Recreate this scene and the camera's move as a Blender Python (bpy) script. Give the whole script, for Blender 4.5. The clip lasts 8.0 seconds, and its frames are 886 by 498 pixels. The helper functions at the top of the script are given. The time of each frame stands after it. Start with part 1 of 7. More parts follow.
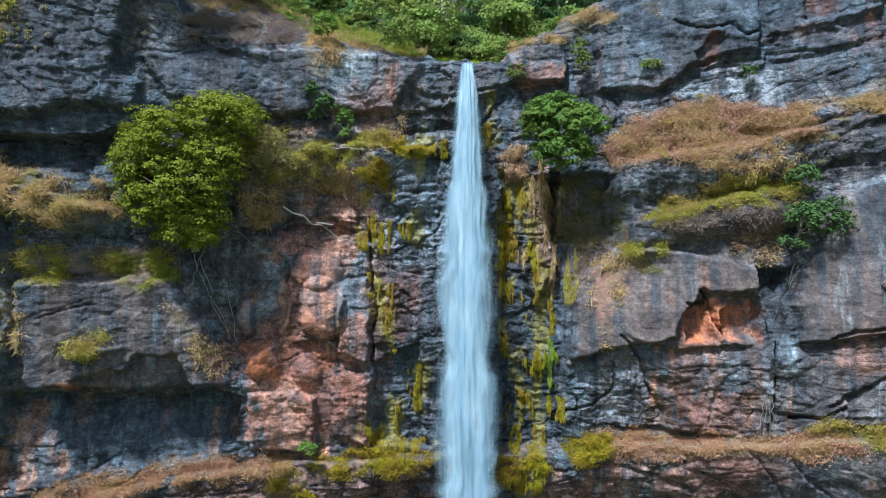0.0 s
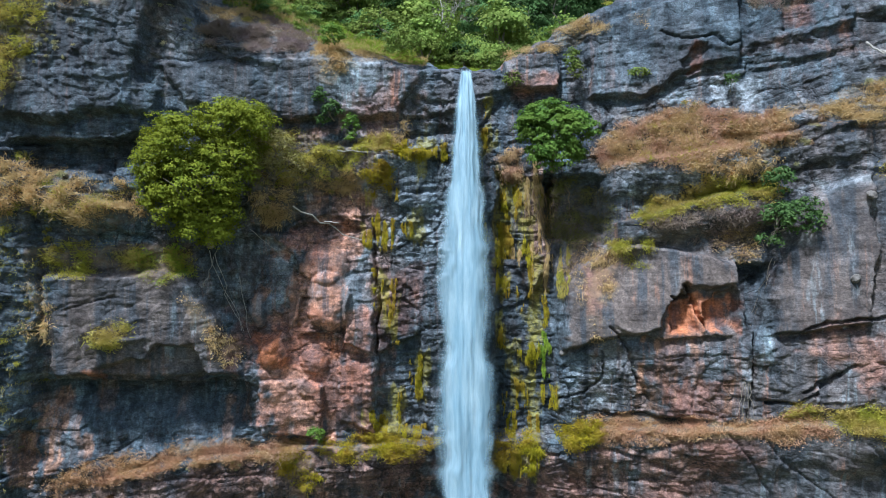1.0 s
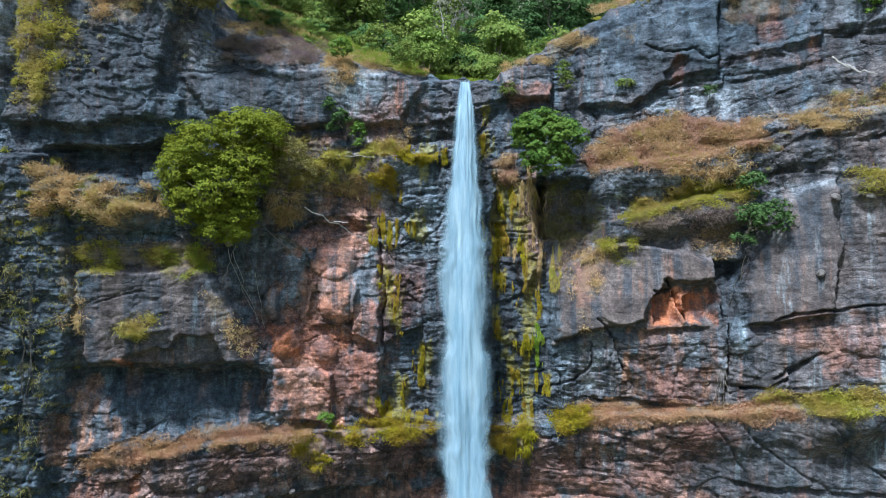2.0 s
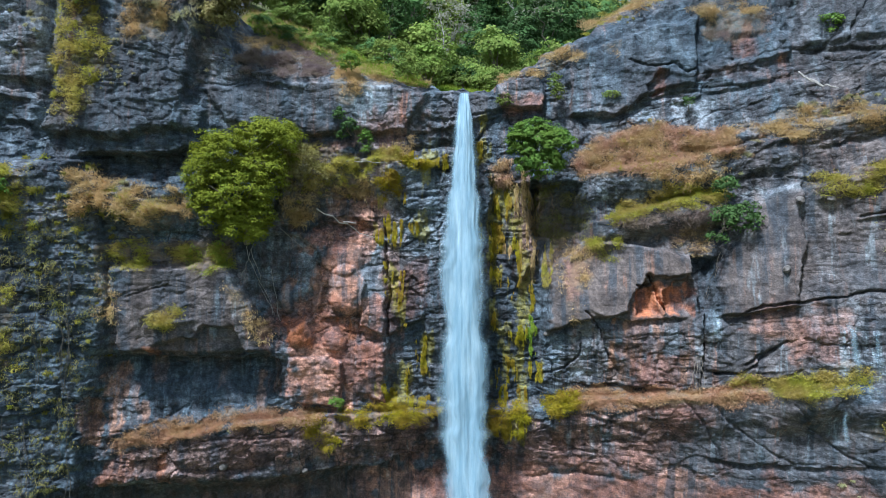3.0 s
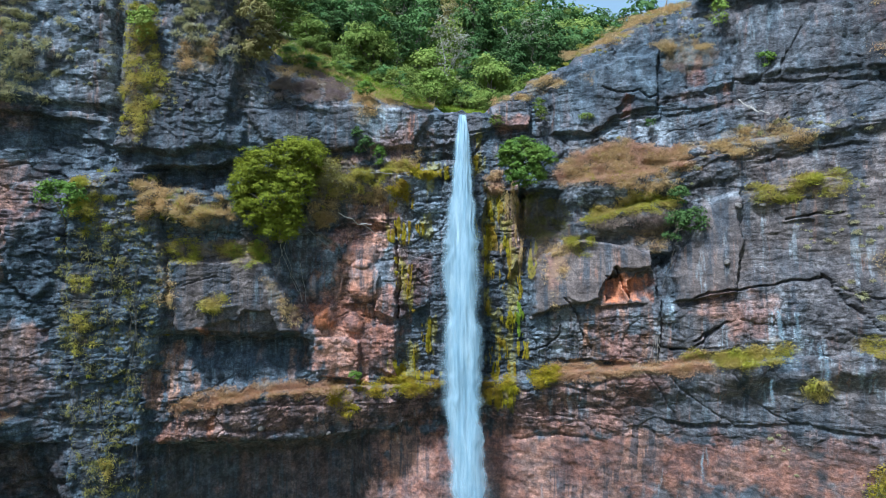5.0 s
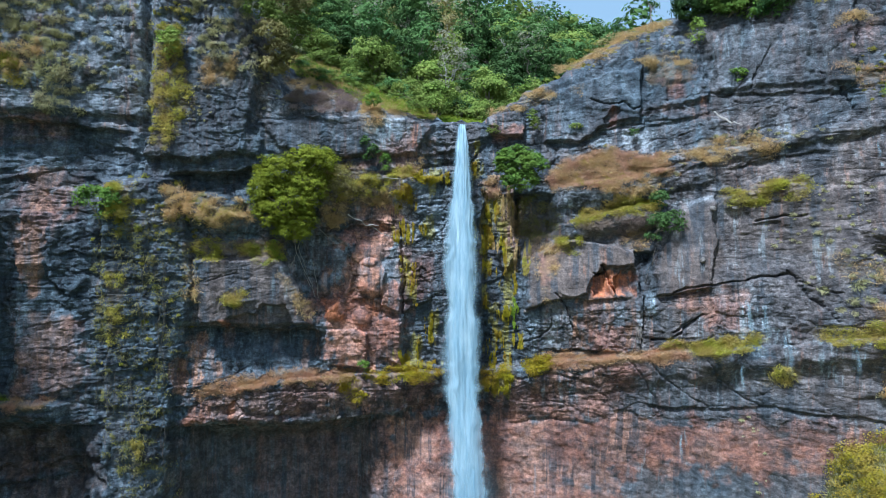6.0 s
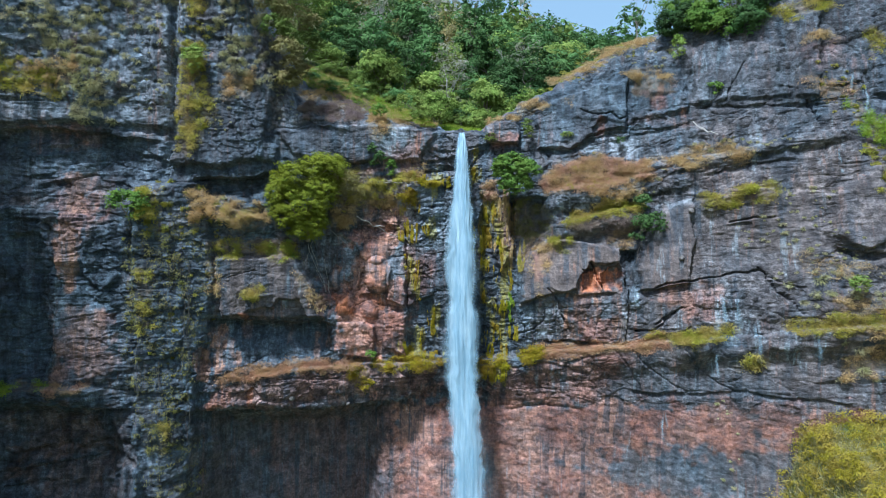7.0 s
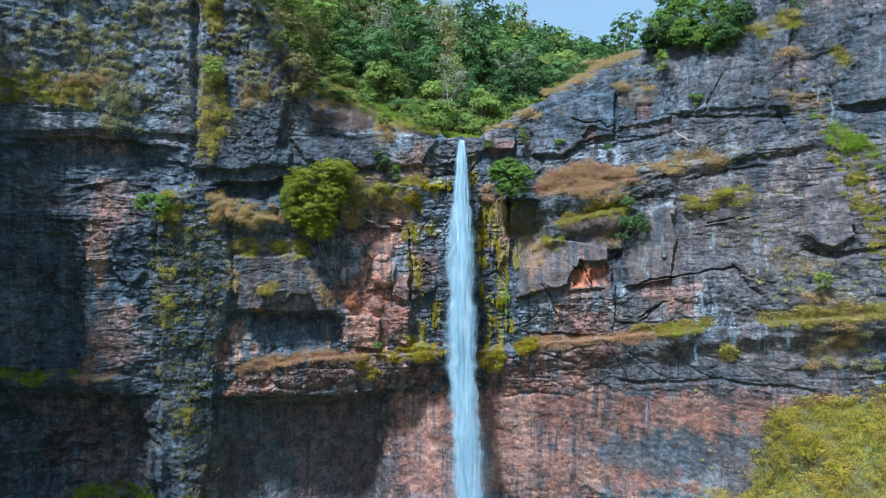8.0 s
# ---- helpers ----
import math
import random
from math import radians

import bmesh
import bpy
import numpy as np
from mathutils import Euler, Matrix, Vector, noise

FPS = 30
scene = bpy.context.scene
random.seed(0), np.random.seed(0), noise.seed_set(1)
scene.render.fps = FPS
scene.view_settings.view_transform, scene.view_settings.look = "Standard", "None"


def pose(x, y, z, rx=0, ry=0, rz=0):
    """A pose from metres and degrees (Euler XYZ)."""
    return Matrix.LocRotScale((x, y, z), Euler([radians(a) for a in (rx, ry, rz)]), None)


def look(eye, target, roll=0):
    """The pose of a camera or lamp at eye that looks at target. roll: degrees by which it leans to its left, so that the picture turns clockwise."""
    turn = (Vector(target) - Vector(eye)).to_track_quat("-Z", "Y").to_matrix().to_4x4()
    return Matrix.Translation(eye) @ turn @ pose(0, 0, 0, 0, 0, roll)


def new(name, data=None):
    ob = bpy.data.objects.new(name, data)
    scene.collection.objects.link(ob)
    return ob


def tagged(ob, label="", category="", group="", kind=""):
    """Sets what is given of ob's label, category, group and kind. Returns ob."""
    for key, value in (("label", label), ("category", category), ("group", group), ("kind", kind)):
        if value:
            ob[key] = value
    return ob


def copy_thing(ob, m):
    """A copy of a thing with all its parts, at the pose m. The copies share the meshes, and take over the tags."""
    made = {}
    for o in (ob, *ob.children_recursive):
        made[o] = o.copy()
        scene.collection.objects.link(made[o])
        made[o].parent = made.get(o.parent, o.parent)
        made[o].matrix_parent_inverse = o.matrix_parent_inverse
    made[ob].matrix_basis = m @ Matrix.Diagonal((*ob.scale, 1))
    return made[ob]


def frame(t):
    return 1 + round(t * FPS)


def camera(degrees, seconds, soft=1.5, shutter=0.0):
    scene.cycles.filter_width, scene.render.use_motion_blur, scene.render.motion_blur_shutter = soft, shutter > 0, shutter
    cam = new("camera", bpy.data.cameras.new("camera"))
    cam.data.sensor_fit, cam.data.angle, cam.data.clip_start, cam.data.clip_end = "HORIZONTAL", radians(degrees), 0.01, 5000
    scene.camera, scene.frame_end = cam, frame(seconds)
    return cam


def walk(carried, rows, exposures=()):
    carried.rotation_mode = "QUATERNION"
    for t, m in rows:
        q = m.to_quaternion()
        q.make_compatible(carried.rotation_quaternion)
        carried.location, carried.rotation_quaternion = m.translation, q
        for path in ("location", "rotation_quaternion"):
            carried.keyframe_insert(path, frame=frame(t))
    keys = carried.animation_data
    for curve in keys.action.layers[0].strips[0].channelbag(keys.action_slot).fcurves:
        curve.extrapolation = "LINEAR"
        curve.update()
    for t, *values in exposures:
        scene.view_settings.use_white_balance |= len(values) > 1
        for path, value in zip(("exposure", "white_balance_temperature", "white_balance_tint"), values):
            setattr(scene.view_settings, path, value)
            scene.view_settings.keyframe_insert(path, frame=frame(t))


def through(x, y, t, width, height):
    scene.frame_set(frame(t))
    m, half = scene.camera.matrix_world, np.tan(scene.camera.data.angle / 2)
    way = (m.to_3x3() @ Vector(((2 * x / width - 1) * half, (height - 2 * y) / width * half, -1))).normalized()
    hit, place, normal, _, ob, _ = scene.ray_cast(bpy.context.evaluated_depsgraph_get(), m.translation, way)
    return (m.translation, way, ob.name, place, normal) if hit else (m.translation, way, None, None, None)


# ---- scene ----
# camera and its way: a level flight straight back from the falls
cam = camera(62.3, 8.0, soft=0.95)
METRES, EYE, TILT, LEAN, TURN = 40.0, 32.0, 0.0, 0.0, 0.0
ROWS = [
    (0.0, 0.0, 0.0, 0.0, 0.0, 0.0, -0.0),
    (0.5, 0.0005, -0.0323, -0.0023, 0.02, -0.01, -0.03),
    (1.0, 0.0007, -0.0716, -0.004, 0.04, -0.04, -0.04),
    (1.5, 0.0009, -0.1169, -0.005, 0.08, -0.07, -0.04),
    (3.0, -0.0012, -0.2798, -0.0099, 0.07, -0.09, -0.02),
    (3.5, -0.0017, -0.342, -0.0103, 0.07, -0.11, -0.02),
    (4.0, -0.0023, -0.4075, -0.0112, 0.08, -0.13, -0.0),
    (4.5, -0.0036, -0.4757, -0.0123, 0.08, -0.16, 0.01),
    (6.0, -0.004, -0.6923, -0.0132, 0.18, -0.23, 0.01),
    (6.5, -0.0052, -0.7686, -0.0136, 0.19, -0.26, 0.02),
    (7.0, -0.0063, -0.8454, -0.0139, 0.2, -0.28, 0.03),
    (7.5, -0.0078, -0.9223, -0.0139, 0.19, -0.31, 0.04),
    (8.0, -0.0089, -0.9997, -0.014, 0.2, -0.34, 0.04),
]
walk(cam, [(t, pose(0, 0, EYE, TILT, LEAN, TURN) @ pose(METRES * x, METRES * y, METRES * z, 90 + pitch, roll, yaw)) for t, x, y, z, yaw, pitch, roll in ROWS],
     exposures=((0.0, 1.05, 5170, 4.0), (8.0, 1.1, 4930, 2.5)))

# ---- light: hazy high sun from behind the left shoulder, blue sky ----
SUN_ELEVATION, SUN_AZIMUTH = 60.0, 213.0
world = bpy.data.worlds.new("world")
scene.world = world
world.use_nodes = True
wn = world.node_tree
sky = wn.nodes.new("ShaderNodeTexSky")
sky.sky_type, sky.sun_disc = "NISHITA", False
sky.sun_elevation, sky.sun_rotation = radians(SUN_ELEVATION), radians(SUN_AZIMUTH)
sky.air_density, sky.dust_density, sky.ozone_density = 1.0, 3.5, 0.6
# pale haze over the blue
haze = wn.nodes.new("ShaderNodeMix")
haze.data_type = "RGBA"
haze.inputs[0].default_value = 0.62
haze.inputs[7].default_value = (2.45, 2.95, 3.05, 1)
wn.links.new(sky.outputs[0], haze.inputs[6])
wn.links.new(haze.outputs[2], wn.nodes["Background"].inputs[0])
wn.nodes["Background"].inputs[1].default_value = 0.1
sun_data = bpy.data.lights.new("sun", "SUN")
sun_data.energy, sun_data.angle, sun_data.color = 3.9, radians(5.0), (1.0, 0.96, 0.9)
sun = new("sun", sun_data)
az, el = radians(SUN_AZIMUTH), radians(SUN_ELEVATION)
sun.matrix_world = look((math.sin(az) * math.cos(el) * 200, math.cos(az) * math.cos(el) * 200, math.sin(el) * 200 + 30), (0, 0, 30))


# ---- materials ----
def material(name, rough=0.8):
    m = bpy.data.materials.new(name)
    m.use_nodes = True
    b = m.node_tree.nodes["Principled BSDF"]
    b.inputs["Roughness"].default_value = rough
    return m, m.node_tree, b


def node(t, kind, **put):
    n = t.nodes.new(kind)
    for key, value in put.items():
        n.inputs[key.replace("_", " ")].default_value = value
    return n


def coords(t, sx, sy, sz, turn=(0, 0, 0)):
    c = t.nodes.new("ShaderNodeTexCoord")
    m = t.nodes.new("ShaderNodeMapping")
    m.inputs["Scale"].default_value = (sx, sy, sz)
    m.inputs["Rotation"].default_value = [radians(a) for a in turn]
    t.links.new(c.outputs["Object"], m.inputs[0])
    return m.outputs[0]


def noisy(t, where, scale, detail=4.0, rough=0.6, low=0.3, high=0.7, to=(0.0, 1.0), kind="FBM"):
    """A noise, stretched between two limits."""
    n = node(t, "ShaderNodeTexNoise", Scale=scale, Detail=detail, Roughness=rough)
    n.noise_type = kind
    t.links.new(where, n.inputs["Vector"])
    r = t.nodes.new("ShaderNodeMapRange")
    r.interpolation_type = "SMOOTHSTEP"
    t.links.new(n.outputs[0], r.inputs[0])
    for i, v in enumerate((low, high, *to)):
        r.inputs[1 + i].default_value = v
    return r.outputs[0]


def mul(t, a, b, how="MULTIPLY"):
    n = t.nodes.new("ShaderNodeMath")
    n.operation = how
    n.use_clamp = how in ("ADD", "SUBTRACT")
    for i, v in enumerate((a, b)):
        if isinstance(v, (int, float)):
            n.inputs[i].default_value = v
        else:
            t.links.new(v, n.inputs[i])
    return n.outputs[0]


def mix(t, f, a, b):
    n = t.nodes.new("ShaderNodeMix")
    n.data_type = "RGBA"
    for i, v in ((0, f), (6, a), (7, b)):
        if isinstance(v, (int, float)):
            n.inputs[i].default_value = v
        elif isinstance(v, tuple):
            n.inputs[i].default_value = (*v, 1)
        else:
            t.links.new(v, n.inputs[i])
    return n.outputs[2]


def attribute(t, name):
    a = t.nodes.new("ShaderNodeAttribute")
    a.attribute_name = name
    return a.outputs["Fac"]


def vary(t, c, f, low, high):
    """A colour made darker and lighter by a noise."""
    r = t.nodes.new("ShaderNodeMapRange")
    t.links.new(f, r.inputs[0])
    r.inputs[3].default_value, r.inputs[4].default_value = low, high
    n = t.nodes.new("ShaderNodeVectorMath")
    n.operation = "SCALE"
    t.links.new(c, n.inputs[0])
    t.links.new(r.outputs[0], n.inputs["Scale"])
    return n.outputs[0]


def facet(t, where, scale):
    """Broken rock: tilted flat faces with sharp edges, and a random number for each face."""
    v = t.nodes.new("ShaderNodeTexVoronoi")
    v.inputs["Scale"].default_value = scale
    t.links.new(where, v.inputs["Vector"])
    off, turn, dot = (t.nodes.new("ShaderNodeVectorMath") for _ in range(3))
    off.operation, turn.operation, dot.operation = "SUBTRACT", "SUBTRACT", "DOT_PRODUCT"
    t.links.new(where, off.inputs[0])
    t.links.new(v.outputs["Position"], off.inputs[1])
    t.links.new(v.outputs["Color"], turn.inputs[0])
    turn.inputs[1].default_value = (0.5, 0.5, 0.5)
    t.links.new(off.outputs[0], dot.inputs[0])
    t.links.new(turn.outputs[0], dot.inputs[1])
    one = t.nodes.new("ShaderNodeSeparateColor")
    t.links.new(v.outputs["Color"], one.inputs[0])
    return dot.outputs["Value"], one.outputs[0]


def warped(t, where, scale, amount):
    """Coordinates pushed about by a noise, so that edges are not ruled."""
    n = node(t, "ShaderNodeTexNoise", Scale=scale, Detail=3.0, Roughness=0.6)
    t.links.new(where, n.inputs["Vector"])
    half, far, add = (t.nodes.new("ShaderNodeVectorMath") for _ in range(3))
    half.operation, far.operation, add.operation = "SUBTRACT", "SCALE", "ADD"
    half.inputs[1].default_value = (0.5, 0.5, 0.5)
    far.inputs["Scale"].default_value = amount
    t.links.new(n.outputs["Color"], half.inputs[0])
    t.links.new(half.outputs[0], far.inputs[0])
    t.links.new(where, add.inputs[0])
    t.links.new(far.outputs[0], add.inputs[1])
    return add.outputs[0]


def fissures(t, where, scale, wide):
    """Thin straight-edged cracks between blocks."""
    v = t.nodes.new("ShaderNodeTexVoronoi")
    v.feature = "DISTANCE_TO_EDGE"
    v.inputs["Scale"].default_value = scale
    t.links.new(where, v.inputs["Vector"])
    r = t.nodes.new("ShaderNodeMapRange")
    t.links.new(v.outputs[0], r.inputs[0])
    for i, q in enumerate((0.0, wide, 1.0, 0.0)):
        r.inputs[1 + i].default_value = q
    return r.outputs[0]


def rock_material():
    m, t, b = material("layered_rock", 0.85)
    at = coords(t, 1, 1, 1)
    streaky = warped(t, coords(t, 1.3, 0.6, 0.09, (0, 4, 30)), 1.6, 0.25)
    big = noisy(t, at, 0.11, 3, 0.5, 0.38, 0.62)
    tone = noisy(t, coords(t, 0.7, 0.7, 1.0), 0.27, 5, 0.65, 0.4, 0.6)
    mid = noisy(t, coords(t, 1, 1, 1, (35, 20, 40)), 0.8, 7, 0.68, 0.36, 0.64)
    fine = noisy(t, coords(t, 1, 1, 1, (40, 15, 25)), 3.0, 4, 0.6, 0.42, 0.58)
    grit = noisy(t, coords(t, 1, 1, 1.3, (20, 35, 30)), 8.0, 3, 0.6, 0.42, 0.6)
    bed = noisy(t, coords(t, 0.1, 0.2, 1.6), 2.2, 6, 0.7, 0.4, 0.62)
    thinbed = noisy(t, warped(t, coords(t, 0.12, 0.2, 3.2), 0.6, 0.35), 2.6, 5, 0.65, 0.42, 0.6)
    streak = noisy(t, streaky, 1.0, 5, 0.65, 0.42, 0.62)
    thin = noisy(t, streaky, 1.9, 5, 0.66, 0.46, 0.64)
    runs = noisy(t, warped(t, coords(t, 1.2, 0.5, 0.05, (0, -2, 20)), 1.2, 0.25), 1.0, 4, 0.6, 0.5, 0.6)
    drip = noisy(t, coords(t, 1.3, 0.6, 0.16, (0, 3, 0)), 1.2, 5, 0.66, 0.54, 0.66)
    where_drips = noisy(t, coords(t, 1, 1, 0.8, (15, 0, 40)), 0.17, 3, 0.6, 0.46, 0.6)
    rustrun = noisy(t, coords(t, 1.5, 0.6, 0.1, (0, -2, 30)), 1.2, 5, 0.7, 0.55, 0.68)
    blocky = warped(t, coords(t, 0.8, 0.8, 1.25, (0, 8, 20)), 1.2, 0.22)
    chips = warped(t, coords(t, 1.0, 1.0, 1.5, (0, -14, 35)), 3.0, 0.1)
    large, shade1 = facet(t, blocky, 0.75)
    small, shade2 = facet(t, chips, 2.1)
    tiny, shade3 = facet(t, warped(t, coords(t, 1, 1, 1.2, (30, 20, 10)), 6.0, 0.04), 5.5)
    c = mix(t, tone, (0.043, 0.049, 0.061), (0.086, 0.089, 0.1))
    c = mix(t, mul(t, big, 0.65), c, (0.13, 0.1, 0.09))
    c = mix(t, mul(t, mul(t, mid, bed), 0.25), c, (0.19, 0.2, 0.21))
    # bluish patches: sky mirrored in the rock, put into the colour
    bluish = noisy(t, coords(t, 0.5, 0.4, 0.16), 0.7, 6, 0.65, 0.46, 0.62)
    c = mix(t, mul(t, mul(t, bluish, 0.65), mul(t, 1.0, mul(t, attribute(t, "calm"), 0.75), "SUBTRACT")), c, (0.07, 0.105, 0.135))
    pale = mul(t, attribute(t, "pale"), mul(t, mid, 0.45, "ADD"))
    c = mix(t, pale, c, mix(t, tone, (0.17, 0.205, 0.24), (0.28, 0.31, 0.345)))
    # brown rock; this mask also carries shade painted under overhangs
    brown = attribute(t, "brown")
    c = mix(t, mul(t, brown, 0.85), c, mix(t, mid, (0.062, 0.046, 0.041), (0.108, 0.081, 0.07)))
    rust = mul(t, attribute(t, "rust"), mul(t, mul(t, mid, 0.6), 0.5, "ADD"))
    c = mix(t, rust, c, mix(t, tone, (0.26, 0.105, 0.064), (0.325, 0.16, 0.105)))
    flame = mul(t, attribute(t, "orange"), mul(t, mid, 0.6, "ADD"))
    c = mix(t, flame, c, mix(t, tone, (0.34, 0.12, 0.052), (0.3, 0.13, 0.075)))
    c = mix(t, mul(t, mul(t, rustrun, mul(t, big, 0.25, "ADD")), 0.6), c, (0.23, 0.115, 0.075))
    c = mix(t, mul(t, mul(t, runs, 0.75), mul(t, mul(t, tone, 0.7), 0.3, "ADD")), c, (0.034, 0.041, 0.052))
    c = mix(t, mul(t, mul(t, drip, where_drips), 0.38), c, (0.24, 0.275, 0.3))
    # pale mineral runs, and one sunlit edge painted with the same mask
    lime_and_lit = mul(t, attribute(t, "lime_and_lit"), thin)
    c = mix(t, mul(t, lime_and_lit, 0.75), c, (0.25, 0.29, 0.315))
    # dark bluish tint: seepage, and shade painted into recesses and the left wall
    damp_and_shade = mul(t, attribute(t, "wet_and_shaded"), mul(t, mul(t, streak, 0.35), 0.8, "ADD"))
    c = mix(t, mul(t, damp_and_shade, 0.85), c, mix(t, tone, (0.012, 0.018, 0.027), (0.034, 0.048, 0.064)))
    c = mix(t, mul(t, mul(t, damp_and_shade, thin), 0.16), c, (0.18, 0.235, 0.27))
    ochre = mul(t, attribute(t, "ochre"), mul(t, streak, 0.35, "ADD"))
    c = mix(t, mul(t, ochre, 0.85), c, mix(t, mid, (0.16, 0.082, 0.05), (0.29, 0.155, 0.095)))
    calm = attribute(t, "calm")
    rough = mul(t, 1.0, mul(t, calm, 0.7), "SUBTRACT")
    c = mix(t, rough, c, vary(t, c, mid, 0.68, 1.3))
    c = mix(t, mul(t, rough, 0.3, "ADD"), c, vary(t, c, fine, 0.78, 1.2))
    c = mix(t, mul(t, rough, 0.45, "ADD"), c, vary(t, c, grit, 0.8, 1.2))
    c = mix(t, mul(t, rough, 0.2, "ADD"), c, vary(t, c, thinbed, 0.9, 1.08))
    c = mix(t, mul(t, rough, 0.3, "ADD"), c, vary(t, vary(t, c, shade1, 0.84, 1.16), shade2, 0.86, 1.14))
    some = noisy(t, at, 0.45, 3, 0.6, 0.44, 0.62)
    joints = mul(t, fissures(t, blocky, 0.75, 0.028), mul(t, fissures(t, chips, 1.3, 0.03), 0.7), "MAXIMUM")
    joints = mul(t, mul(t, joints, some), mul(t, rough, 0.1, "ADD"))
    c = mix(t, mul(t, joints, 0.8), c, (0.018, 0.02, 0.024))
    green = mul(t, attribute(t, "moss"), mul(t, fine, 0.45, "ADD"))
    c = mix(t, green, c, mix(t, mid, (0.15, 0.12, 0.02), (0.3, 0.25, 0.03)))
    earth = mul(t, attribute(t, "soil"), mul(t, mid, 0.2, "ADD"))
    c = mix(t, mul(t, earth, 0.8), c, mix(t, fine, (0.24, 0.16, 0.09), (0.13, 0.1, 0.045)))
    c = vary(t, c, mid, 1.25, 1.25)
    t.links.new(c, b.inputs["Base Color"])
    r = mul(t, 0.9, mul(t, damp_and_shade, 0.25), "SUBTRACT")
    t.links.new(r, b.inputs["Roughness"])
    b.inputs["Specular IOR Level"].default_value = 0.25
    grain = noisy(t, coords(t, 1, 1, 1.4, (25, 35, 15)), 3.5, 6, 0.66, 0.0, 1.0)
    layers = noisy(t, coords(t, 0.3, 0.6, 4.5), 1.8, 6, 0.7, 0.0, 1.0)
    height = None
    for h, k in ((large, 0.85), (small, 0.8), (tiny, 0.4), (grain, 0.16), (layers, 0.05), (joints, -0.12)):
        n = t.nodes.new("ShaderNodeMath")
        n.operation = "MULTIPLY_ADD"
        t.links.new(h, n.inputs[0])
        n.inputs[1].default_value = k
        if height is not None:
            t.links.new(height, n.inputs[2])
        else:
            n.inputs[2].default_value = 0.0
        height = n.outputs[0]
    bump = t.nodes.new("ShaderNodeBump")
    bump.inputs["Distance"].default_value = 0.8
    t.links.new(mul(t, 1.0, mul(t, calm, 0.72), "SUBTRACT"), bump.inputs["Strength"])
    t.links.new(height, bump.inputs["Height"])
    t.links.new(bump.outputs[0], b.inputs["Normal"])
    return m


def leaf_material(name, dark, light, dry=None, through=0.38, rough=0.7, single=0.4, patchy=1.6, own=0.0):
    m, t, b = material(name, rough)
    g = t.nodes.new("ShaderNodeNewGeometry")
    n = noisy(t, coords(t, 1, 1, 1), 0.55, 3)
    patch = noisy(t, coords(t, 1, 1, 1, (30, 20, 10)), patchy, 3)
    c = mix(t, mul(t, mul(t, g.outputs["Random Per Island"], single), mul(t, patch, 1 - single), "ADD"), dark, light)
    if dry:
        c = mix(t, mul(t, n, 0.75), c, dry)
    if own:
        c = vary(t, c, t.nodes.new("ShaderNodeObjectInfo").outputs["Random"], 1 - own, 1 + own)
    t.links.new(c, b.inputs["Base Color"])
    b.inputs["Specular IOR Level"].default_value = 0.12
    tr = t.nodes.new("ShaderNodeBsdfTranslucent")
    t.links.new(c, tr.inputs[0])
    s = t.nodes.new("ShaderNodeMixShader")
    s.inputs[0].default_value = through
    t.links.new(b.outputs[0], s.inputs[1])
    t.links.new(tr.outputs[0], s.inputs[2])
    t.links.new(s.outputs[0], t.nodes["Material Output"].inputs[0])
    return m


def plain_material(name, a, c, scale=3.0, rough=0.85):
    m, t, b = material(name, rough)
    at = coords(t, 1, 1, 1)
    t.links.new(mix(t, noisy(t, at, scale, 6, 0.7), a, c), b.inputs["Base Color"])
    bump = t.nodes.new("ShaderNodeBump")
    bump.inputs["Strength"].default_value, bump.inputs["Distance"].default_value = 0.5, 0.1
    t.links.new(noisy(t, at, scale * 3, 6, 0.7, 0, 1), bump.inputs["Height"])
    t.links.new(bump.outputs[0], b.inputs["Normal"])
    return m


def water_material(name, low, high, most):
    """White falling water: clots and threads drawn out along the fall, see-through towards the sides."""
    m, t, b = material(name, 0.5)
    b.inputs["Specular IOR Level"].default_value = 0.2
    clots = noisy(t, warped(t, coords(t, 1.3, 0.5, 0.24), 0.9, 0.8), 1.0, 5, 0.62, low, high)
    threads = noisy(t, warped(t, coords(t, 3.6, 1.0, 0.24), 0.7, 0.9), 1.0, 5, 0.65, 0.34, 0.68)
    fine = noisy(t, coords(t, 8.0, 1.5, 0.7), 1.0, 4, 0.65, 0.3, 0.72)
    body = attribute(t, "body")
    light = mul(t, mul(t, clots, 0.62), mul(t, threads, 0.38), "ADD")
    a = mul(t, mul(t, mul(t, light, 0.75), mul(t, fine, 0.3), "ADD"), mul(t, body, mul(t, body, 1.3), "MULTIPLY"), "ADD")
    t.links.new(mul(t, mul(t, a, body), most), b.inputs["Alpha"])
    t.links.new(mix(t, mul(t, light, mul(t, mul(t, fine, 0.35), 0.75, "ADD")), (0.225, 0.34, 0.42), (0.5, 0.61, 0.67)), b.inputs["Base Color"])
    return m


ROCK = rock_material()


# ---- the cliff's large form ----
def smooth(a, b, v):
    t = np.clip((v - a) / (b - a), 0, 1)
    return t * t * (3 - 2 * t)


def plan(x):
    """How far ahead the wall stands at the height of the long ledge."""
    # left of x = -48: added buttress, never in view, shades the left wall
    return np.interp(x, (-60, -50.5, -48, -43, -33, -28, -22, -16, -10, 0, 6, 10, 14, 20, 26, 32, 37, 55), (6, 8, 34, 36, 38.6, 39.6, 41, 43.6, 46.3, 46.8, 46.2, 44.3, 42, 39.2, 34.8, 29.6, 27, 17))


def lean(x):
    """How much the wall leans back for each metre of height."""
    return np.interp(x, (-45, -30, -10, 5, 15, 26, 38), (0.0, 0.06, 0.04, 0.06, 0.2, 0.26, 0.3))


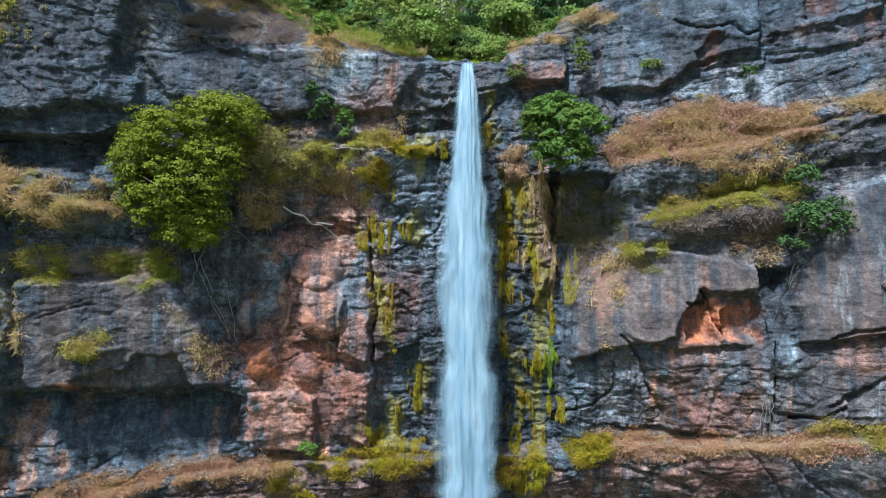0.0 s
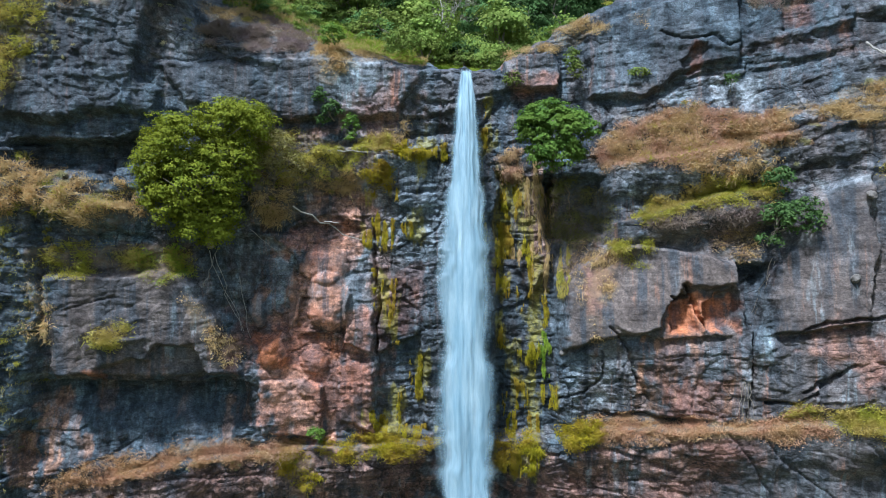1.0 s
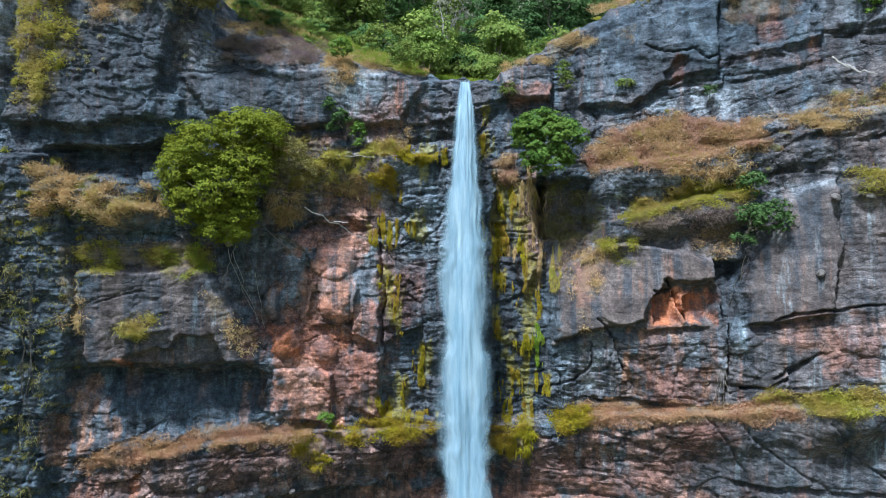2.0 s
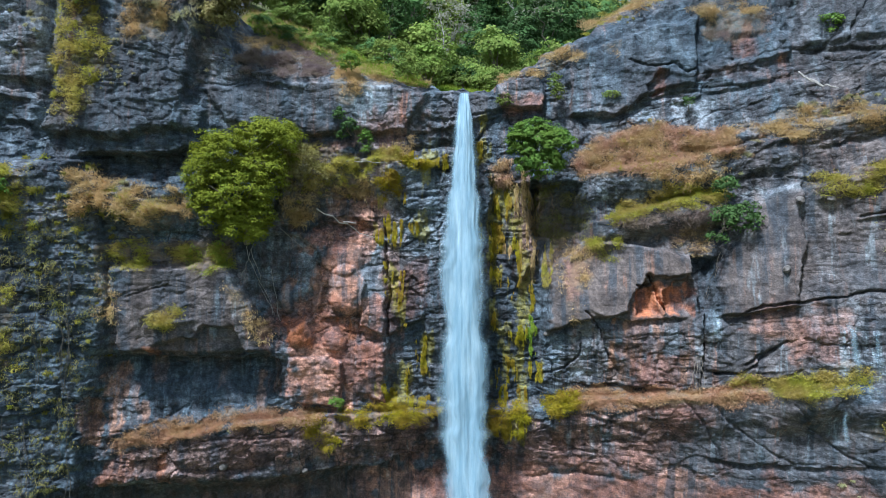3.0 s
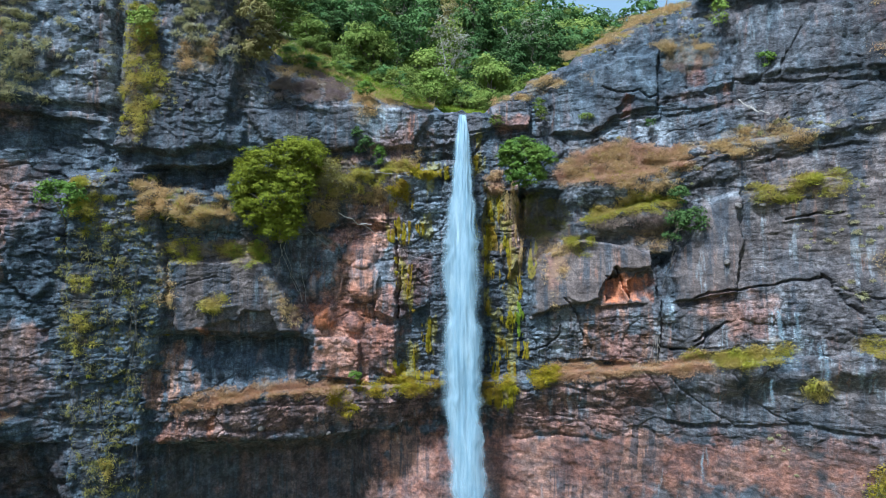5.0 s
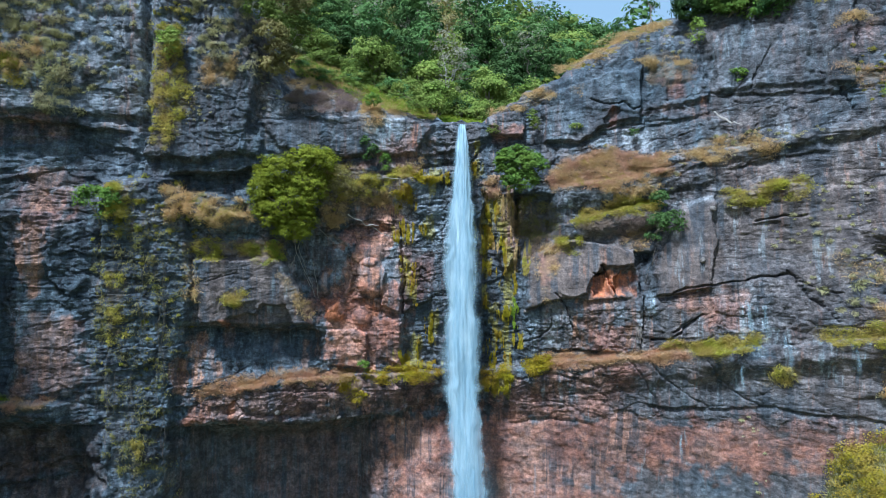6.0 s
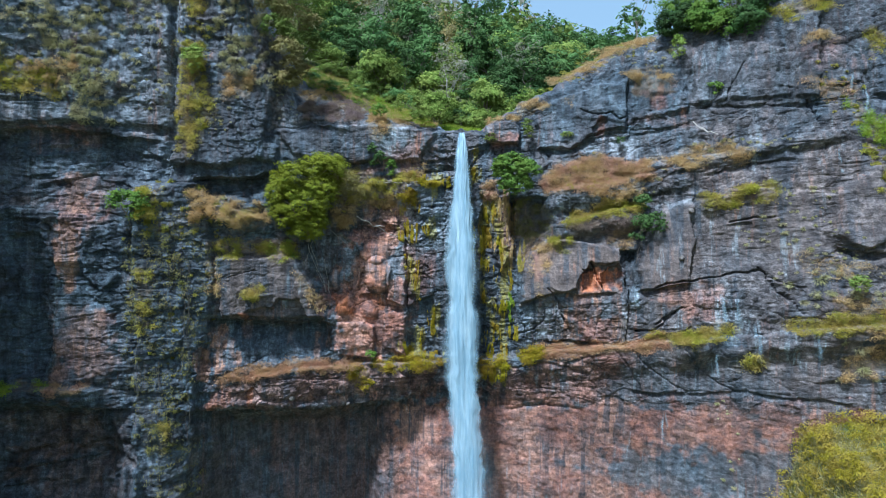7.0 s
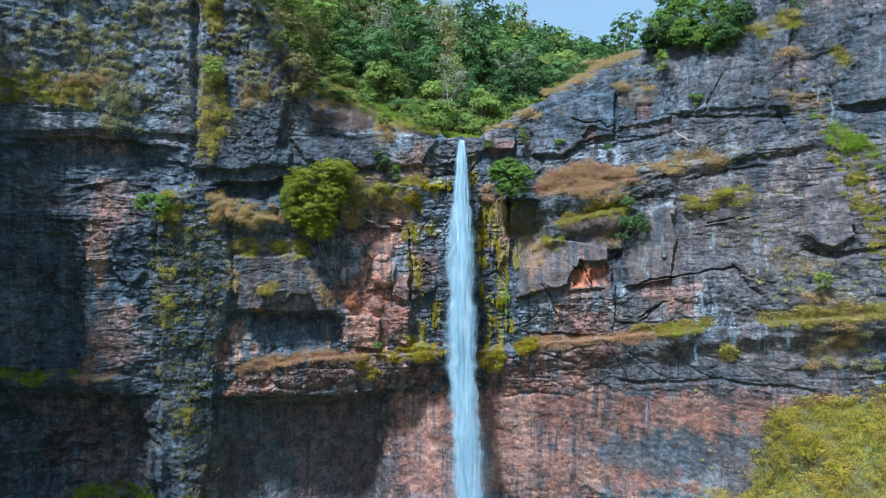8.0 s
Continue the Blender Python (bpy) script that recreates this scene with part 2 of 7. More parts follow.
def wall(x, z):
    low = np.interp(x, (-40, -12, 0, 12, 30), (0.02, 0.02, 0.05, 0.16, 0.1))
    return plan(x) + np.where(z > 26, lean(x) * (z - 26), low * (26 - z))


def rim(x):
    """The height of the cliff's upper edge."""
    return np.interp(x, (-60, -23, -20, -17.5, -12, -7, -3, 0, 1.4, 3.5, 6, 11, 18, 23, 28, 31, 34, 40, 60), (66, 62, 56, 51, 48.8, 46.8, 45, 44.4, 44.1, 44.5, 46.2, 49, 53.2, 55, 54.6, 56.5, 60.5, 63, 66))


# ---- relief: noise, blocks and joints, then the wall's own ledges, hollows and cracks ----
TABLES = [np.random.RandomState(40 + i).rand(256, 256) * 2 - 1 for i in range(12)]


def vnoise(u, v, seed):
    table = TABLES[seed % 12]
    i, j = np.floor(u).astype(int), np.floor(v).astype(int)
    f, g = u - i, v - j
    f, g = f * f * (3 - 2 * f), g * g * (3 - 2 * g)
    i0, i1, j0, j1 = i & 255, (i + 1) & 255, j & 255, (j + 1) & 255
    return (table[i0, j0] * (1 - f) + table[i1, j0] * f) * (1 - g) + (table[i0, j1] * (1 - f) + table[i1, j1] * f) * g


def fbm(u, v, seed, octaves=4, gain=0.5):
    total, size = 0, 1.0
    for k in range(octaves):
        total = total + size * vnoise(u * 2 ** k + 17.3 * k, v * 2 ** k + 9.1 * k, seed + k)
        size *= gain
    return total


def cells(u, v, seed):
    """Broken blocks: how near a joint lies, and two random numbers and the offset from the block's middle."""
    i, j = np.floor(u), np.floor(v)
    best = np.full(u.shape, 9.0)
    second = best.copy()
    ra, rb, du, dv = (np.zeros(u.shape) for _ in range(4))
    for a in (-1, 0, 1):
        for b in (-1, 0, 1):
            p, q = (i + a).astype(int) & 255, (j + b).astype(int) & 255
            x, y = i + a + 0.5 + 0.42 * TABLES[seed][p, q] - u, j + b + 0.5 + 0.42 * TABLES[seed + 1][p, q] - v
            d = np.maximum(np.abs(x), np.abs(y)) * 0.6 + np.hypot(x, y) * 0.4
            near = d < best
            second = np.where(near, best, np.minimum(second, d))
            ra, rb = np.where(near, TABLES[seed + 2][p, q], ra), np.where(near, TABLES[seed + 3][p, q], rb)
            du, dv = np.where(near, -x, du), np.where(near, -y, dv)
            best = np.minimum(best, d)
    return second - best, ra, rb, du, dv


def stretch(a, b, c, d, fine, coarse):
    return np.concatenate((np.arange(a, b, coarse), np.arange(b, c, fine), np.arange(c, d, coarse)))


COLUMNS = stretch(-56, -29, 29, 52, 0.082, 0.17)
LEVELS = stretch(-1.0, 15, 46.5, 66, 0.082, 0.17)
GX, GZ = np.meshgrid(COLUMNS, LEVELS)
SHAPE = GX.shape
X, Z = GX.ravel(), GZ.ravel()
# edges waver a little
XW = X + 0.24 * fbm(X / 2.0, Z / 2.0, 1, 5, 0.6)
ZW = Z + 0.17 * fbm(X / 1.8, Z / 1.8, 5, 5, 0.6)
Y = wall(X, Z)
CALM = np.zeros(X.shape)
MASKS = {k: np.zeros(X.shape) for k in ("rust", "orange", "pale", "brown", "wet_and_shaded", "lime_and_lit", "ochre", "moss", "soil")}
RAGGED = fbm((0.8 * X + 0.6 * Z) / 1.1, (0.8 * Z - 0.6 * X) / 1.1, 3, 5, 0.6)
STREAKY = fbm(X / 0.55, Z / 6.0, 7, 4, 0.6)


def near_points(pts, margin):
    p = np.array(pts)
    return np.nonzero((X > p[:, 0].min() - margin) & (X < p[:, 0].max() + margin) & (Z > p[:, 1].min() - margin) & (Z < p[:, 1].max() + margin))[0]


def line_distance(pts, x, z, closed=False):
    best = np.full(x.shape, 1e9)
    n = len(pts)
    for k in range(n if closed else n - 1):
        (ax, az), (bx, bz) = pts[k], pts[(k + 1) % n]
        dx, dz = bx - ax, bz - az
        s = np.clip(((x - ax) * dx + (z - az) * dz) / (dx * dx + dz * dz + 1e-9), 0, 1)
        best = np.minimum(best, np.hypot(x - ax - s * dx, z - az - s * dz))
    return best


def inside(pts, x, z):
    """Signed distance: positive inside."""
    odd = np.zeros(x.shape, bool)
    for k in range(len(pts)):
        (ax, az), (bx, bz) = pts[k], pts[(k + 1) % len(pts)]
        if az != bz:
            odd ^= ((az > z) != (bz > z)) & (x < (bx - ax) * (z - az) / (bz - az) + ax)
    d = line_distance(pts, x, z, True)
    return np.where(odd, d, -d)


def block(pts, out, edge=0.35, calm=0.6, tilt=0.0):
    """A mass that stands out of the wall (out under 0: a hollow); tilt: how much more it stands out for each metre down."""
    out, edge = (0.62 if out > 0 else 0.8) * out, 0.12 + 0.3 * edge
    i = near_points(pts, edge + 1)
    w = smooth(-edge * 0.3, edge, inside(pts, XW[i], ZW[i]))
    top = max(p[1] for p in pts)
    Y[i] -= w * (out + tilt * (top - Z[i]))
    CALM[i] = np.maximum(CALM[i], w * calm)


def bulge(centre, rx, rz, out, calm=0.8):
    cx, cz = centre
    i = near_points([(cx - rx, cz - rz), (cx + rx, cz + rz)], 0.5)
    w = np.clip(1 - ((XW[i] - cx) / rx) ** 2 - ((ZW[i] - cz) / rz) ** 2, 0, 1) ** 0.6
    Y[i] -= w * out
    CALM[i] = np.maximum(CALM[i], np.clip(w * 2, 0, 1) * calm)


def along(pts, reach, taper=1.2):
    """Points near a line that runs from left to right: their numbers, how far below it they lie, and a fade at its ends."""
    xs, zs = [p[0] for p in pts], [p[1] for p in pts]
    i = np.nonzero((X > xs[0]) & (X < xs[-1]) & (Z < max(zs) + 1.5) & (Z > min(zs) - reach - 1))[0]
    fade = smooth(0, taper, X[i] - xs[0]) * smooth(0, taper, xs[-1] - X[i])
    return i, np.interp(XW[i], xs, zs) - ZW[i], fade


def ledge(pts, out, drop):
    """A shelf under the line, which fades into the wall further down."""
    i, t, fade = along(pts, drop)
    Y[i] -= 0.85 * out * fade * smooth(-0.03, 0.16, t) * (1 - smooth(0.35 * drop, drop, t))


def undercut(pts, deep, height):
    """A hollow under the line, deepest at its roof."""
    i, t, fade = along(pts, height, 1.2 if height < 8 else 5.0)
    Y[i] += 0.5 * deep * fade * smooth(0.0, 0.12, t) * (1 - smooth(0.2 * height, 0.85 * height, t))


def crack(pts, wide, deep):
    i = near_points(pts, wide + 0.5)
    d = line_distance(pts, XW[i], ZW[i])
    Y[i] += deep * (1 - smooth(wide * 0.1, wide * 0.42, d))


def stain(kind, pts, most=1.0, soft=0.9, streaks=0.0):
    i = near_points(pts, soft * 2 + 1)
    d = inside(pts, XW[i], ZW[i]) + soft * 1.1 * RAGGED[i] + streaks * STREAKY[i]
    MASKS[kind][i] = np.maximum(MASKS[kind][i], most * smooth(-soft * 0.6, soft * 0.6, d))


def streak(kind, centre, wide, long, most=1.0):
    """A run of water stain or moss hanging from a point."""
    cx, cz = centre
    stain(kind, [(cx - wide / 2, cz), (cx + wide / 2, cz), (cx + wide * 0.35, cz - long), (cx - wide * 0.2, cz - long)], most, 0.25, 0.25)


# general rock: swells, beds and broken blocks
SWELL = 0.5 * fbm(X / 9, Z / 9, 2, 2)
Y += SWELL

# far left: wall under a long overhang, a rib, benches
block([(-47.7, 58.5), (-28.5, 61.2), (-27.9, 43.1), (-33.8, 43.7), (-47.7, 42.6)], 1.0, 0.8, 0.1)
undercut([(-46.7, 42.1), (-39.1, 43.0), (-33.8, 42.6), (-27.9, 42.1)], 2.2, 12.0)
block([(-33.8, 43.2), (-28.5, 42.7), (-27.9, 40.6), (-30.5, 40.3), (-33.5, 41.5)], 0.4, 0.4, 0.5)
ledge([(-47.8, 34.9), (-42.1, 35.2), (-38.0, 34.8), (-33.7, 34.4)], 0.35, 1.6)
block([(-38.3, 36.7), (-34.6, 36.8), (-34.2, 33.8), (-36.3, 29.8), (-37.7, 29.2)], 0.5, 0.5, 0.3)
block([(-38.4, 26.3), (-36.3, 27.1), (-33.1, 23.7), (-32.8, 18.2), (-38.5, 18.2)], 0.35, 0.5, 0.4)
block([(-46.0, 24.1), (-43.1, 24.3), (-42.7, 21.6), (-44.2, 18.5), (-47.4, 18.7)], 0.9, 0.5, 0.5)
block([(-42.4, 32.2), (-39.6, 32.8), (-38.2, 29.6), (-39.5, 26.4), (-38.4, 22.4), (-39.2, 19.1), (-42.2, 18.6)], -0.9, 0.8, 0.0)
for outline, far in (([(-47.4, 31.4), (-43.6, 30.2), (-42.6, 25.2), (-45.0, 22.4), (-47.6, 23.2)], 0.8), ([(-41.6, 29.8), (-39.9, 28.2), (-40.4, 24.4), (-42.1, 25.6)], 0.7), ([(-36.3, 33.2), (-33.2, 33.8), (-32.5, 28.4), (-34.3, 26.9), (-35.9, 28.6)], 0.7),
                     ([(-44.6, 14.6), (-40.4, 15.2), (-39.6, 11.6), (-43.2, 10.8)], 0.7), ([(-38.6, 14.0), (-34.8, 14.6), (-33.6, 12.2), (-37.6, 10.9)], 0.6), ([(-46.6, 41.0), (-42.8, 41.4), (-42.2, 37.6), (-46.2, 36.8)], 0.6), ([(-41.0, 40.4), (-37.2, 40.9), (-36.6, 38.0), (-40.2, 37.2)], 0.5), ([(-35.6, 9.4), (-32.2, 10.2), (-31.8, 4.2), (-35.0, 5.2)], 0.8)):
    block(outline, far, 0.3, 0.1)
crack([(-38.9, 33.6), (-38.2, 29.8), (-39.3, 26.2), (-38.6, 21.4)], 0.3, 0.5)
crack([(-43.2, 32.8), (-42.7, 26.0), (-43.6, 19.2)], 0.3, 0.5)
ledge([(-46.4, 18.7), (-43.2, 17.9), (-38.5, 18.0), (-33.7, 17.4)], 1.6, 3.0)
undercut([(-46.4, 17.5), (-40.1, 16.2), (-30.1, 14.8)], 2.6, 18.0)
undercut([(-45.5, 9.2), (-39.0, 9.8), (-33.4, 10.6)], 1.2, 5.0)
block([(-32.9, 9.7), (-30.4, 9.2), (-30.4, 5.8), (-33.0, 6.3)], 1.2, 0.3, 0.5)
# the overgrown rib
block([(-27.9, 61.2), (-19.0, 62.1), (-17.7, 49.8), (-19.4, 40.6), (-22.9, 39.2), (-27.9, 39.7)], 1.4, 1.2, 0.0)
block([(-31.8, 37.8), (-24.6, 37.9), (-23.3, 28.5), (-25.1, 18.6), (-27.0, 2.5), (-31.6, 2.8), (-31.1, 21.3)], 1.5, 1.0, 0.0)
crack([(-28.1, 57.9), (-27.7, 47.2), (-27.9, 42.2), (-28.7, 38.4)], 1.8, 0.5)

# left bay, upper part
undercut([(-26.4, 38.1), (-23.1, 38.4), (-20.6, 38.5), (-18.2, 39.6), (-16.4, 40.5)], 3.2, 3.6)
block([(-19.3, 42.3), (-17.9, 41.8), (-18.2, 40.1), (-19.9, 40.3)], 0.7, 0.4, 0.3)
block([(-18.2, 43.6), (-12.2, 44.8), (-8.9, 44.8), (-3.1, 44.3), (-0.9, 44.2), (-3.1, 40.6), (-6.7, 40.8), (-11.2, 40.4), (-16.5, 40.9)], 0.8, 0.7, 0.5)
undercut([(-16.8, 43.8), (-14.7, 44.3), (-11.9, 44.4)], 0.7, 1.0)
undercut([(-12.2, 40.4), (-8.8, 40.7), (-5.2, 40.9), (-2.3, 41.0)], 0.8, 1.2)
ledge([(-24.7, 35.5), (-22.5, 35.4), (-18.6, 34.3)], 1.1, 2.6)
ledge([(-13.4, 35.9), (-11.2, 37.0), (-8.1, 38.5), (-5.2, 38.8), (-3.1, 38.5)], 1.6, 4.0)
undercut([(-13.4, 33.4), (-9.5, 33.5), (-5.2, 33.5)], 0.9, 1.2)
block([(-10.0, 35.3), (-5.8, 35.5), (-5.4, 33.7), (-9.5, 33.7)], 0.5, 0.3, 0.4)
# the great dark boulder and the hollow beneath it
block([(-23.5, 30.2), (-19.7, 30.4), (-16.0, 30.3), (-14.3, 27.6), (-13.1, 23.7), (-17.7, 23.6), (-20.9, 24.0), (-23.2, 24.0), (-23.5, 27.6)], 1.8, 0.7, 0.75)
crack([(-22.4, 28.2), (-20.7, 28.7), (-19.6, 28.9)], 0.15, 0.2)
ledge([(-20.9, 26.5), (-19.0, 26.6), (-17.7, 26.7)], 0.5, 0.6)
block([(-17.5, 25.9), (-15.5, 25.9), (-14.9, 23.5), (-20.9, 23.9), (-20.7, 24.7), (-19.0, 25.2), (-18.2, 25.0)], -0.9, 0.3, 0.3)
undercut([(-25.0, 23.9), (-20.9, 23.8), (-16.2, 23.4), (-12.4, 23.3)], 2.6, 4.0)
block([(-25.2, 24.2), (-20.9, 24.1), (-13.4, 23.6), (-12.4, 22.2), (-13.6, 19.2), (-20.0, 18.9), (-25.6, 18.4)], -1.0, 2.5, 0.0)
block([(-24.7, 23.5), (-22.2, 23.5), (-20.9, 21.8), (-20.7, 18.8), (-24.8, 19.2)], 0.3, 0.6, 0.3)
# dark wet recess with hanging roots, the red buttress beside it
block([(-13.8, 32.6), (-11.2, 32.7), (-9.5, 30.6), (-10.1, 26.0), (-12.4, 25.1), (-14.2, 27.9)], -0.9, 0.7, 0.2)
block([(-12.0, 23.3), (-9.4, 23.1), (-8.0, 22.7), (-8.0, 19.1), (-11.8, 19.4)], 0.9, 0.5, 0.6)
block([(-12.7, 25.9), (-11.1, 26.0), (-10.5, 23.1), (-12.4, 23.3)], 0.5, 0.4, 0.4)
bulge((-7.7, 28.3), 1.55, 2.0, 1.2)
bulge((-8.0, 30.8), 1.7, 1.3, 0.7)
block([(-6.6, 29.9), (-4.7, 30.2), (-4.6, 24.7), (-6.8, 24.9)], 0.8, 0.35, 0.6)
undercut([(-10.1, 26.2), (-8.0, 26.3), (-4.8, 24.9)], 1.1, 1.6)
bulge((-12.1, 27.7), 0.6, 1.3, 0.8)
bulge((-10.1, 28.4), 0.4, 2.2, 0.4)
bulge((-11.2, 24.9), 0.9, 1.1, 0.6)
bulge((-8.7, 24.2), 1.1, 0.8, 0.5)
block([(-7.3, 24.2), (-4.6, 24.3), (-4.8, 19.4), (-7.0, 20.2)], 0.6, 0.4, 0.2)
block([(-4.6, 24.8), (-1.6, 26.3), (-0.9, 19.3), (-4.5, 19.4)], -1.0, 0.6, 0.2)
crack([(-4.7, 33.5), (-4.4, 29.9), (-4.5, 24.8)], 0.35, 0.6)
# layered wall behind the falls
ledge([(-5.2, 38.2), (-2.3, 38.3), (-0.1, 38.5)], 0.7, 1.2)
undercut([(-5.2, 35.8), (-3.1, 36.0), (-0.3, 36.0)], 0.5, 0.6)
ledge([(-3.8, 35.7), (-0.1, 35.6)], 0.6, 1.6)
undercut([(-3.1, 39.5), (0.2, 39.9), (2.4, 40.3), (4.4, 42.6)], 0.6, 0.8)
undercut([(-1.6, 42.1), (0.6, 41.9), (4.4, 42.6)], 0.5, 0.5)
block([(-3.1, 43.9), (0.6, 44.3), (4.2, 43.7), (4.4, 42.6), (2.4, 41.5), (-2.3, 40.4)], 0.8, 0.5, 0.3)
block([(3.9, 44.9), (7.3, 45.6), (7.9, 44.4), (7.6, 42.5), (4.4, 42.6)], 1.4, 0.4, 0.6)
# gully between the falls and the great wall
block([(3.5, 37.1), (7.7, 37.1), (7.7, 19.2), (3.1, 19.0)], -1.3, 1.0, 0.0)
block([(4.6, 37.1), (6.9, 37.1), (7.1, 30.6), (5.9, 28.3), (4.9, 30.6)], 1.6, 0.7, 0.0)
block([(6.4, 36.7), (10.7, 36.9), (10.6, 32.7), (8.3, 32.4), (6.7, 32.4)], -1.4, 0.9, 0.2)

# great wall: upper crags
block([(9.6, 46.5), (11.7, 47.5), (14.8, 48.4), (19.2, 49.3), (18.7, 43.8), (15.7, 43.4), (13.1, 41.8), (9.9, 41.9)], 1.3, 0.5, 0.45)
undercut([(9.5, 41.9), (12.8, 41.8), (15.9, 43.2), (18.6, 43.5), (21.6, 43.4), (25.2, 44.4)], 0.5, 0.8)
crack([(14.5, 46.0), (15.9, 45.5), (17.1, 45.6), (17.9, 44.9), (18.7, 45.1)], 0.22, 0.5)
block([(15.4, 44.0), (16.2, 45.2), (16.9, 45.1), (16.6, 43.3), (15.7, 43.2)], -0.6, 0.2, 0.6)
block([(21.3, 49.3), (23.9, 48.8), (24.5, 45.4), (21.6, 44.8), (19.2, 44.7)], 0.7, 0.5, 0.3)
block([(21.2, 47.5), (23.1, 47.1), (22.6, 45.3), (21.2, 45.2)], -0.5, 0.8, 0.3)
block([(13.7, 50.3), (17.6, 52.1), (21.7, 52.4), (24.3, 49.9), (24.5, 45.0), (19.6, 44.2), (13.6, 45.2)], 0.3, 0.6, 0.1)
block([(25.0, 51.9), (28.1, 52.6), (31.2, 50.6), (32.0, 45.5), (25.1, 45.9)], 0.7, 0.4, 0.4)
crack([(30.3, 51.4), (29.1, 49.6), (28.6, 48.1), (27.3, 45.9)], 0.28, 0.35)
block([(32.8, 53.5), (35.3, 53.8), (34.4, 45.0), (32.3, 45.5)], 0.9, 0.4, 0.3)
crack([(33.4, 45.0), (34.0, 43.5), (34.1, 42.3)], 0.4, 0.9)
block([(40.0, 52.5), (44.0, 52.9), (42.9, 45.2), (39.3, 45.1)], 1.2, 0.4, 0.6)
undercut([(38.0, 45.2), (40.5, 45.2), (43.8, 45.4)], 1.2, 2.0)
undercut([(24.1, 46.0), (29.8, 45.1), (35.2, 44.6)], 0.7, 1.0)
# slanting shelves
ledge([(10.4, 37.3), (12.6, 37.7), (16.9, 38.2), (20.0, 38.7), (24.7, 39.6)], 1.2, 3.2)
undercut([(10.4, 35.4), (13.4, 35.1), (16.7, 35.5), (19.5, 36.1), (21.7, 36.9), (24.4, 37.5)], 0.5, 0.9)
ledge([(10.6, 33.4), (13.4, 34.3), (16.6, 35.2), (19.7, 35.6), (20.7, 35.5)], 1.6, 3.0)
ledge([(18.9, 39.9), (24.8, 40.2), (30.8, 41.3), (36.3, 42.2)], 0.8, 1.6)
ledge([(24.0, 35.6), (26.9, 36.8), (30.4, 36.7)], 0.9, 1.8)
undercut([(24.6, 38.4), (28.9, 39.2), (32.4, 39.5)], 0.7, 0.8)
# great wall: smooth faces, the cave with the red back, the cleft
block([(7.8, 29.9), (10.9, 32.0), (14.1, 31.9), (17.6, 31.1), (17.6, 29.7), (15.8, 29.3), (14.7, 29.6), (13.8, 28.1), (13.3, 26.8), (9.5, 25.9), (7.6, 25.2)], 1.3, 0.35, 0.9)
block([(13.9, 28.6), (14.5, 29.5), (15.1, 28.6), (15.3, 26.8), (14.0, 26.7)], -1.0, 0.3, 0.7)
block([(15.5, 28.5), (16.2, 29.1), (17.5, 29.5), (17.7, 28.0), (17.2, 26.9), (15.6, 26.8)], -1.2, 0.3, 0.7)
crack([(14.8, 29.7), (15.2, 28.4), (15.4, 27.7), (15.8, 26.9)], 0.26, 0.8)
crack([(13.8, 29.0), (14.4, 28.8), (14.8, 29.1)], 0.22, 0.6)
block([(19.3, 30.8), (20.4, 32.0), (22.0, 35.4), (24.3, 36.2), (23.4, 27.7), (20.9, 27.2), (19.0, 27.0)], 1.0, 0.4, 0.9)
block([(17.7, 31.1), (19.4, 31.1), (18.9, 28.6), (18.5, 27.0), (17.9, 27.0)], -1.6, 0.5, 0.1)
crack([(18.3, 27.2), (18.2, 24.5), (18.0, 21.6)], 0.3, 0.5)
undercut([(7.6, 25.2), (9.5, 25.8), (10.7, 26.1)], 0.8, 0.6)
undercut([(10.4, 27.4), (11.6, 26.5), (13.6, 26.4), (17.5, 26.8)], 0.9, 1.2)
undercut([(18.8, 26.9), (20.8, 27.2), (22.2, 27.6), (23.7, 27.5)], 0.6, 0.6)
crack([(10.7, 26.9), (11.6, 25.7), (12.4, 23.3)], 0.22, 0.5)
undercut([(10.2, 21.2), (12.3, 21.4), (16.0, 21.6), (16.5, 22.1)], 0.8, 0.6)
block([(12.2, 24.0), (13.6, 23.8), (15.4, 21.7), (13.2, 21.2)], 0.6, 0.4, 0.2)
crack([(7.8, 21.8), (9.3, 22.6), (10.2, 23.4), (10.3, 25.2)], 0.2, 0.4)
crack([(19.0, 22.9), (20.7, 23.0), (21.5, 24.2), (22.6, 25.3)], 0.3, 0.7)
crack([(20.5, 27.4), (24.0, 28.2), (26.4, 28.7), (28.6, 29.2)], 0.25, 0.6)
crack([(28.6, 29.4), (29.3, 28.0), (30.2, 26.7), (31.0, 25.4)], 0.25, 0.7)
crack([(29.0, 28.8), (30.5, 27.8), (31.7, 27.8)], 0.2, 0.5)
crack([(26.7, 33.7), (28.5, 34.2), (29.8, 34.0)], 0.25, 0.5)
block([(25.9, 34.9), (27.9, 35.1), (28.3, 33.6), (26.5, 33.4)], 0.4, 0.2, 0.7)
block([(34.3, 36.6), (37.6, 38.7), (37.6, 32.1), (35.8, 30.8), (33.9, 32.2)], 1.2, 0.4, 0.6)
undercut([(33.4, 31.6), (35.8, 30.7), (38.3, 31.1), (41.2, 32.1)], 1.1, 1.5)
crack([(20.7, 23.7), (22.2, 25.1), (22.9, 25.4)], 0.3, 0.5)

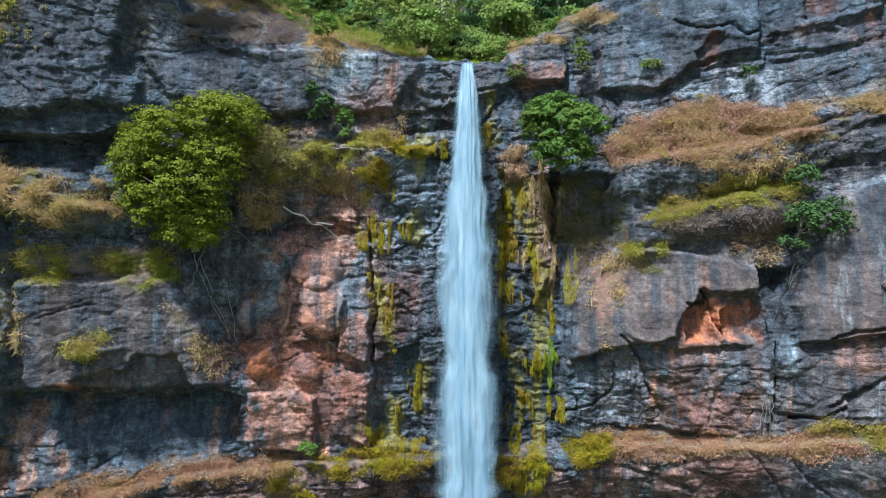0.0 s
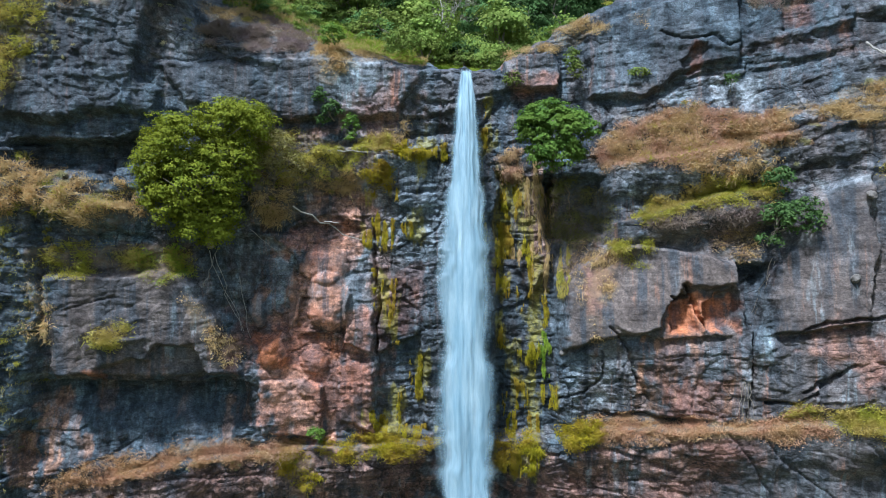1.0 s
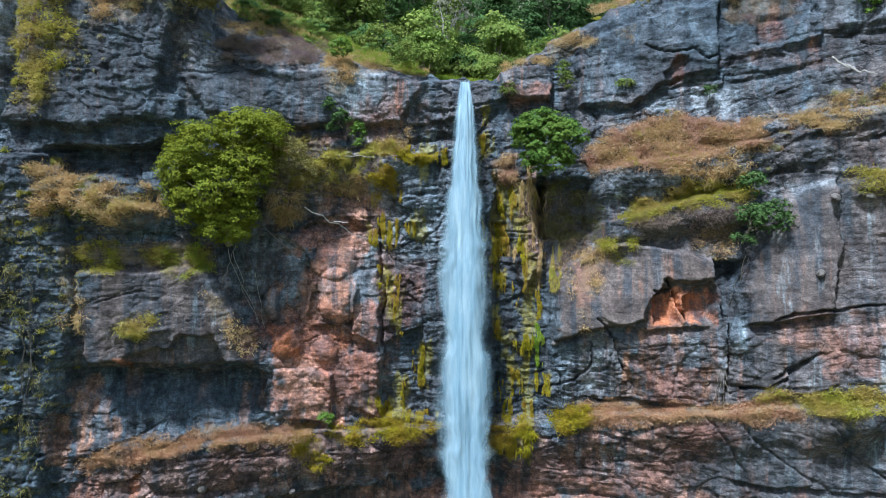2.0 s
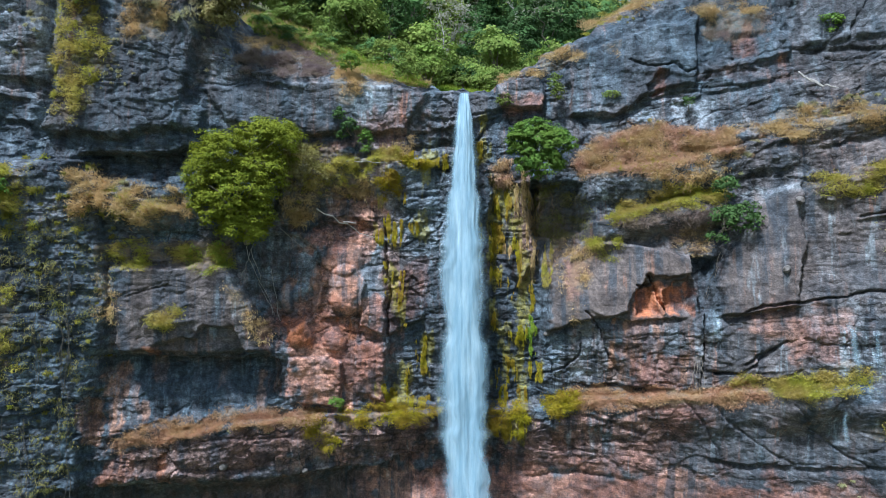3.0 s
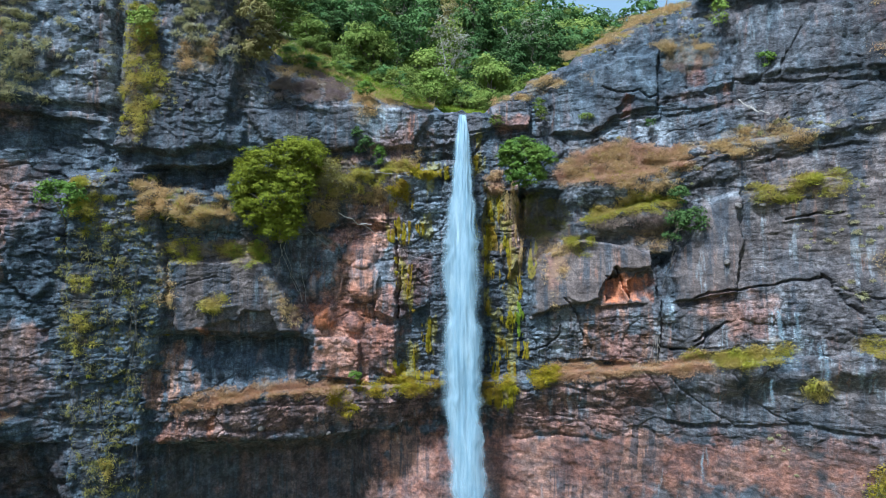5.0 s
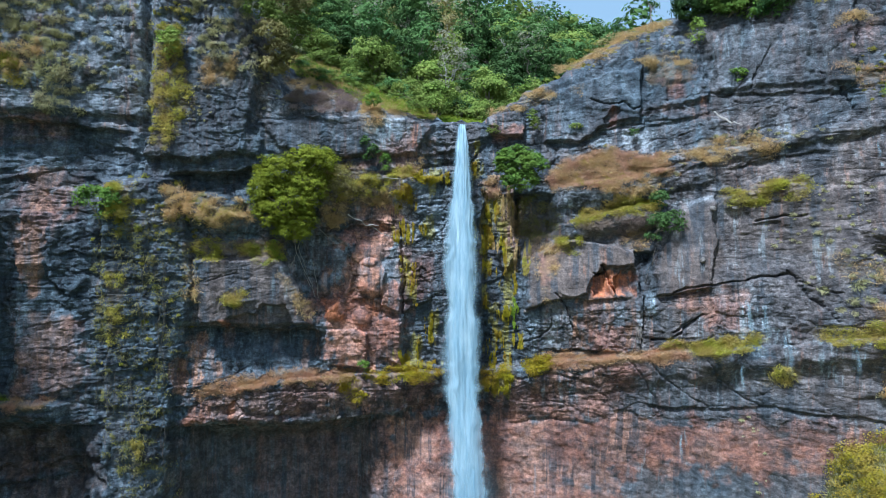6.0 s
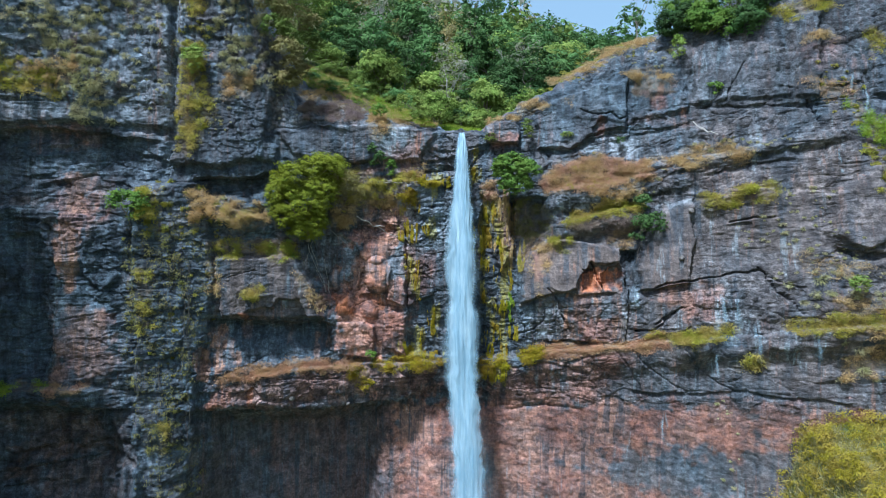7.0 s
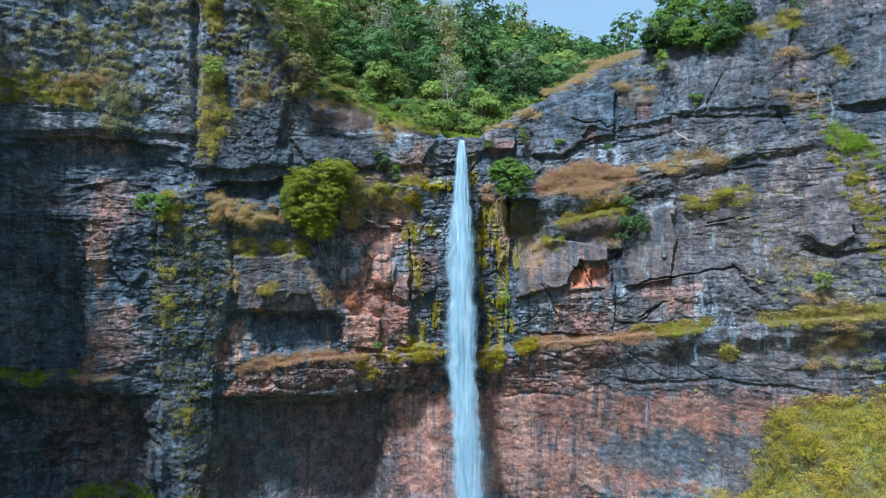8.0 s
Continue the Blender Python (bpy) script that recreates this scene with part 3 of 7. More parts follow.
# the long ledge, and the wall below it
ledge([(-20.4, 18.2), (-16.3, 18.4), (-12.1, 18.5), (-8.1, 18.7), (-4.5, 18.7), (0.2, 19.0)], 1.1, 4.5)
ledge([(2.0, 19.0), (7.0, 19.3), (10.3, 20.3), (13.8, 20.9), (19.1, 21.7), (25.2, 23.2)], 0.9, 4.0)
ledge([(21.5, 22.1), (27.6, 23.3), (32.4, 24.3), (35.7, 24.8), (41.8, 25.9)], 1.2, 3.0)
block([(-24.8, 14.6), (-12.8, 13.7), (-7.6, 14.0), (-7.0, -2.8), (-25.8, -0.2)], -3.4, 9.0, 0.0)
block([(-49.1, 16.5), (-34.1, 15.0), (-32.4, 9.7), (-33.3, 0.5), (-49.2, 2.9)], -1.2, 9.0, 0.0)
undercut([(-28.6, 15.0), (-21.6, 14.3), (-12.8, 13.9), (-7.0, 14.2), (-0.9, 15.4)], 5.0, 28.0)
ledge([(-25.1, 15.5), (-18.8, 15.4), (-12.8, 14.5)], 0.3, 1.2)
crack([(16.7, 21.0), (18.5, 18.5), (19.3, 17.0)], 0.2, 0.2)
crack([(18.4, 21.1), (20.6, 18.7), (23.2, 17.2)], 0.2, 0.2)
crack([(22.5, 21.4), (24.5, 19.2), (26.7, 17.7)], 0.2, 0.2)
crack([(28.1, 20.9), (29.8, 19.1), (31.4, 17.4)], 0.2, 0.2)
crack([(32.5, 22.5), (33.8, 20.4), (34.8, 17.8)], 0.2, 0.2)
undercut([(6.4, 18.3), (10.9, 19.1), (15.0, 18.3)], 0.6, 0.6)
undercut([(5.8, 13.4), (10.3, 14.3), (14.6, 14.3)], 0.6, 0.6)
undercut([(18.0, 16.7), (21.7, 16.9), (27.7, 18.0), (35.2, 17.8)], 0.5, 0.8)
block([(-4.6, 17.6), (5.1, 17.6), (7.3, -0.5), (-6.0, -0.1)], -0.6, 6.0, 0.0)


def calmed(pts, amount, edge=1.5):
    """A stretch of plainer, smoother rock."""
    i = near_points(pts, edge + 1)
    CALM[i] = np.maximum(CALM[i], amount * smooth(-edge, edge, inside(pts, XW[i], ZW[i])))


calmed([(-25.5, 13.6), (-6.2, 13.4), (-6.0, -1.2), (-26.5, -1.2)], 0.6, 2.0)
calmed([(4.5, 14.1), (36.8, 18.0), (40.8, 16.9), (41.3, 6.5), (-6.3, -1.4), (-6.3, 12.2)], 0.8)
calmed([(16.7, 21.6), (36.6, 24.3), (36.8, 18.0), (16.9, 15.2)], 0.6)
calmed([(-46.6, 33.3), (-38.5, 33.4), (-32.5, 23.7), (-32.6, 16.4), (-46.4, 18.1)], 0.25)
calmed([(20.8, 34.7), (33.4, 36.0), (32.6, 28.9), (20.5, 27.4)], 0.6)
calmed([(-46.7, 41.2), (-28.2, 41.9), (-28.7, 37.2), (-46.7, 35.4)], 0.25)
calmed([(-46.7, 44.7), (-28.3, 46.0), (-28.2, 43.4), (-46.7, 42.1)], 0.6)
calmed([(-24.5, 23.8), (-13.3, 22.9), (-13.3, 18.9), (-24.5, 20.2)], 0.5)
calmed([(-12.0, 25.0), (-4.6, 24.8), (-4.7, 19.0), (-12.1, 19.4)], 0.55)
calmed([(18.9, 26.8), (24.1, 27.2), (24.1, 23.6), (19.0, 22.8)], 0.5)
calmed([(-18.2, 44.1), (-8.9, 44.9), (-0.9, 44.2), (-2.3, 40.6), (-16.4, 40.5)], 0.7)
calmed([(-27.3, 47.2), (-18.3, 48.2), (-17.6, 39.1), (-27.0, 38.3)], 0.45)
calmed([(9.7, 48.1), (19.2, 49.3), (18.7, 43.8), (13.1, 41.8), (9.5, 41.9)], 0.55)
calmed([(-24.0, 31.7), (-15.7, 31.7), (-15.1, 25.2), (-18.5, 23.5), (-23.9, 23.9)], 0.6)
calmed([(7.7, 32.0), (17.8, 32.0), (17.4, 26.4), (7.6, 25.0)], 0.8)

# broken blocks and beds over everything, calmer on the smooth faces
WU, WV = X + 0.5 * fbm(X / 3, Z / 3, 4, 3), Z + 0.22 * fbm(X / 3, Z / 3, 8, 3) - 0.1 * np.clip(X - 6, 0, 40)
# the wall right of the falls is flatter, cut by clean cracks; the left one is craggier
ROUGH = (1 - CALM) * np.interp(X, (-24, -14, 5, 12, 40), (0.58, 0.42, 0.44, 0.36, 0.4))


def beds(thick, amount, long, seed):
    """Layers with sharp edges, each set back or forward by its own wandering amount."""
    v = WV / thick + 0.35 * vnoise(WU / (long * 2), WV / thick / 5, seed)
    k = np.floor(v)
    f = v - k
    off = vnoise(WU / long + k * 13.7, k * 7.31 + 0.5, seed + 1)
    return amount * (off + 0.35 * (f - 0.5))


gap, ra, rb, du, dv = cells(WU / 3.8, WV / 1.9, 0)
Y += ROUGH * (0.26 * ra + 0.4 * rb * du + 0.1 * dv) + (0.3 * ROUGH + 0.02) * (1 - smooth(0.0, 0.07, gap))
gap, ra, rb, du, dv = cells(WU / np.where(X < -5, 1.5, 2.2) + 7, WV / np.where(X < -5, 1.3, 0.7), 3)
Y += ROUGH * (0.1 * ra + 0.17 * rb * du) + 0.1 * ROUGH * (1 - smooth(0.0, 0.08, gap))
BROKEN = smooth(-0.5, 0.5, fbm(X / 6, Z / 4, 10, 3))
LAYERED = np.interp(X, (-9, -3, 5), (0.35, 0.7, 0.8))
Y += LAYERED * (0.96 * ROUGH + 0.04) * beds(1.3, 0.26, 4.5, 6) + LAYERED * (0.94 * ROUGH + 0.06) * (0.35 + 0.65 * BROKEN) * beds(0.42, 0.13, 2.2, 8)
for wide, tall, far, seed in ((1.3, 0.5, 1.0, 5), (0.6, 0.3, 0.6, 7)):
    gap, ra, rb, du, dv = cells(WU / wide + 0.3 * STREAKY, WV / tall, seed)
    Y += (0.85 * ROUGH + 0.06) * far * (0.09 * ra + 0.17 * rb * du + 0.13 * dv)
# slanting broken faces
for wide, tall, far, turn, seed in ((2.6, 1.7, 0.3, 0.5, 1), (1.1, 0.8, 0.15, -0.6, 4), (0.5, 0.4, 0.08, 0.3, 6)):
    cu, cv = (X + turn * Z) / wide + 0.25 * fbm(X / 1.4, Z / 1.4, seed, 3), (Z - 0.35 * turn * X) / tall + 0.25 * fbm(X / 1.4, Z / 1.4, seed + 3, 3)
    gap, ra, rb, du, dv = cells(cu + 3.1, cv + 1.7, seed)
    Y += (0.8 * ROUGH + 0.12) * far * (0.5 * ra + 1.3 * rb * du + 1.1 * ra * dv) + 0.05 * ROUGH * (1 - smooth(0.0, 0.05, gap))
TX, TZ = 0.82 * X + 0.57 * Z, -0.57 * X + 0.82 * Z
Y += (0.9 * ROUGH + 0.1) * 0.07 * fbm(TX / 1.3, TZ / 1.1, 9, 3, 0.6)
# clean fractures that wander across the beds
for k, (a, b, tilt) in enumerate(((3.2, 1.5, 0.25), (2.0, 2.6, -0.5), (1.4, 0.8, 0.1))):
    line = np.abs(fbm((X + tilt * Z) / a, (Z - 0.1 * X) / b, 3 + 2 * k, 3, 0.55))
    Y += (0.1 + 0.9 * ROUGH) * (0.16, 0.12, 0.08)[k] * (1 - smooth(0.0, (0.03, 0.028, 0.035)[k], line)) * smooth(-0.1, 0.5, fbm(X / 5, Z / 5, 7 + k, 2))
Y += (0.95 * ROUGH + 0.05) * 0.05 * fbm(TX / 0.42, TZ / 0.36, 2, 2, 0.6)
# the rim rolls over
Y += 1.6 * smooth(-1.4, 0.6, Z - rim(X) - 0.3 * fbm(X / 1.5, Z / 9, 3, 3)) ** 2
# brushy slope above the left band lies back
BAND = np.interp(X, (-19, -16, -9, -3), (46.4, 45.2, 44.9, 44.4))
Y += np.where((X > -18.5) & (X < -1), 1.25 * np.clip(Z - BAND, 0, 9) * smooth(-18.5, -16, X) * smooth(-1, -4, X), 0)
# and the rock shoulder on the other side of the lip
BAND = np.interp(X, (4, 7, 12, 20), (45.5, 46.4, 48.2, 52.5))
Y += np.where((X > 3.5) & (X < 24), 0.9 * np.clip(Z - BAND, 0, 9), 0)

# ---- stains, and shade painted with the same masks ----
stain("brown", [(11.0, 40.2), (27.2, 41.2), (44.1, 42.0), (41.8, 25.2), (28.4, 22.1), (10.9, 19.2)], 0.55, 2.0)
stain("brown", [(5.8, 18.9), (36.6, 24.3), (36.9, 17.5), (5.8, 13.4)], 0.45, 1.2)
stain("wet_and_shaded", [(11.1, 47.7), (17.7, 54.2), (30.5, 54.0), (45.7, 53.8), (44.2, 43.1), (25.0, 44.0), (11.0, 42.3)], 0.4, 1.5, 0.5)
stain("rust", [(-12.7, 25.8), (-11.1, 26.4), (-9.5, 31.0), (-8.1, 33.5), (-5.2, 36.0), (-5.2, 32.8), (-6.6, 29.9), (-6.6, 25.6), (-4.6, 24.1), (-4.7, 19.0), (-11.8, 19.4), (-12.0, 23.3)], 0.9, 0.8)
stain("rust", [(-11.2, 33.5), (-5.2, 33.8), (-6.6, 30.6), (-10.8, 31.0)], 0.75, 0.6, 0.4)
stain("rust", [(-5.2, 32.4), (-3.0, 32.4), (-3.4, 24.8), (-4.8, 24.9)], 0.5, 0.5, 0.5)
stain("rust", [(-13.9, 27.9), (-11.4, 27.8), (-11.1, 24.3), (-13.3, 23.7)], 0.4, 0.6, 0.4)
stain("rust", [(-9.5, 30.2), (-7.0, 30.6), (-6.4, 27.7), (-7.3, 26.1), (-9.1, 26.7)], 1.0, 0.4)
stain("orange", [(-12.4, 26.1), (-11.0, 26.0), (-10.4, 23.8), (-12.0, 24.0)], 0.9, 0.3)
stain("orange", [(-8.2, 25.6), (-6.7, 25.7), (-6.7, 24.2), (-8.1, 24.2)], 0.7, 0.3)
stain("rust", [(-6.7, 41.1), (-2.3, 44.5), (-2.3, 40.8), (-3.4, 39.3), (-5.2, 36.0), (-6.7, 37.1)], 0.35, 0.8, 0.5)
stain("orange", [(-3.7, 43.9), (-2.6, 44.1), (-2.6, 41.5), (-3.4, 41.5)], 0.5, 0.25, 0.2)
stain("rust", [(-8.8, 40.2), (-7.4, 40.2), (-7.0, 39.3), (-10.2, 39.2)], 0.7, 0.3)
stain("pale", [(-9.6, 44.9), (-3.4, 44.3), (-3.4, 41.2), (-8.1, 41.5)], 0.35, 0.8, 0.6)
stain("lime_and_lit", [(-8.1, 43.9), (-5.8, 43.7), (-6.0, 41.3), (-7.4, 41.8)], 0.9, 0.3, 0.3)
stain("pale", [(-18.0, 46.9), (-15.7, 47.2), (-15.9, 44.4), (-17.4, 44.2)], 0.5, 0.6)
stain("pale", [(-12.2, 45.5), (-8.2, 45.1), (-8.8, 41.5), (-11.2, 42.1)], 0.4, 0.8, 0.3)
stain("wet_and_shaded", [(-27.3, 47.2), (-18.6, 48.1), (-17.6, 42.8), (-18.1, 38.0), (-27.0, 37.3)], 0.95, 1.2, 0.4)
stain("wet_and_shaded", [(-16.8, 43.9), (-11.9, 44.3), (-8.9, 43.7), (-8.8, 40.7), (-16.5, 40.9)], 0.75, 0.5, 0.5)
stain("wet_and_shaded", [(-27.0, 38.3), (-18.4, 39.2), (-18.4, 36.0), (-26.9, 35.8)], 0.8, 0.6, 0.2)
# root recess: seepage, with the ledge tree's shade painted into the tint
stain("wet_and_shaded", [(-15.5, 32.7), (-12.1, 32.7), (-10.5, 30.3), (-10.8, 26.4), (-12.0, 25.0), (-14.2, 27.9)], 0.45, 0.6, 0.6)
stain("brown", [(-23.6, 30.1), (-16.0, 30.3), (-15.4, 26.6), (-18.5, 23.8), (-23.5, 24.2)], 0.6, 1.0, 0.4)
stain("wet_and_shaded", [(-18.5, 44.8), (-8.2, 45.5), (-8.1, 40.7), (-18.5, 39.7)], 0.6, 0.8, 0.8)
stain("wet_and_shaded", [(31.6, 56.3), (45.9, 55.0), (44.1, 42.0), (31.1, 44.4)], 0.75, 1.2, 0.8)
stain("wet_and_shaded", [(24.5, 52.6), (31.3, 51.9), (30.7, 45.1), (24.6, 45.9)], 0.6, 0.8, 0.8)
stain("brown", [(24.2, 39.6), (44.0, 41.5), (42.4, 30.1), (23.7, 31.0)], 0.8, 1.5)
stain("pale", [(-6.6, 32.0), (-4.7, 32.0), (-4.6, 24.8), (-6.4, 24.9)], 0.22, 0.4, 0.4)
stain("pale", [(-13.3, 32.7), (-9.1, 32.8), (-9.4, 25.6), (-11.7, 25.7)], 0.4, 0.5, 0.8)
stain("rust", [(-12.1, 27.8), (-5.2, 27.7), (-5.2, 24.1), (-12.0, 24.3)], 0.9, 0.5)
stain("brown", [(-19.1, 28.8), (-15.1, 28.6), (-13.3, 24.4), (-18.2, 23.8), (-19.6, 26.2)], 0.6, 0.8)
# hollow under the boulder: its shade is painted in with the dark tint
stain("wet_and_shaded", [(-24.5, 23.9), (-12.7, 23.3), (-12.1, 19.8), (-13.9, 18.4), (-24.5, 19.8)], 0.9, 0.6, 0.4)
stain("pale", [(-23.9, 23.3), (-21.7, 23.1), (-22.0, 21.6), (-23.7, 21.7)], 0.45, 0.3, 0.5)
stain("pale", [(-19.9, 22.6), (-18.5, 22.5), (-18.8, 20.2), (-19.6, 20.3)], 0.5, 0.3, 0.4)
# the hollow's left end, darkened the same way as painted shade
stain("wet_and_shaded", [(-28.0, 24.4), (-22.6, 23.6), (-22.8, 18.2), (-28.0, 16.8)], 0.8, 0.8, 0.5)
for hx, hz, hw, hl, hm in ((-23.7, 22.9, 1.1, 4.6, 0.9), (-25.0, 20.6, 0.9, 3.0, 0.9), (-22.2, 21.6, 0.5, 3.0, 0.7), (-21.3, 23.4, 0.4, 2.4, 0.6), (-17.2, 23.2, 0.3, 2.2, 0.5), (-14.2, 22.3, 0.5, 3.2, 0.5), (-12.9, 24.6, 0.4, 4.0, 0.6)):
    streak("ochre", (hx, hz), hw * 1.3, hl, hm)
for hx, hz, hw, hl, hm in ((-24.4, 23.0, 0.8, 2.6, 0.9), (-22.7, 22.8, 0.5, 2.2, 0.8), (-20.2, 22.4, 0.9, 3.0, 0.7), (-19.3, 22.2, 0.6, 2.8, 0.6), (-18.0, 22.4, 0.4, 2.0, 0.5), (-16.0, 23.0, 0.35, 2.0, 0.5), (-15.0, 22.0, 0.5, 2.4, 0.4), (-23.1, 20.3, 0.7, 1.8, 0.7)):
    streak("lime_and_lit", (hx, hz), hw * 1.6, hl, hm * 0.7)
streak("orange", (-21.1, 24.6), 0.4, 0.8, 0.8)
stain("wet_and_shaded", [(-3.1, 44.1), (4.2, 44.1), (4.4, 36.0), (3.1, 18.6), (-4.5, 18.7), (-4.5, 24.8), (-2.3, 32.8)], 0.4, 0.8, 0.6)
stain("ochre", [(-7.2, 37.6), (-3.4, 38.0), (-3.0, 34.2), (-5.6, 31.4), (-8.6, 32.4), (-8.0, 35.6)], 0.45, 0.8, 0.4)
stain("pale", [(-5.2, 38.9), (0.2, 39.0), (0.2, 36.0), (-5.2, 36.0)], 0.4, 0.5)
stain("pale", [(-3.8, 35.7), (0.2, 35.5), (0.0, 32.4), (-3.4, 32.4)], 0.5, 0.4, 0.4)
stain("rust", [(-4.1, 30.6), (-1.6, 30.6), (-2.3, 25.9), (-3.4, 25.9)], 0.5, 0.5, 0.4)
stain("rust", [(4.2, 43.4), (7.5, 43.7), (7.5, 42.2), (4.6, 42.2)], 0.6, 0.4)
stain("wet_and_shaded", [(3.1, 33.5), (7.7, 32.7), (7.7, 19.6), (3.1, 19.0)], 0.9, 0.6, 0.4)
stain("brown", [(4.9, 34.2), (7.0, 34.2), (7.3, 29.2), (5.6, 27.7)], 0.8, 0.5)
stain("wet_and_shaded", [(6.4, 37.1), (10.7, 36.9), (10.3, 32.7), (6.7, 32.4)], 0.6, 0.6)
stain("brown", [(24.9, 59.4), (46.2, 57.3), (43.5, 38.3), (23.7, 39.6)], 0.6, 1.5, 0.8)
stain("brown", [(-27.3, 47.2), (-18.3, 48.2), (-8.2, 45.1), (-8.1, 39.6), (-27.0, 38.3)], 0.55, 1.0, 0.5)
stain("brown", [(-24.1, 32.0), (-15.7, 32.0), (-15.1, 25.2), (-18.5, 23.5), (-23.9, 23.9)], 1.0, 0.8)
stain("pale", [(-6.7, 39.3), (0.2, 39.4), (0.2, 30.6), (-5.9, 30.6)], 0.6, 0.6, 0.6)
stain("pale", [(10.7, 37.1), (16.8, 37.0), (15.5, 35.2), (11.0, 34.8)], 0.7, 0.5, 0.4)
stain("rust", [(-9.5, 35.6), (-5.2, 35.8), (-4.5, 32.0), (-8.8, 32.0)], 0.6, 0.6, 0.4)
for hx, hz, hw, hl, hm in ((-12.1, 29.0, 1.0, 2.4, 0.9), (-10.0, 31.5, 0.5, 5.0, 0.7), (-11.0, 32.6, 0.7, 2.0, 0.6), (-9.3, 33.0, 0.6, 3.0, 0.5), (-13.4, 26.0, 0.5, 2.6, 0.5)):
    streak("ochre", (hx, hz), hw, hl, hm)
for hx, hz, hw, hl, hm in ((-10.6, 29.9, 0.3, 2.2, 0.9), (-12.9, 31.6, 0.4, 2.4, 0.5), (-13.8, 30.0, 0.3, 2.8, 0.5)):
    streak("lime_and_lit", (hx, hz), hw, hl, hm)
# great wall
stain("brown", [(8.0, 31.0), (17.5, 31.9), (17.6, 29.5), (13.6, 26.5), (7.6, 25.0)], 1.0, 0.6)
stain("brown", [(19.3, 31.1), (22.1, 35.7), (25.1, 36.1), (24.1, 27.5), (19.0, 27.1)], 0.9, 0.8)
stain("orange", [(14.1, 28.6), (15.0, 29.1), (17.4, 29.2), (17.3, 27.0), (14.0, 26.8)], 1.0, 0.25, 0.25)
stain("rust", [(12.2, 26.2), (15.5, 26.4), (15.6, 23.7), (12.3, 23.3)], 0.35, 0.4, 0.7)
for hx, hz, hw, hl, hm in ((12.5, 26.5, 0.8, 3.8, 1.0), (13.4, 26.4, 0.7, 2.8, 0.9), (14.2, 26.4, 0.4, 4.2, 0.8), (15.3, 26.6, 0.6, 3.0, 0.8), (16.9, 24.6, 0.8, 2.6, 0.9), (13.0, 23.4, 1.4, 2.0, 0.7), (15.9, 23.2, 0.5, 1.6, 0.7)):
    streak("ochre", (hx, hz), hw, hl, hm)
for hx, hz, hw, hl, hm in ((14.7, 26.3, 0.35, 3.4, 0.9), (15.8, 26.2, 0.5, 3.6, 0.8), (16.5, 25.8, 0.4, 2.6, 0.7), (13.8, 25.8, 0.25, 2.2, 0.7)):
    streak("lime_and_lit", (hx, hz), hw, hl, hm)
stain("rust", [(8.9, 30.6), (10.5, 31.3), (10.5, 29.6), (9.2, 27.9)], 0.4, 0.4)
stain("wet_and_shaded", [(12.4, 26.1), (17.4, 26.4), (17.6, 21.6), (13.8, 21.1)], 0.55, 0.4, 0.8)
stain("pale", [(14.1, 25.6), (17.5, 25.8), (17.7, 22.0), (14.9, 21.6)], 0.75, 0.4, 0.6)
stain("orange", [(13.9, 23.4), (16.9, 24.5), (17.0, 21.5), (13.7, 21.3)], 0.55, 0.3, 0.5)
stain("wet_and_shaded", [(17.7, 31.1), (19.3, 31.1), (18.9, 25.9), (17.5, 25.8)], 0.8, 0.4, 0.3)
stain("pale", [(7.6, 24.7), (11.9, 25.4), (12.3, 21.9), (8.0, 20.3)], 0.35, 0.6)
streak("lime_and_lit", (18.9, 26.8), 0.8, 1.6, 1.0)
stain("wet_and_shaded", [(8.4, 46.9), (11.0, 48.4), (19.2, 51.3), (25.2, 52.3), (24.7, 44.7), (18.7, 43.5), (13.1, 41.7), (9.4, 41.7)], 0.8, 0.6, 0.6)
stain("lime_and_lit", [(10.5, 45.7), (11.7, 45.8), (11.4, 43.4), (10.6, 43.5)], 0.5, 0.3, 0.5)
streak("wet_and_shaded", (16.2, 29.2), 0.3, 1.9, 0.9)
streak("wet_and_shaded", (16.8, 29.4), 0.22, 1.7, 0.8)
streak("wet_and_shaded", (14.5, 28.9), 0.25, 1.4, 0.7)
streak("wet_and_shaded", (17.4, 29.4), 0.3, 2.0, 0.9)
stain("pale", [(10.5, 41.8), (16.0, 43.0), (19.0, 43.3), (20.7, 41.5), (20.1, 40.2), (13.7, 41.0)], 0.6, 0.7, 0.4)
stain("pale", [(20.4, 41.1), (25.7, 42.0), (29.7, 42.9), (29.4, 40.2), (20.9, 38.9)], 0.4, 1.0)
stain("pale", [(20.7, 35.3), (23.6, 36.2), (25.1, 35.8), (22.0, 34.8)], 0.9, 0.4)
stain("pale", [(10.7, 36.9), (15.6, 37.2), (19.8, 38.0), (19.9, 36.6), (15.5, 35.5), (10.7, 35.3)], 0.75, 0.4, 0.3)
stain("lime_and_lit", [(16.3, 37.9), (17.7, 37.9), (17.6, 37.1), (16.2, 37.2)], 0.9, 0.3)
stain("orange", [(16.1, 45.4), (16.9, 45.3), (16.8, 43.3), (16.0, 43.3)], 0.7, 0.25)
stain("orange", [(21.3, 47.0), (22.4, 47.5), (23.2, 46.9), (22.9, 45.4), (21.9, 45.7), (21.2, 45.2)], 0.75, 0.45, 0.35)
stain("orange", [(23.5, 45.7), (24.3, 45.5), (24.2, 44.8), (23.4, 44.9)], 0.8, 0.2)
stain("rust", [(19.2, 45.6), (24.5, 45.2), (24.4, 43.7), (19.5, 44.2)], 0.4, 0.5)
streak("rust", (11.1, 45.7), 0.8, 3.0, 0.35)
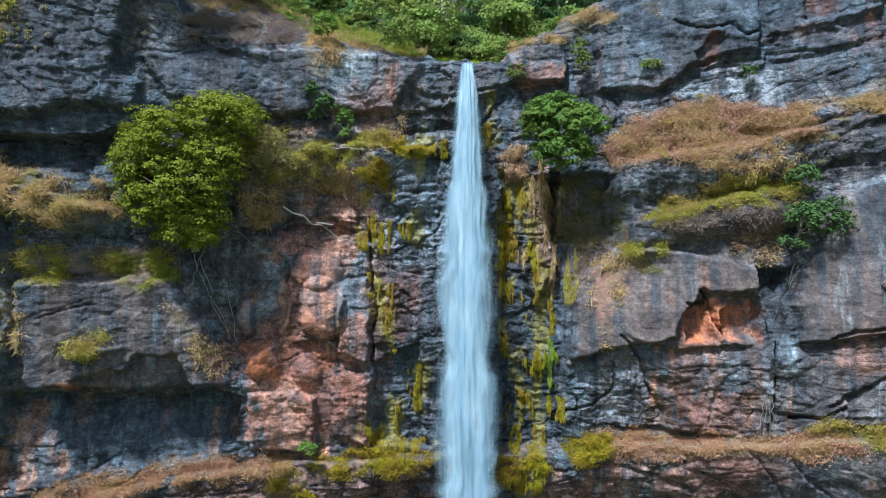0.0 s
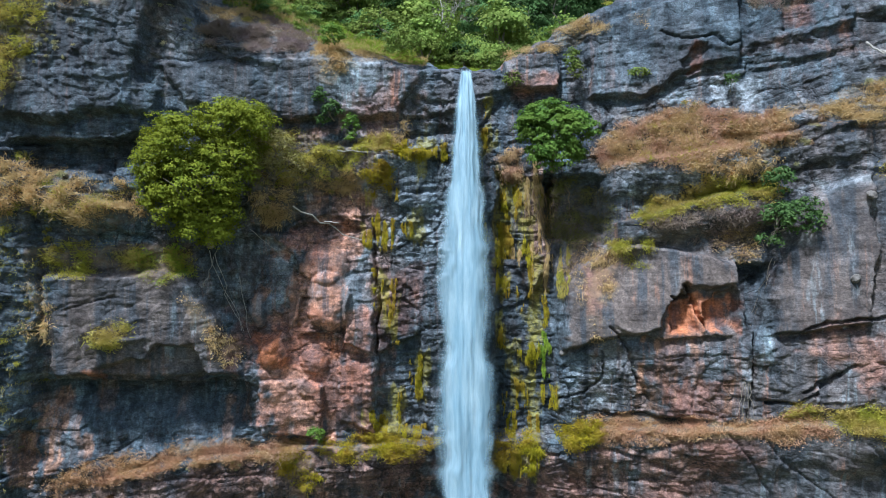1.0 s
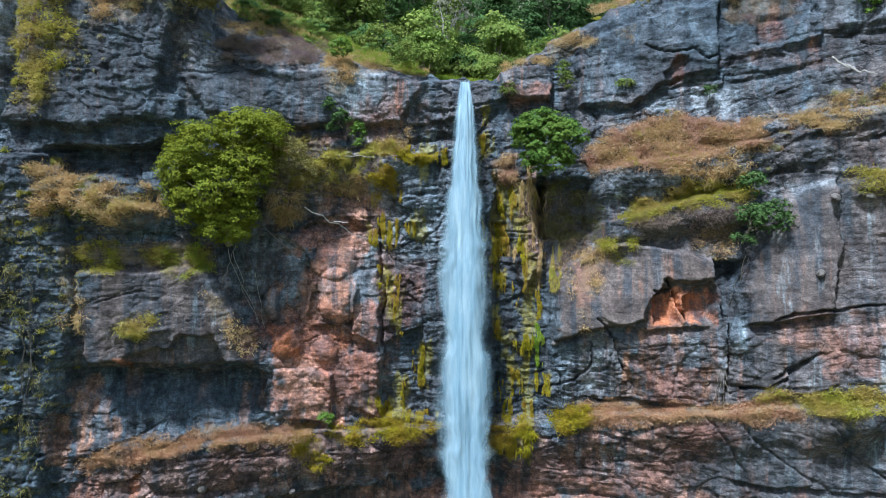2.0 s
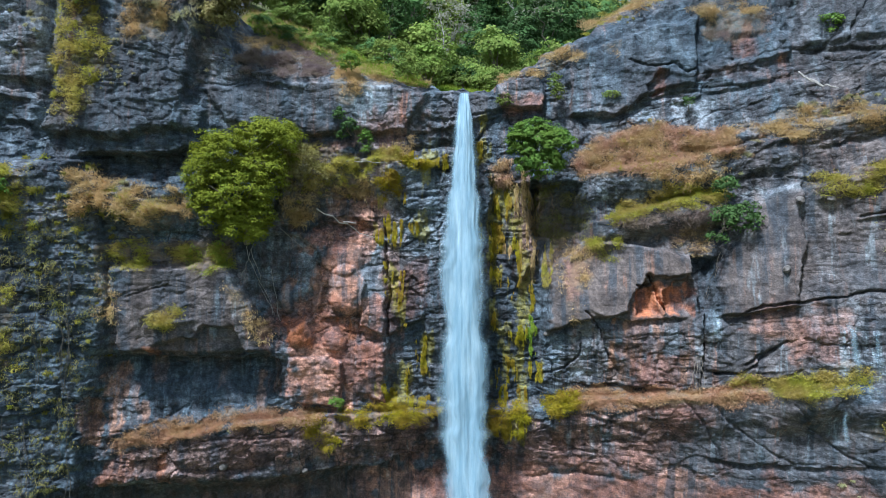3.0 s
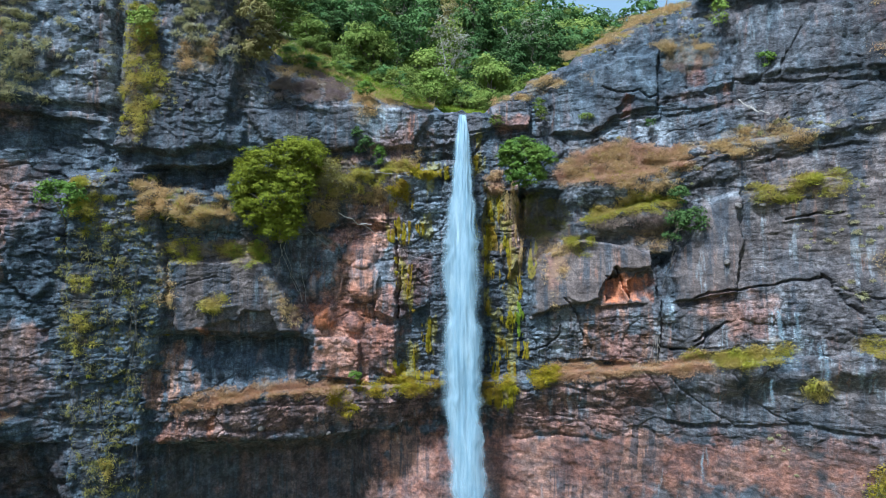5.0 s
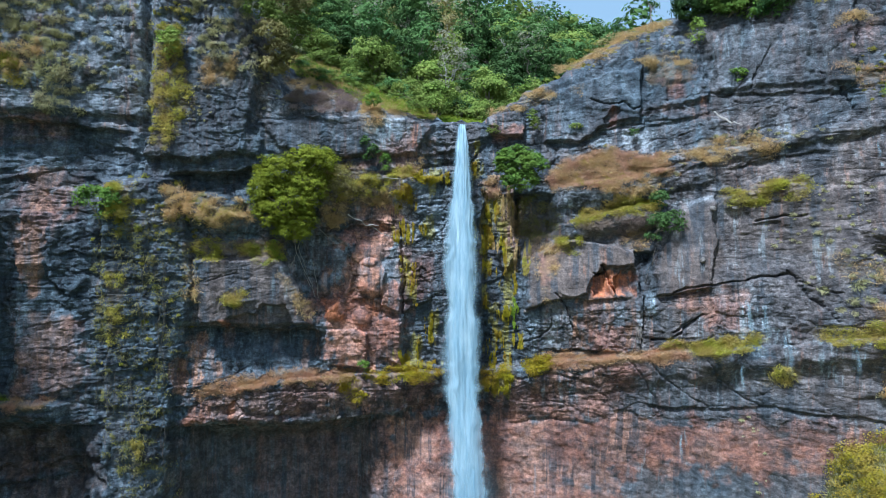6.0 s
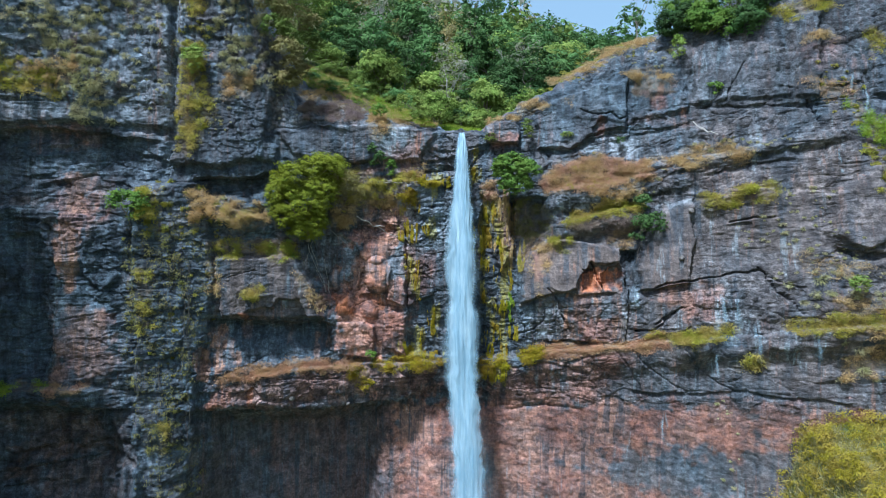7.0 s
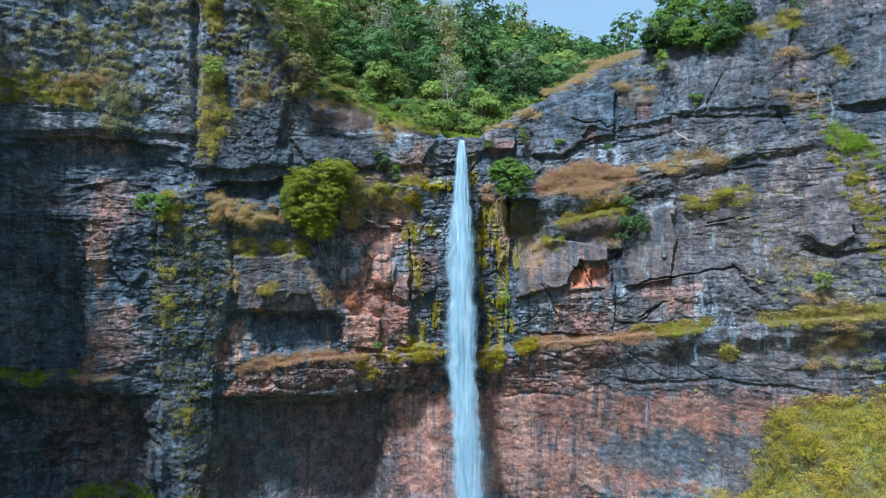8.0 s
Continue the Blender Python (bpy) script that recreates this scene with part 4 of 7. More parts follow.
stain("pale", [(25.0, 51.9), (28.0, 51.9), (30.2, 50.2), (29.4, 45.9), (24.9, 46.2)], 0.3, 0.5, 0.5)
stain("lime_and_lit", [(25.0, 51.9), (28.0, 51.3), (27.3, 48.2), (25.0, 48.5)], 0.6, 0.4, 0.6)
stain("rust", [(33.0, 50.3), (36.8, 50.5), (36.6, 48.1), (33.7, 47.8)], 0.4, 0.8)
stain("rust", [(21.5, 27.4), (25.9, 28.1), (25.3, 24.9), (20.9, 25.0)], 0.5, 0.8)
stain("pale", [(23.5, 28.1), (26.8, 28.2), (27.1, 23.4), (24.4, 23.1)], 0.5, 0.4, 0.6)
streak("lime_and_lit", (26.0, 26.4), 1.3, 4.0, 1.0)
streak("lime_and_lit", (27.0, 26.5), 0.6, 3.2, 0.9)
streak("lime_and_lit", (27.9, 24.6), 0.7, 3.4, 1.0)
streak("lime_and_lit", (24.9, 21.7), 0.9, 2.2, 0.9)
streak("lime_and_lit", (30.6, 23.7), 2.2, 3.0, 0.7)
streak("lime_and_lit", (31.7, 24.1), 1.0, 3.5, 0.9)
streak("lime_and_lit", (21.4, 14.7), 0.9, 3.0, 0.9)
streak("lime_and_lit", (34.9, 40.2), 0.6, 2.2, 1.0)
streak("lime_and_lit", (37.8, 47.3), 0.7, 5.0, 1.0)
streak("lime_and_lit", (36.8, 46.8), 0.5, 3.4, 0.8)
streak("lime_and_lit", (22.7, 25.1), 0.7, 2.0, 0.6)
# below the long ledge
stain("rust", [(4.5, 16.9), (10.9, 19.2), (17.8, 21.0), (16.3, 14.4), (5.8, 13.4)], 0.5, 0.9)
stain("rust", [(-6.3, 13.5), (13.4, 14.8), (30.3, 16.6), (36.9, 17.2), (36.2, 14.2), (22.4, 10.8), (13.5, 7.3), (29.0, 5.8), (9.9, 0.4), (-6.3, 0.6)], 0.75, 1.2, 0.1)
stain("wet_and_shaded", [(13.5, 9.1), (31.2, 12.3), (31.3, 10.3), (13.6, 6.7)], 0.3, 0.5)
stain("pale", [(7.2, 3.7), (19.4, 5.0), (28.9, 8.2), (29.0, 4.7), (7.3, -0.5)], 0.25, 0.8, 0.6)
stain("wet_and_shaded", [(14.5, 18.2), (26.0, 18.8), (34.7, 20.0), (34.8, 17.5), (19.1, 15.4)], 0.4, 0.8)
stain("rust", [(-20.5, 18.4), (-0.9, 18.6), (-0.9, 14.8), (-12.8, 14.5), (-25.1, 14.9), (-24.5, 17.3)], 0.35, 1.0, 0.4)
stain("brown", [(-20.5, 18.4), (-0.9, 18.6), (-0.9, 14.8), (-12.8, 14.5), (-25.1, 14.9), (-24.5, 17.3)], 0.7, 1.0, 0.3)
stain("orange", [(-24.3, 16.7), (-22.2, 16.9), (-21.9, 14.7), (-24.9, 14.5)], 0.4, 0.4)
streak("orange", (-20.5, 16.5), 0.7, 2.2, 0.7)
# below the long ledge: seepage, plus the overhang's shade put into the tint
stain("wet_and_shaded", [(-26.9, 14.3), (-15.2, 14.1), (-16.4, 8.4), (-26.9, 8.7)], 0.5, 1.0, 0.5)
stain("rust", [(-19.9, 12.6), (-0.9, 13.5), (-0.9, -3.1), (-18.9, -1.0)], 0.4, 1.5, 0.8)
stain("wet_and_shaded", [(-26.9, 14.0), (-7.0, 13.2), (-6.0, -2.0), (-27.0, -1.2)], 0.7, 1.5, 0.6)
# reddish-brown rock, darkened further as painted shade under the overhang
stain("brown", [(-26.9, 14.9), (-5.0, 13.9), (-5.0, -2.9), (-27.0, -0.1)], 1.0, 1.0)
# left wall: moist rock, with the shade on it put into the tint
stain("wet_and_shaded", [(-48.6, 36.3), (-38.5, 34.4), (-38.3, 25.0), (-38.6, 18.0), (-32.4, 16.5), (-32.2, 0.9), (-48.1, 0.3)], 1.0, 1.0, 0.4)
stain("wet_and_shaded", [(-38.5, 31.4), (-33.3, 34.4), (-32.0, 25.0), (-32.4, 17.0), (-38.6, 18.0)], 0.9, 1.0, 0.5)
stain("ochre", [(-43.0, 15.4), (-34.0, 15.2), (-33.4, 11.0), (-41.0, 10.2)], 0.3, 1.5, 0.3)
stain("ochre", [(-42.0, 9.0), (-33.4, 10.0), (-33.4, 6.0), (-41.0, 5.0)], 0.3, 1.5, 0.3)
streak("ochre", (-37.3, 33.6), 2.2, 6.5, 0.8)
streak("ochre", (-36.6, 38.6), 3.0, 4.0, 0.6)
stain("ochre", [(-37.6, 25.2), (-33.6, 25.0), (-33.5, 18.4), (-38.2, 18.6)], 0.5, 0.8, 0.6)
# sunlit edge of the recessed panel, painted as a pale streak
stain("lime_and_lit", [(-38.2, 27.2), (-37.2, 27.4), (-37.9, 20.4), (-38.8, 19.4)], 0.7, 0.3, 0.3)
# lower left corner: tint and brown painted on for deep shade
stain("wet_and_shaded", [(-46.4, 17.5), (-31.4, 15.7), (-31.6, 2.8), (-46.1, 6.3)], 0.5, 1.0, 0.2)
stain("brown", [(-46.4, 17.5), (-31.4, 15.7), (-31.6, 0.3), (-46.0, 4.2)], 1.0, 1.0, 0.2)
stain("wet_and_shaded", [(-48.7, 42.7), (-28.2, 42.5), (-28.7, 37.8), (-48.7, 34.0)], 0.85, 0.8, 0.7)
stain("pale", [(-38.6, 41.2), (-28.2, 41.9), (-28.7, 37.8), (-37.5, 37.6)], 0.25, 0.6, 0.7)
stain("rust", [(-41.6, 42.9), (-34.4, 43.2), (-34.6, 41.1), (-41.1, 40.8)], 0.6, 0.5)
stain("rust", [(-38.5, 37.6), (-34.0, 37.7), (-34.0, 33.5), (-36.1, 31.0), (-38.0, 31.6)], 0.5, 0.9, 0.5)
stain("rust", [(-37.9, 23.9), (-33.1, 24.4), (-33.1, 18.3), (-38.5, 18.5)], 0.5, 0.7)
stain("orange", [(-34.3, 25.0), (-33.2, 24.7), (-33.2, 23.6), (-34.3, 23.8)], 0.8, 0.2)
# highlight down the same panel edge, put into the colour
stain("pale", [(-37.9, 26.6), (-36.3, 27.1), (-37.4, 21.5), (-38.6, 19.1)], 0.9, 0.3)
stain("pale", [(-47.8, 35.5), (-38.5, 35.3), (-38.5, 34.5), (-47.8, 34.7)], 0.5, 0.25)
stain("pale", [(-29.0, 56.8), (-27.0, 56.9), (-27.4, 39.7), (-28.7, 37.2), (-29.2, 39.7)], 0.4, 0.6, 0.5)
stain("wet_and_shaded", [(-46.8, 57.3), (-28.2, 61.2), (-27.9, 42.8), (-46.7, 41.7)], 0.3, 1.5, 0.6)
stain("pale", [(-46.8, 57.3), (-28.2, 61.2), (-28.0, 45.0), (-46.7, 43.4)], 0.25, 1.5, 0.8)
stain("wet_and_shaded", [(-25.4, 50.5), (-18.9, 51.0), (-17.7, 40.7), (-25.3, 39.8)], 0.9, 1.0, 0.6)
stain("pale", [(-32.7, 37.8), (-23.5, 37.9), (-24.5, 18.6), (-27.0, 2.5), (-32.1, 2.8)], 0.05, 1.0, 0.9)
stain("wet_and_shaded", [(-24.9, 55.0), (-19.0, 55.5), (-17.7, 40.0), (-24.7, 39.2)], 0.45, 1.0, 0.5)
stain("wet_and_shaded", [(-25.5, 58.8), (-21.3, 59.1), (-20.1, 55.4), (-24.3, 53.1)], 0.6, 0.8)
# the rib's lower part is tinted dark throughout
stain("wet_and_shaded", [(-32.0, 32.3), (-23.4, 33.5), (-24.5, 18.6), (-27.0, 2.5), (-32.1, 2.8)], 1.0, 1.0, 0.25)
stain("pale", [(-25.4, 23.0), (-22.2, 22.9), (-22.8, 20.4), (-25.1, 20.5)], 0.6, 0.3, 0.4)
streak("lime_and_lit", (-40.4, 39.9), 1.5, 5.5, 0.5)
streak("lime_and_lit", (-30.5, 39.7), 0.8, 3.0, 0.6)


def mesh_object(name, verts, faces, mat, parent=None, flat=False):
    me = bpy.data.meshes.new(name)
    verts, faces = np.asarray(verts, dtype=np.float32), np.asarray(faces, dtype=np.int32)
    k = faces.shape[1]
    me.vertices.add(len(verts))
    me.vertices.foreach_set("co", verts.ravel())
    me.loops.add(faces.size)
    me.loops.foreach_set("vertex_index", faces.ravel())
    me.polygons.add(len(faces))
    me.polygons.foreach_set("loop_start", np.arange(0, faces.size, k, dtype=np.int32))
    me.update(calc_edges=True)
    if not flat:
        me.polygons.foreach_set("use_smooth", np.ones(len(faces), dtype=bool))
    me.materials.append(mat)
    me.validate()
    ob = new(name, me)
    ob.parent = parent
    return ob


def attach(ob, name, values):
    ob.data.attributes.new(name, "FLOAT", "POINT").data.foreach_set("value", np.asarray(values, dtype=np.float32))


def sheet(rows, cols):
    i = np.arange(rows * cols).reshape(rows, cols)
    return np.stack((i[:-1, :-1], i[:-1, 1:], i[1:, 1:], i[1:, :-1]), -1).reshape(-1, 4)


def surface(x, z):
    """How far ahead the finished rock stands."""
    i = np.clip(np.searchsorted(COLUMNS, x) - 1, 0, SHAPE[1] - 2)
    j = np.clip(np.searchsorted(LEVELS, z) - 1, 0, SHAPE[0] - 2)
    y = Y.reshape(SHAPE)
    f = np.clip((x - COLUMNS[i]) / (COLUMNS[i + 1] - COLUMNS[i]), 0, 1)
    g = np.clip((z - LEVELS[j]) / (LEVELS[j + 1] - LEVELS[j]), 0, 1)
    return (y[j, i] * (1 - f) + y[j, i + 1] * f) * (1 - g) + (y[j + 1, i] * (1 - f) + y[j + 1, i + 1] * f) * g


def build_cliff():
    y, x, z = Y.reshape(SHAPE), GX, GZ.copy()
    # above the rim the sheet folds back as the plateau's edge
    top = rim(GX) + 0.5 * fbm(GX / 1.7, GX * 0 + 3.0, 4, 4)
    over = np.clip(z - top, 0, None)
    z = np.minimum(z, top) + 0.12 * over
    y = y + 2.2 * over
    for name, a, b, words in (("cliff_left", -99, -18.0, "dark wet layered rock face with overhangs and an overgrown rib"),
                              ("cliff_centre", -18.0, 5.2, "rust-stained and dark layered rock face behind the falls"),
                              ("cliff_right", 5.2, 99, "grey-brown rock face with slanting shelves and cracks")):
        i0, i1 = np.searchsorted(COLUMNS, a), min(np.searchsorted(COLUMNS, b) + 1, SHAPE[1])
        cut = (slice(None), slice(i0, i1))
        v = np.stack((x[cut], y[cut], z[cut]), -1).reshape(-1, 3)
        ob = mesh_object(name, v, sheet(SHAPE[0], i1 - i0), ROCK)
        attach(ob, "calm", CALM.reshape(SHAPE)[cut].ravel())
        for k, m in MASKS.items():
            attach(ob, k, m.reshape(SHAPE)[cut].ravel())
        tagged(ob, words, "cliff", kind="structure")


# ---- plants: blades, leaves, stems ----
RNG = np.random.RandomState(7)
GRASS_DRY = leaf_material("dry_grass", (0.375, 0.237, 0.106), (0.688, 0.475, 0.225), (0.48, 0.36, 0.17), single=0.3, patchy=1.3)
GRASS_PINK = leaf_material("reddish_dry_grass", (0.44, 0.245, 0.172), (0.62, 0.40, 0.29), (0.50, 0.365, 0.15), single=0.3, patchy=1.2)
GRASS_FRINGE = leaf_material("reddish_brown_fringe", (0.45, 0.25, 0.15), (0.6, 0.362, 0.237), (0.525, 0.35, 0.163), single=0.2, patchy=1.2)
GRASS_OLIVE = leaf_material("olive_grass", (0.25, 0.256, 0.025), (0.5, 0.463, 0.062), (0.45, 0.319, 0.112), single=0.3, patchy=1.3)
GRASS_GREEN = leaf_material("green_grass", (0.15, 0.263, 0.025), (0.312, 0.425, 0.037), (0.338, 0.338, 0.05))
MOSS = leaf_material("hanging_moss", (0.213, 0.194, 0.01), (0.5, 0.425, 0.015), (0.338, 0.2, 0.037))
TUFT_TAN = leaf_material("grey_tan_tufts", (0.312, 0.275, 0.163), (0.525, 0.463, 0.288), (0.4, 0.388, 0.163), single=0.3, patchy=0.7)
TUFT_PINK = leaf_material("pinkish_dry_tufts", (0.3, 0.19, 0.13), (0.5, 0.33, 0.23), (0.4, 0.29, 0.15), single=0.3, patchy=0.7)
TUFT_DULL = leaf_material("dull_withered_tufts", (0.138, 0.125, 0.075), (0.275, 0.237, 0.138), (0.188, 0.188, 0.062), single=0.3, patchy=0.7)
GRASS_DULL = leaf_material("dull_hanging_grass", (0.15, 0.138, 0.05), (0.325, 0.275, 0.112), (0.213, 0.213, 0.05), single=0.3, patchy=1.3)
TUFT_YELLOW = leaf_material("yellow_green_tufts", (0.188, 0.213, 0.025), (0.425, 0.4, 0.05), (0.375, 0.3, 0.088), single=0.3, patchy=0.7)
BRUSH = leaf_material("grey_purple_brush", (0.175, 0.125, 0.125), (0.338, 0.25, 0.237), (0.275, 0.213, 0.138))
LEAF_TREE = leaf_material("yellow_green_leaves", (0.085, 0.122, 0.01), (0.27, 0.285, 0.02), (0.2, 0.21, 0.015), through=0.25)
LEAF_DARK = leaf_material("deep_green_leaves", (0.069, 0.144, 0.025), (0.163, 0.25, 0.043), (0.138, 0.188, 0.025), through=0.25)
LEAF_OLIVE = leaf_material("greyish_olive_leaves", (0.19, 0.18, 0.05), (0.34, 0.3, 0.09), (0.3, 0.24, 0.11), through=0.45)
LEAF_SHRUB = leaf_material("shrub_leaves", (0.045, 0.085, 0.026), (0.1, 0.155, 0.042), through=0.25)
LEAF_FOREST = leaf_material("forest_leaves", (0.037, 0.088, 0.03), (0.1, 0.175, 0.05), (0.088, 0.125, 0.037), 0.2, 0.85, 0.3, 0.3, 0.45)
LEAF_LIGHT = leaf_material("light_forest_leaves", (0.094, 0.156, 0.03), (0.2, 0.263, 0.05), (0.2, 0.213, 0.05), 0.25, 0.85, 0.3, 0.4, 0.35)
LEAF_BRONZE = leaf_material("brownish_forest_leaves", (0.17, 0.14, 0.055), (0.29, 0.23, 0.1), (0.19, 0.19, 0.05), 0.25, 0.8, 0.2, 0.4, 0.3)
LEAF_GREY = leaf_material("bare_grey_twigs", (0.225, 0.213, 0.175), (0.35, 0.312, 0.25), (0.25, 0.25, 0.138))
LEAF_SLOPE = leaf_material("slope_foliage", (0.25, 0.215, 0.012), (0.34, 0.295, 0.016), (0.36, 0.25, 0.06), 0.4, 0.9, 0.1, 0.35)
BARK = plain_material("bark", (0.125, 0.1, 0.075), (0.275, 0.225, 0.175), 4.0)
ROOT_BARK = plain_material("root_bark", (0.163, 0.1, 0.062), (0.325, 0.213, 0.125), 4.0)
DARK_BARK = plain_material("dark_bark", (0.037, 0.033, 0.027), (0.088, 0.075, 0.056), 4.0)
PALE_BARK = plain_material("dead_wood", (0.225, 0.2, 0.175), (0.375, 0.338, 0.3), 4.0)
SOIL = plain_material("wooded_ground", (0.05, 0.062, 0.018), (0.125, 0.125, 0.037), 0.8)


def blades(base, way, length, width, droop):
    """Thin drooping blades."""
    n = len(base)
    way = way / np.linalg.norm(way, axis=1, keepdims=True)
    side = np.cross(way, RNG.normal(size=(n, 3)))
    side /= np.linalg.norm(side, axis=1, keepdims=True) + 1e-9
    length, width, droop = length[:, None], width[:, None], droop[:, None]
    tip = base + way * length * 0.9 + np.array((0, 0, -1.0)) * droop * length * 0.6
    v = np.stack((base + side * width * 0.5, tip, base - side * width * 0.5), 1).reshape(-1, 3)
    return v, np.arange(n * 3).reshape(n, 3)


def pick(pts, count, ragged=0.5):
    """Random places in an outline on the wall, as many on a shelf's flat top as on its face."""
    p = np.array(pts)
    x = RNG.uniform(p[:, 0].min() - 0.4, p[:, 0].max() + 0.4, count * 12)
    z = RNG.uniform(p[:, 1].min() - 0.4, p[:, 1].max() + 0.4, count * 12)
    d = inside(pts, x, z) + ragged * fbm(x / 0.9, z / 0.9, 3, 3)
    slope = np.abs(surface(x, z + 0.06) - surface(x, z - 0.06)) / 0.12
    keep = (d > 0) & (RNG.rand(len(x)) < np.clip(np.sqrt(1 + slope ** 2) / 4, 0, 1))
    return x[keep], z[keep]


def area(pts):
    p = np.array(pts)
    q = np.roll(p, -1, 0)
    return 0.5 * abs(np.sum(p[:, 0] * q[:, 1] - q[:, 0] * p[:, 1]))


def spread(pts, per_metre, ragged):
    p = np.array(pts)
    box = (np.ptp(p[:, 0]) + 0.8) * (np.ptp(p[:, 1]) + 0.8)
    return pick(pts, max(20, int(box * per_metre / 3)), ragged)


def grass(name, pts, mat, label, length=0.55, per_metre=330, up=0.55, droop=0.5, ragged=0.5, puff=0.25, soil=1.0, even=False):
    """A patch of grass rooted on the rock: soft rounded tufts of short blades."""
    stain("soil", pts, 0.5 * soil, 0.3)
    tx, tz = spread(pts, per_metre / 8, ragged)
    hump = (0.8 if even else 0.55) + (0.3 if even else 1.1) * fbm(tx / 0.8, tz / 0.8, 6, 3)
    tx, tz, hump = tx[hump > 0.12], tz[hump > 0.12], hump[hump > 0.12]
    n = 16
    size = RNG.uniform(0.5, 1.25, len(tx))
    clump = np.clip(hump, 0.3, 1.6)
    x = (tx[:, None] + RNG.normal(0, 0.17, (len(tx), n))).ravel()
    z = (tz[:, None] + RNG.normal(0, 0.12, (len(tx), n))).ravel()
    size, clump = np.repeat(size, n), np.repeat(clump, n)
    y = surface(x, z) + 0.04 - puff * clump * RNG.uniform(0, 1, len(x)) ** 0.7
    way = np.stack((RNG.normal(0, 0.75, len(x)), RNG.uniform(-1.0, 0.0, len(x)), RNG.normal(up + 0.15, 0.55, len(x))), 1)
    v, f = blades(np.stack((x, y, z), 1), way, (0.1 + 0.42 * length) * size * clump * RNG.uniform(0.4, 1.2, len(x)), RNG.uniform(0.034, 0.062, len(x)), RNG.uniform(0.1, 1.0, len(x)) * droop * 1.6)
    ob = mesh_object(name, v, f, mat, flat=True)
    return tagged(ob, label, "grass", kind="stuff")


def tufts(name, pts, count, mat, label, size=0.6, up=0.35, ragged=0.6, category="grass"):
    """Single rounded tufts: cushions of short bent blades, some hanging over."""
    x, z = pick(pts, count * 3, ragged)
    x, z = x[:count], z[:count]
    n = 170
    s = size * RNG.uniform(0.4, 1.25, len(x)) * np.clip(0.9 + 0.5 * fbm(x / 3, z / 3, 2, 2), 0.5, 1.5)
    s = np.repeat(s, n)
    out = RNG.normal(size=(len(s), 3))
    out[:, 1] = -np.abs(out[:, 1])
    out /= np.linalg.norm(out, axis=1, keepdims=True)
    far = RNG.uniform(0.2, 1.0, len(s)) * s
    bx, bz = np.repeat(x, n) + 0.42 * out[:, 0] * far, np.repeat(z, n) + 0.3 * out[:, 2] * far
    by = surface(bx, bz) + 0.03 + 0.3 * out[:, 1] * far
    way = out * 0.8 + np.stack((RNG.normal(0, 0.4, len(s)), RNG.uniform(-0.6, -0.05, len(s)), RNG.normal(up, 0.4, len(s))), 1)
    v, f = blades(np.stack((bx, by, bz), 1), way, 0.3 * s * RNG.uniform(0.4, 1.3, len(s)), 0.02 + s * RNG.uniform(0.015, 0.035, len(s)), RNG.uniform(0.2, 1.0, len(s)))
    return tagged(mesh_object(name, v, f, mat, flat=True), label, category, kind="stuff")


def moss(pts, label="yellow-green moss curtain hanging down the wet rock", per_metre=1200, mat=None, length=0.26, under="moss"):
    """Moss that hangs in a thick fringe."""
    i = near_points(pts, 1.0)
    d = inside(pts, XW[i], ZW[i])
    Y[i] -= 0.1 * smooth(-0.1, 0.25, d)
    stain(under, pts, 0.65, 0.3, 0.7)
    x, z = spread(pts, per_metre, 0.25)
    keep = fbm(x / 0.26 + 40, z / 2.2, 5, 3) > -0.1
    x, z = x[keep], z[keep]
    y = surface(x, z) - RNG.uniform(0.0, 0.12, len(x))
    way = np.stack((RNG.normal(0, 0.14, len(x)), RNG.uniform(-0.3, -0.02, len(x)), RNG.uniform(-1.0, -0.3, len(x))), 1)
    v, f = blades(np.stack((x, y, z), 1), way, length * RNG.uniform(0.4, 1.3, len(x)), RNG.uniform(0.02, 0.042, len(x)), RNG.uniform(0.2, 0.6, len(x)))
    return tagged(mesh_object("moss_curtain", v, f, mat or MOSS, flat=True), label, "moss", kind="stuff")


def strip(a, b, wide):
    """A narrow outline from a point on the wall down to another."""
    return [(a[0] - wide * 0.5, a[1]), (a[0] + wide * 0.5, a[1]), (b[0] + wide * 0.3, b[1]), (b[0] - wide * 0.3, b[1])]


def tube(path, radii, sides=7):
    path = [Vector(p) for p in path]
    verts, faces = [], []
    for k, p in enumerate(path):
        d = (path[min(k + 1, len(path) - 1)] - path[max(k - 1, 0)]).normalized()
        a = d.cross(Vector((0.3, 1, 0.2))).normalized()
        b = d.cross(a)
        for s in range(sides):
            w = 2 * math.pi * s / sides
            verts.append(p + (a * math.cos(w) + b * math.sin(w)) * radii[k])
        if k:
            for s in range(sides):
                o, q = (k - 1) * sides, (s + 1) % sides
                faces.append((o + s, o + q, o + sides + q, o + sides + s))
    return [tuple(v) for v in verts], faces


def bend(a, b, sag, steps=7, wobble=0.12):
    a, b = Vector(a), Vector(b)
    reach = (b - a).length
    out = []
    for k in range(steps):
        s = k / (steps - 1)
        e = Vector(RNG.normal(0, 1, 3)) * wobble * reach * 0.3 * math.sin(math.pi * s)
        out.append(a.lerp(b, s) + Vector((0, 0, -sag * reach * 4 * s * (1 - s))) + e)
    return out


def many_tubes(name, tubes, mat, parent=None):
    verts, faces = [], []
    for v, f in tubes:
        o = len(verts)
        verts += v
        faces += [tuple(i + o for i in q) for q in f]
    return mesh_object(name, verts, faces, mat, parent)


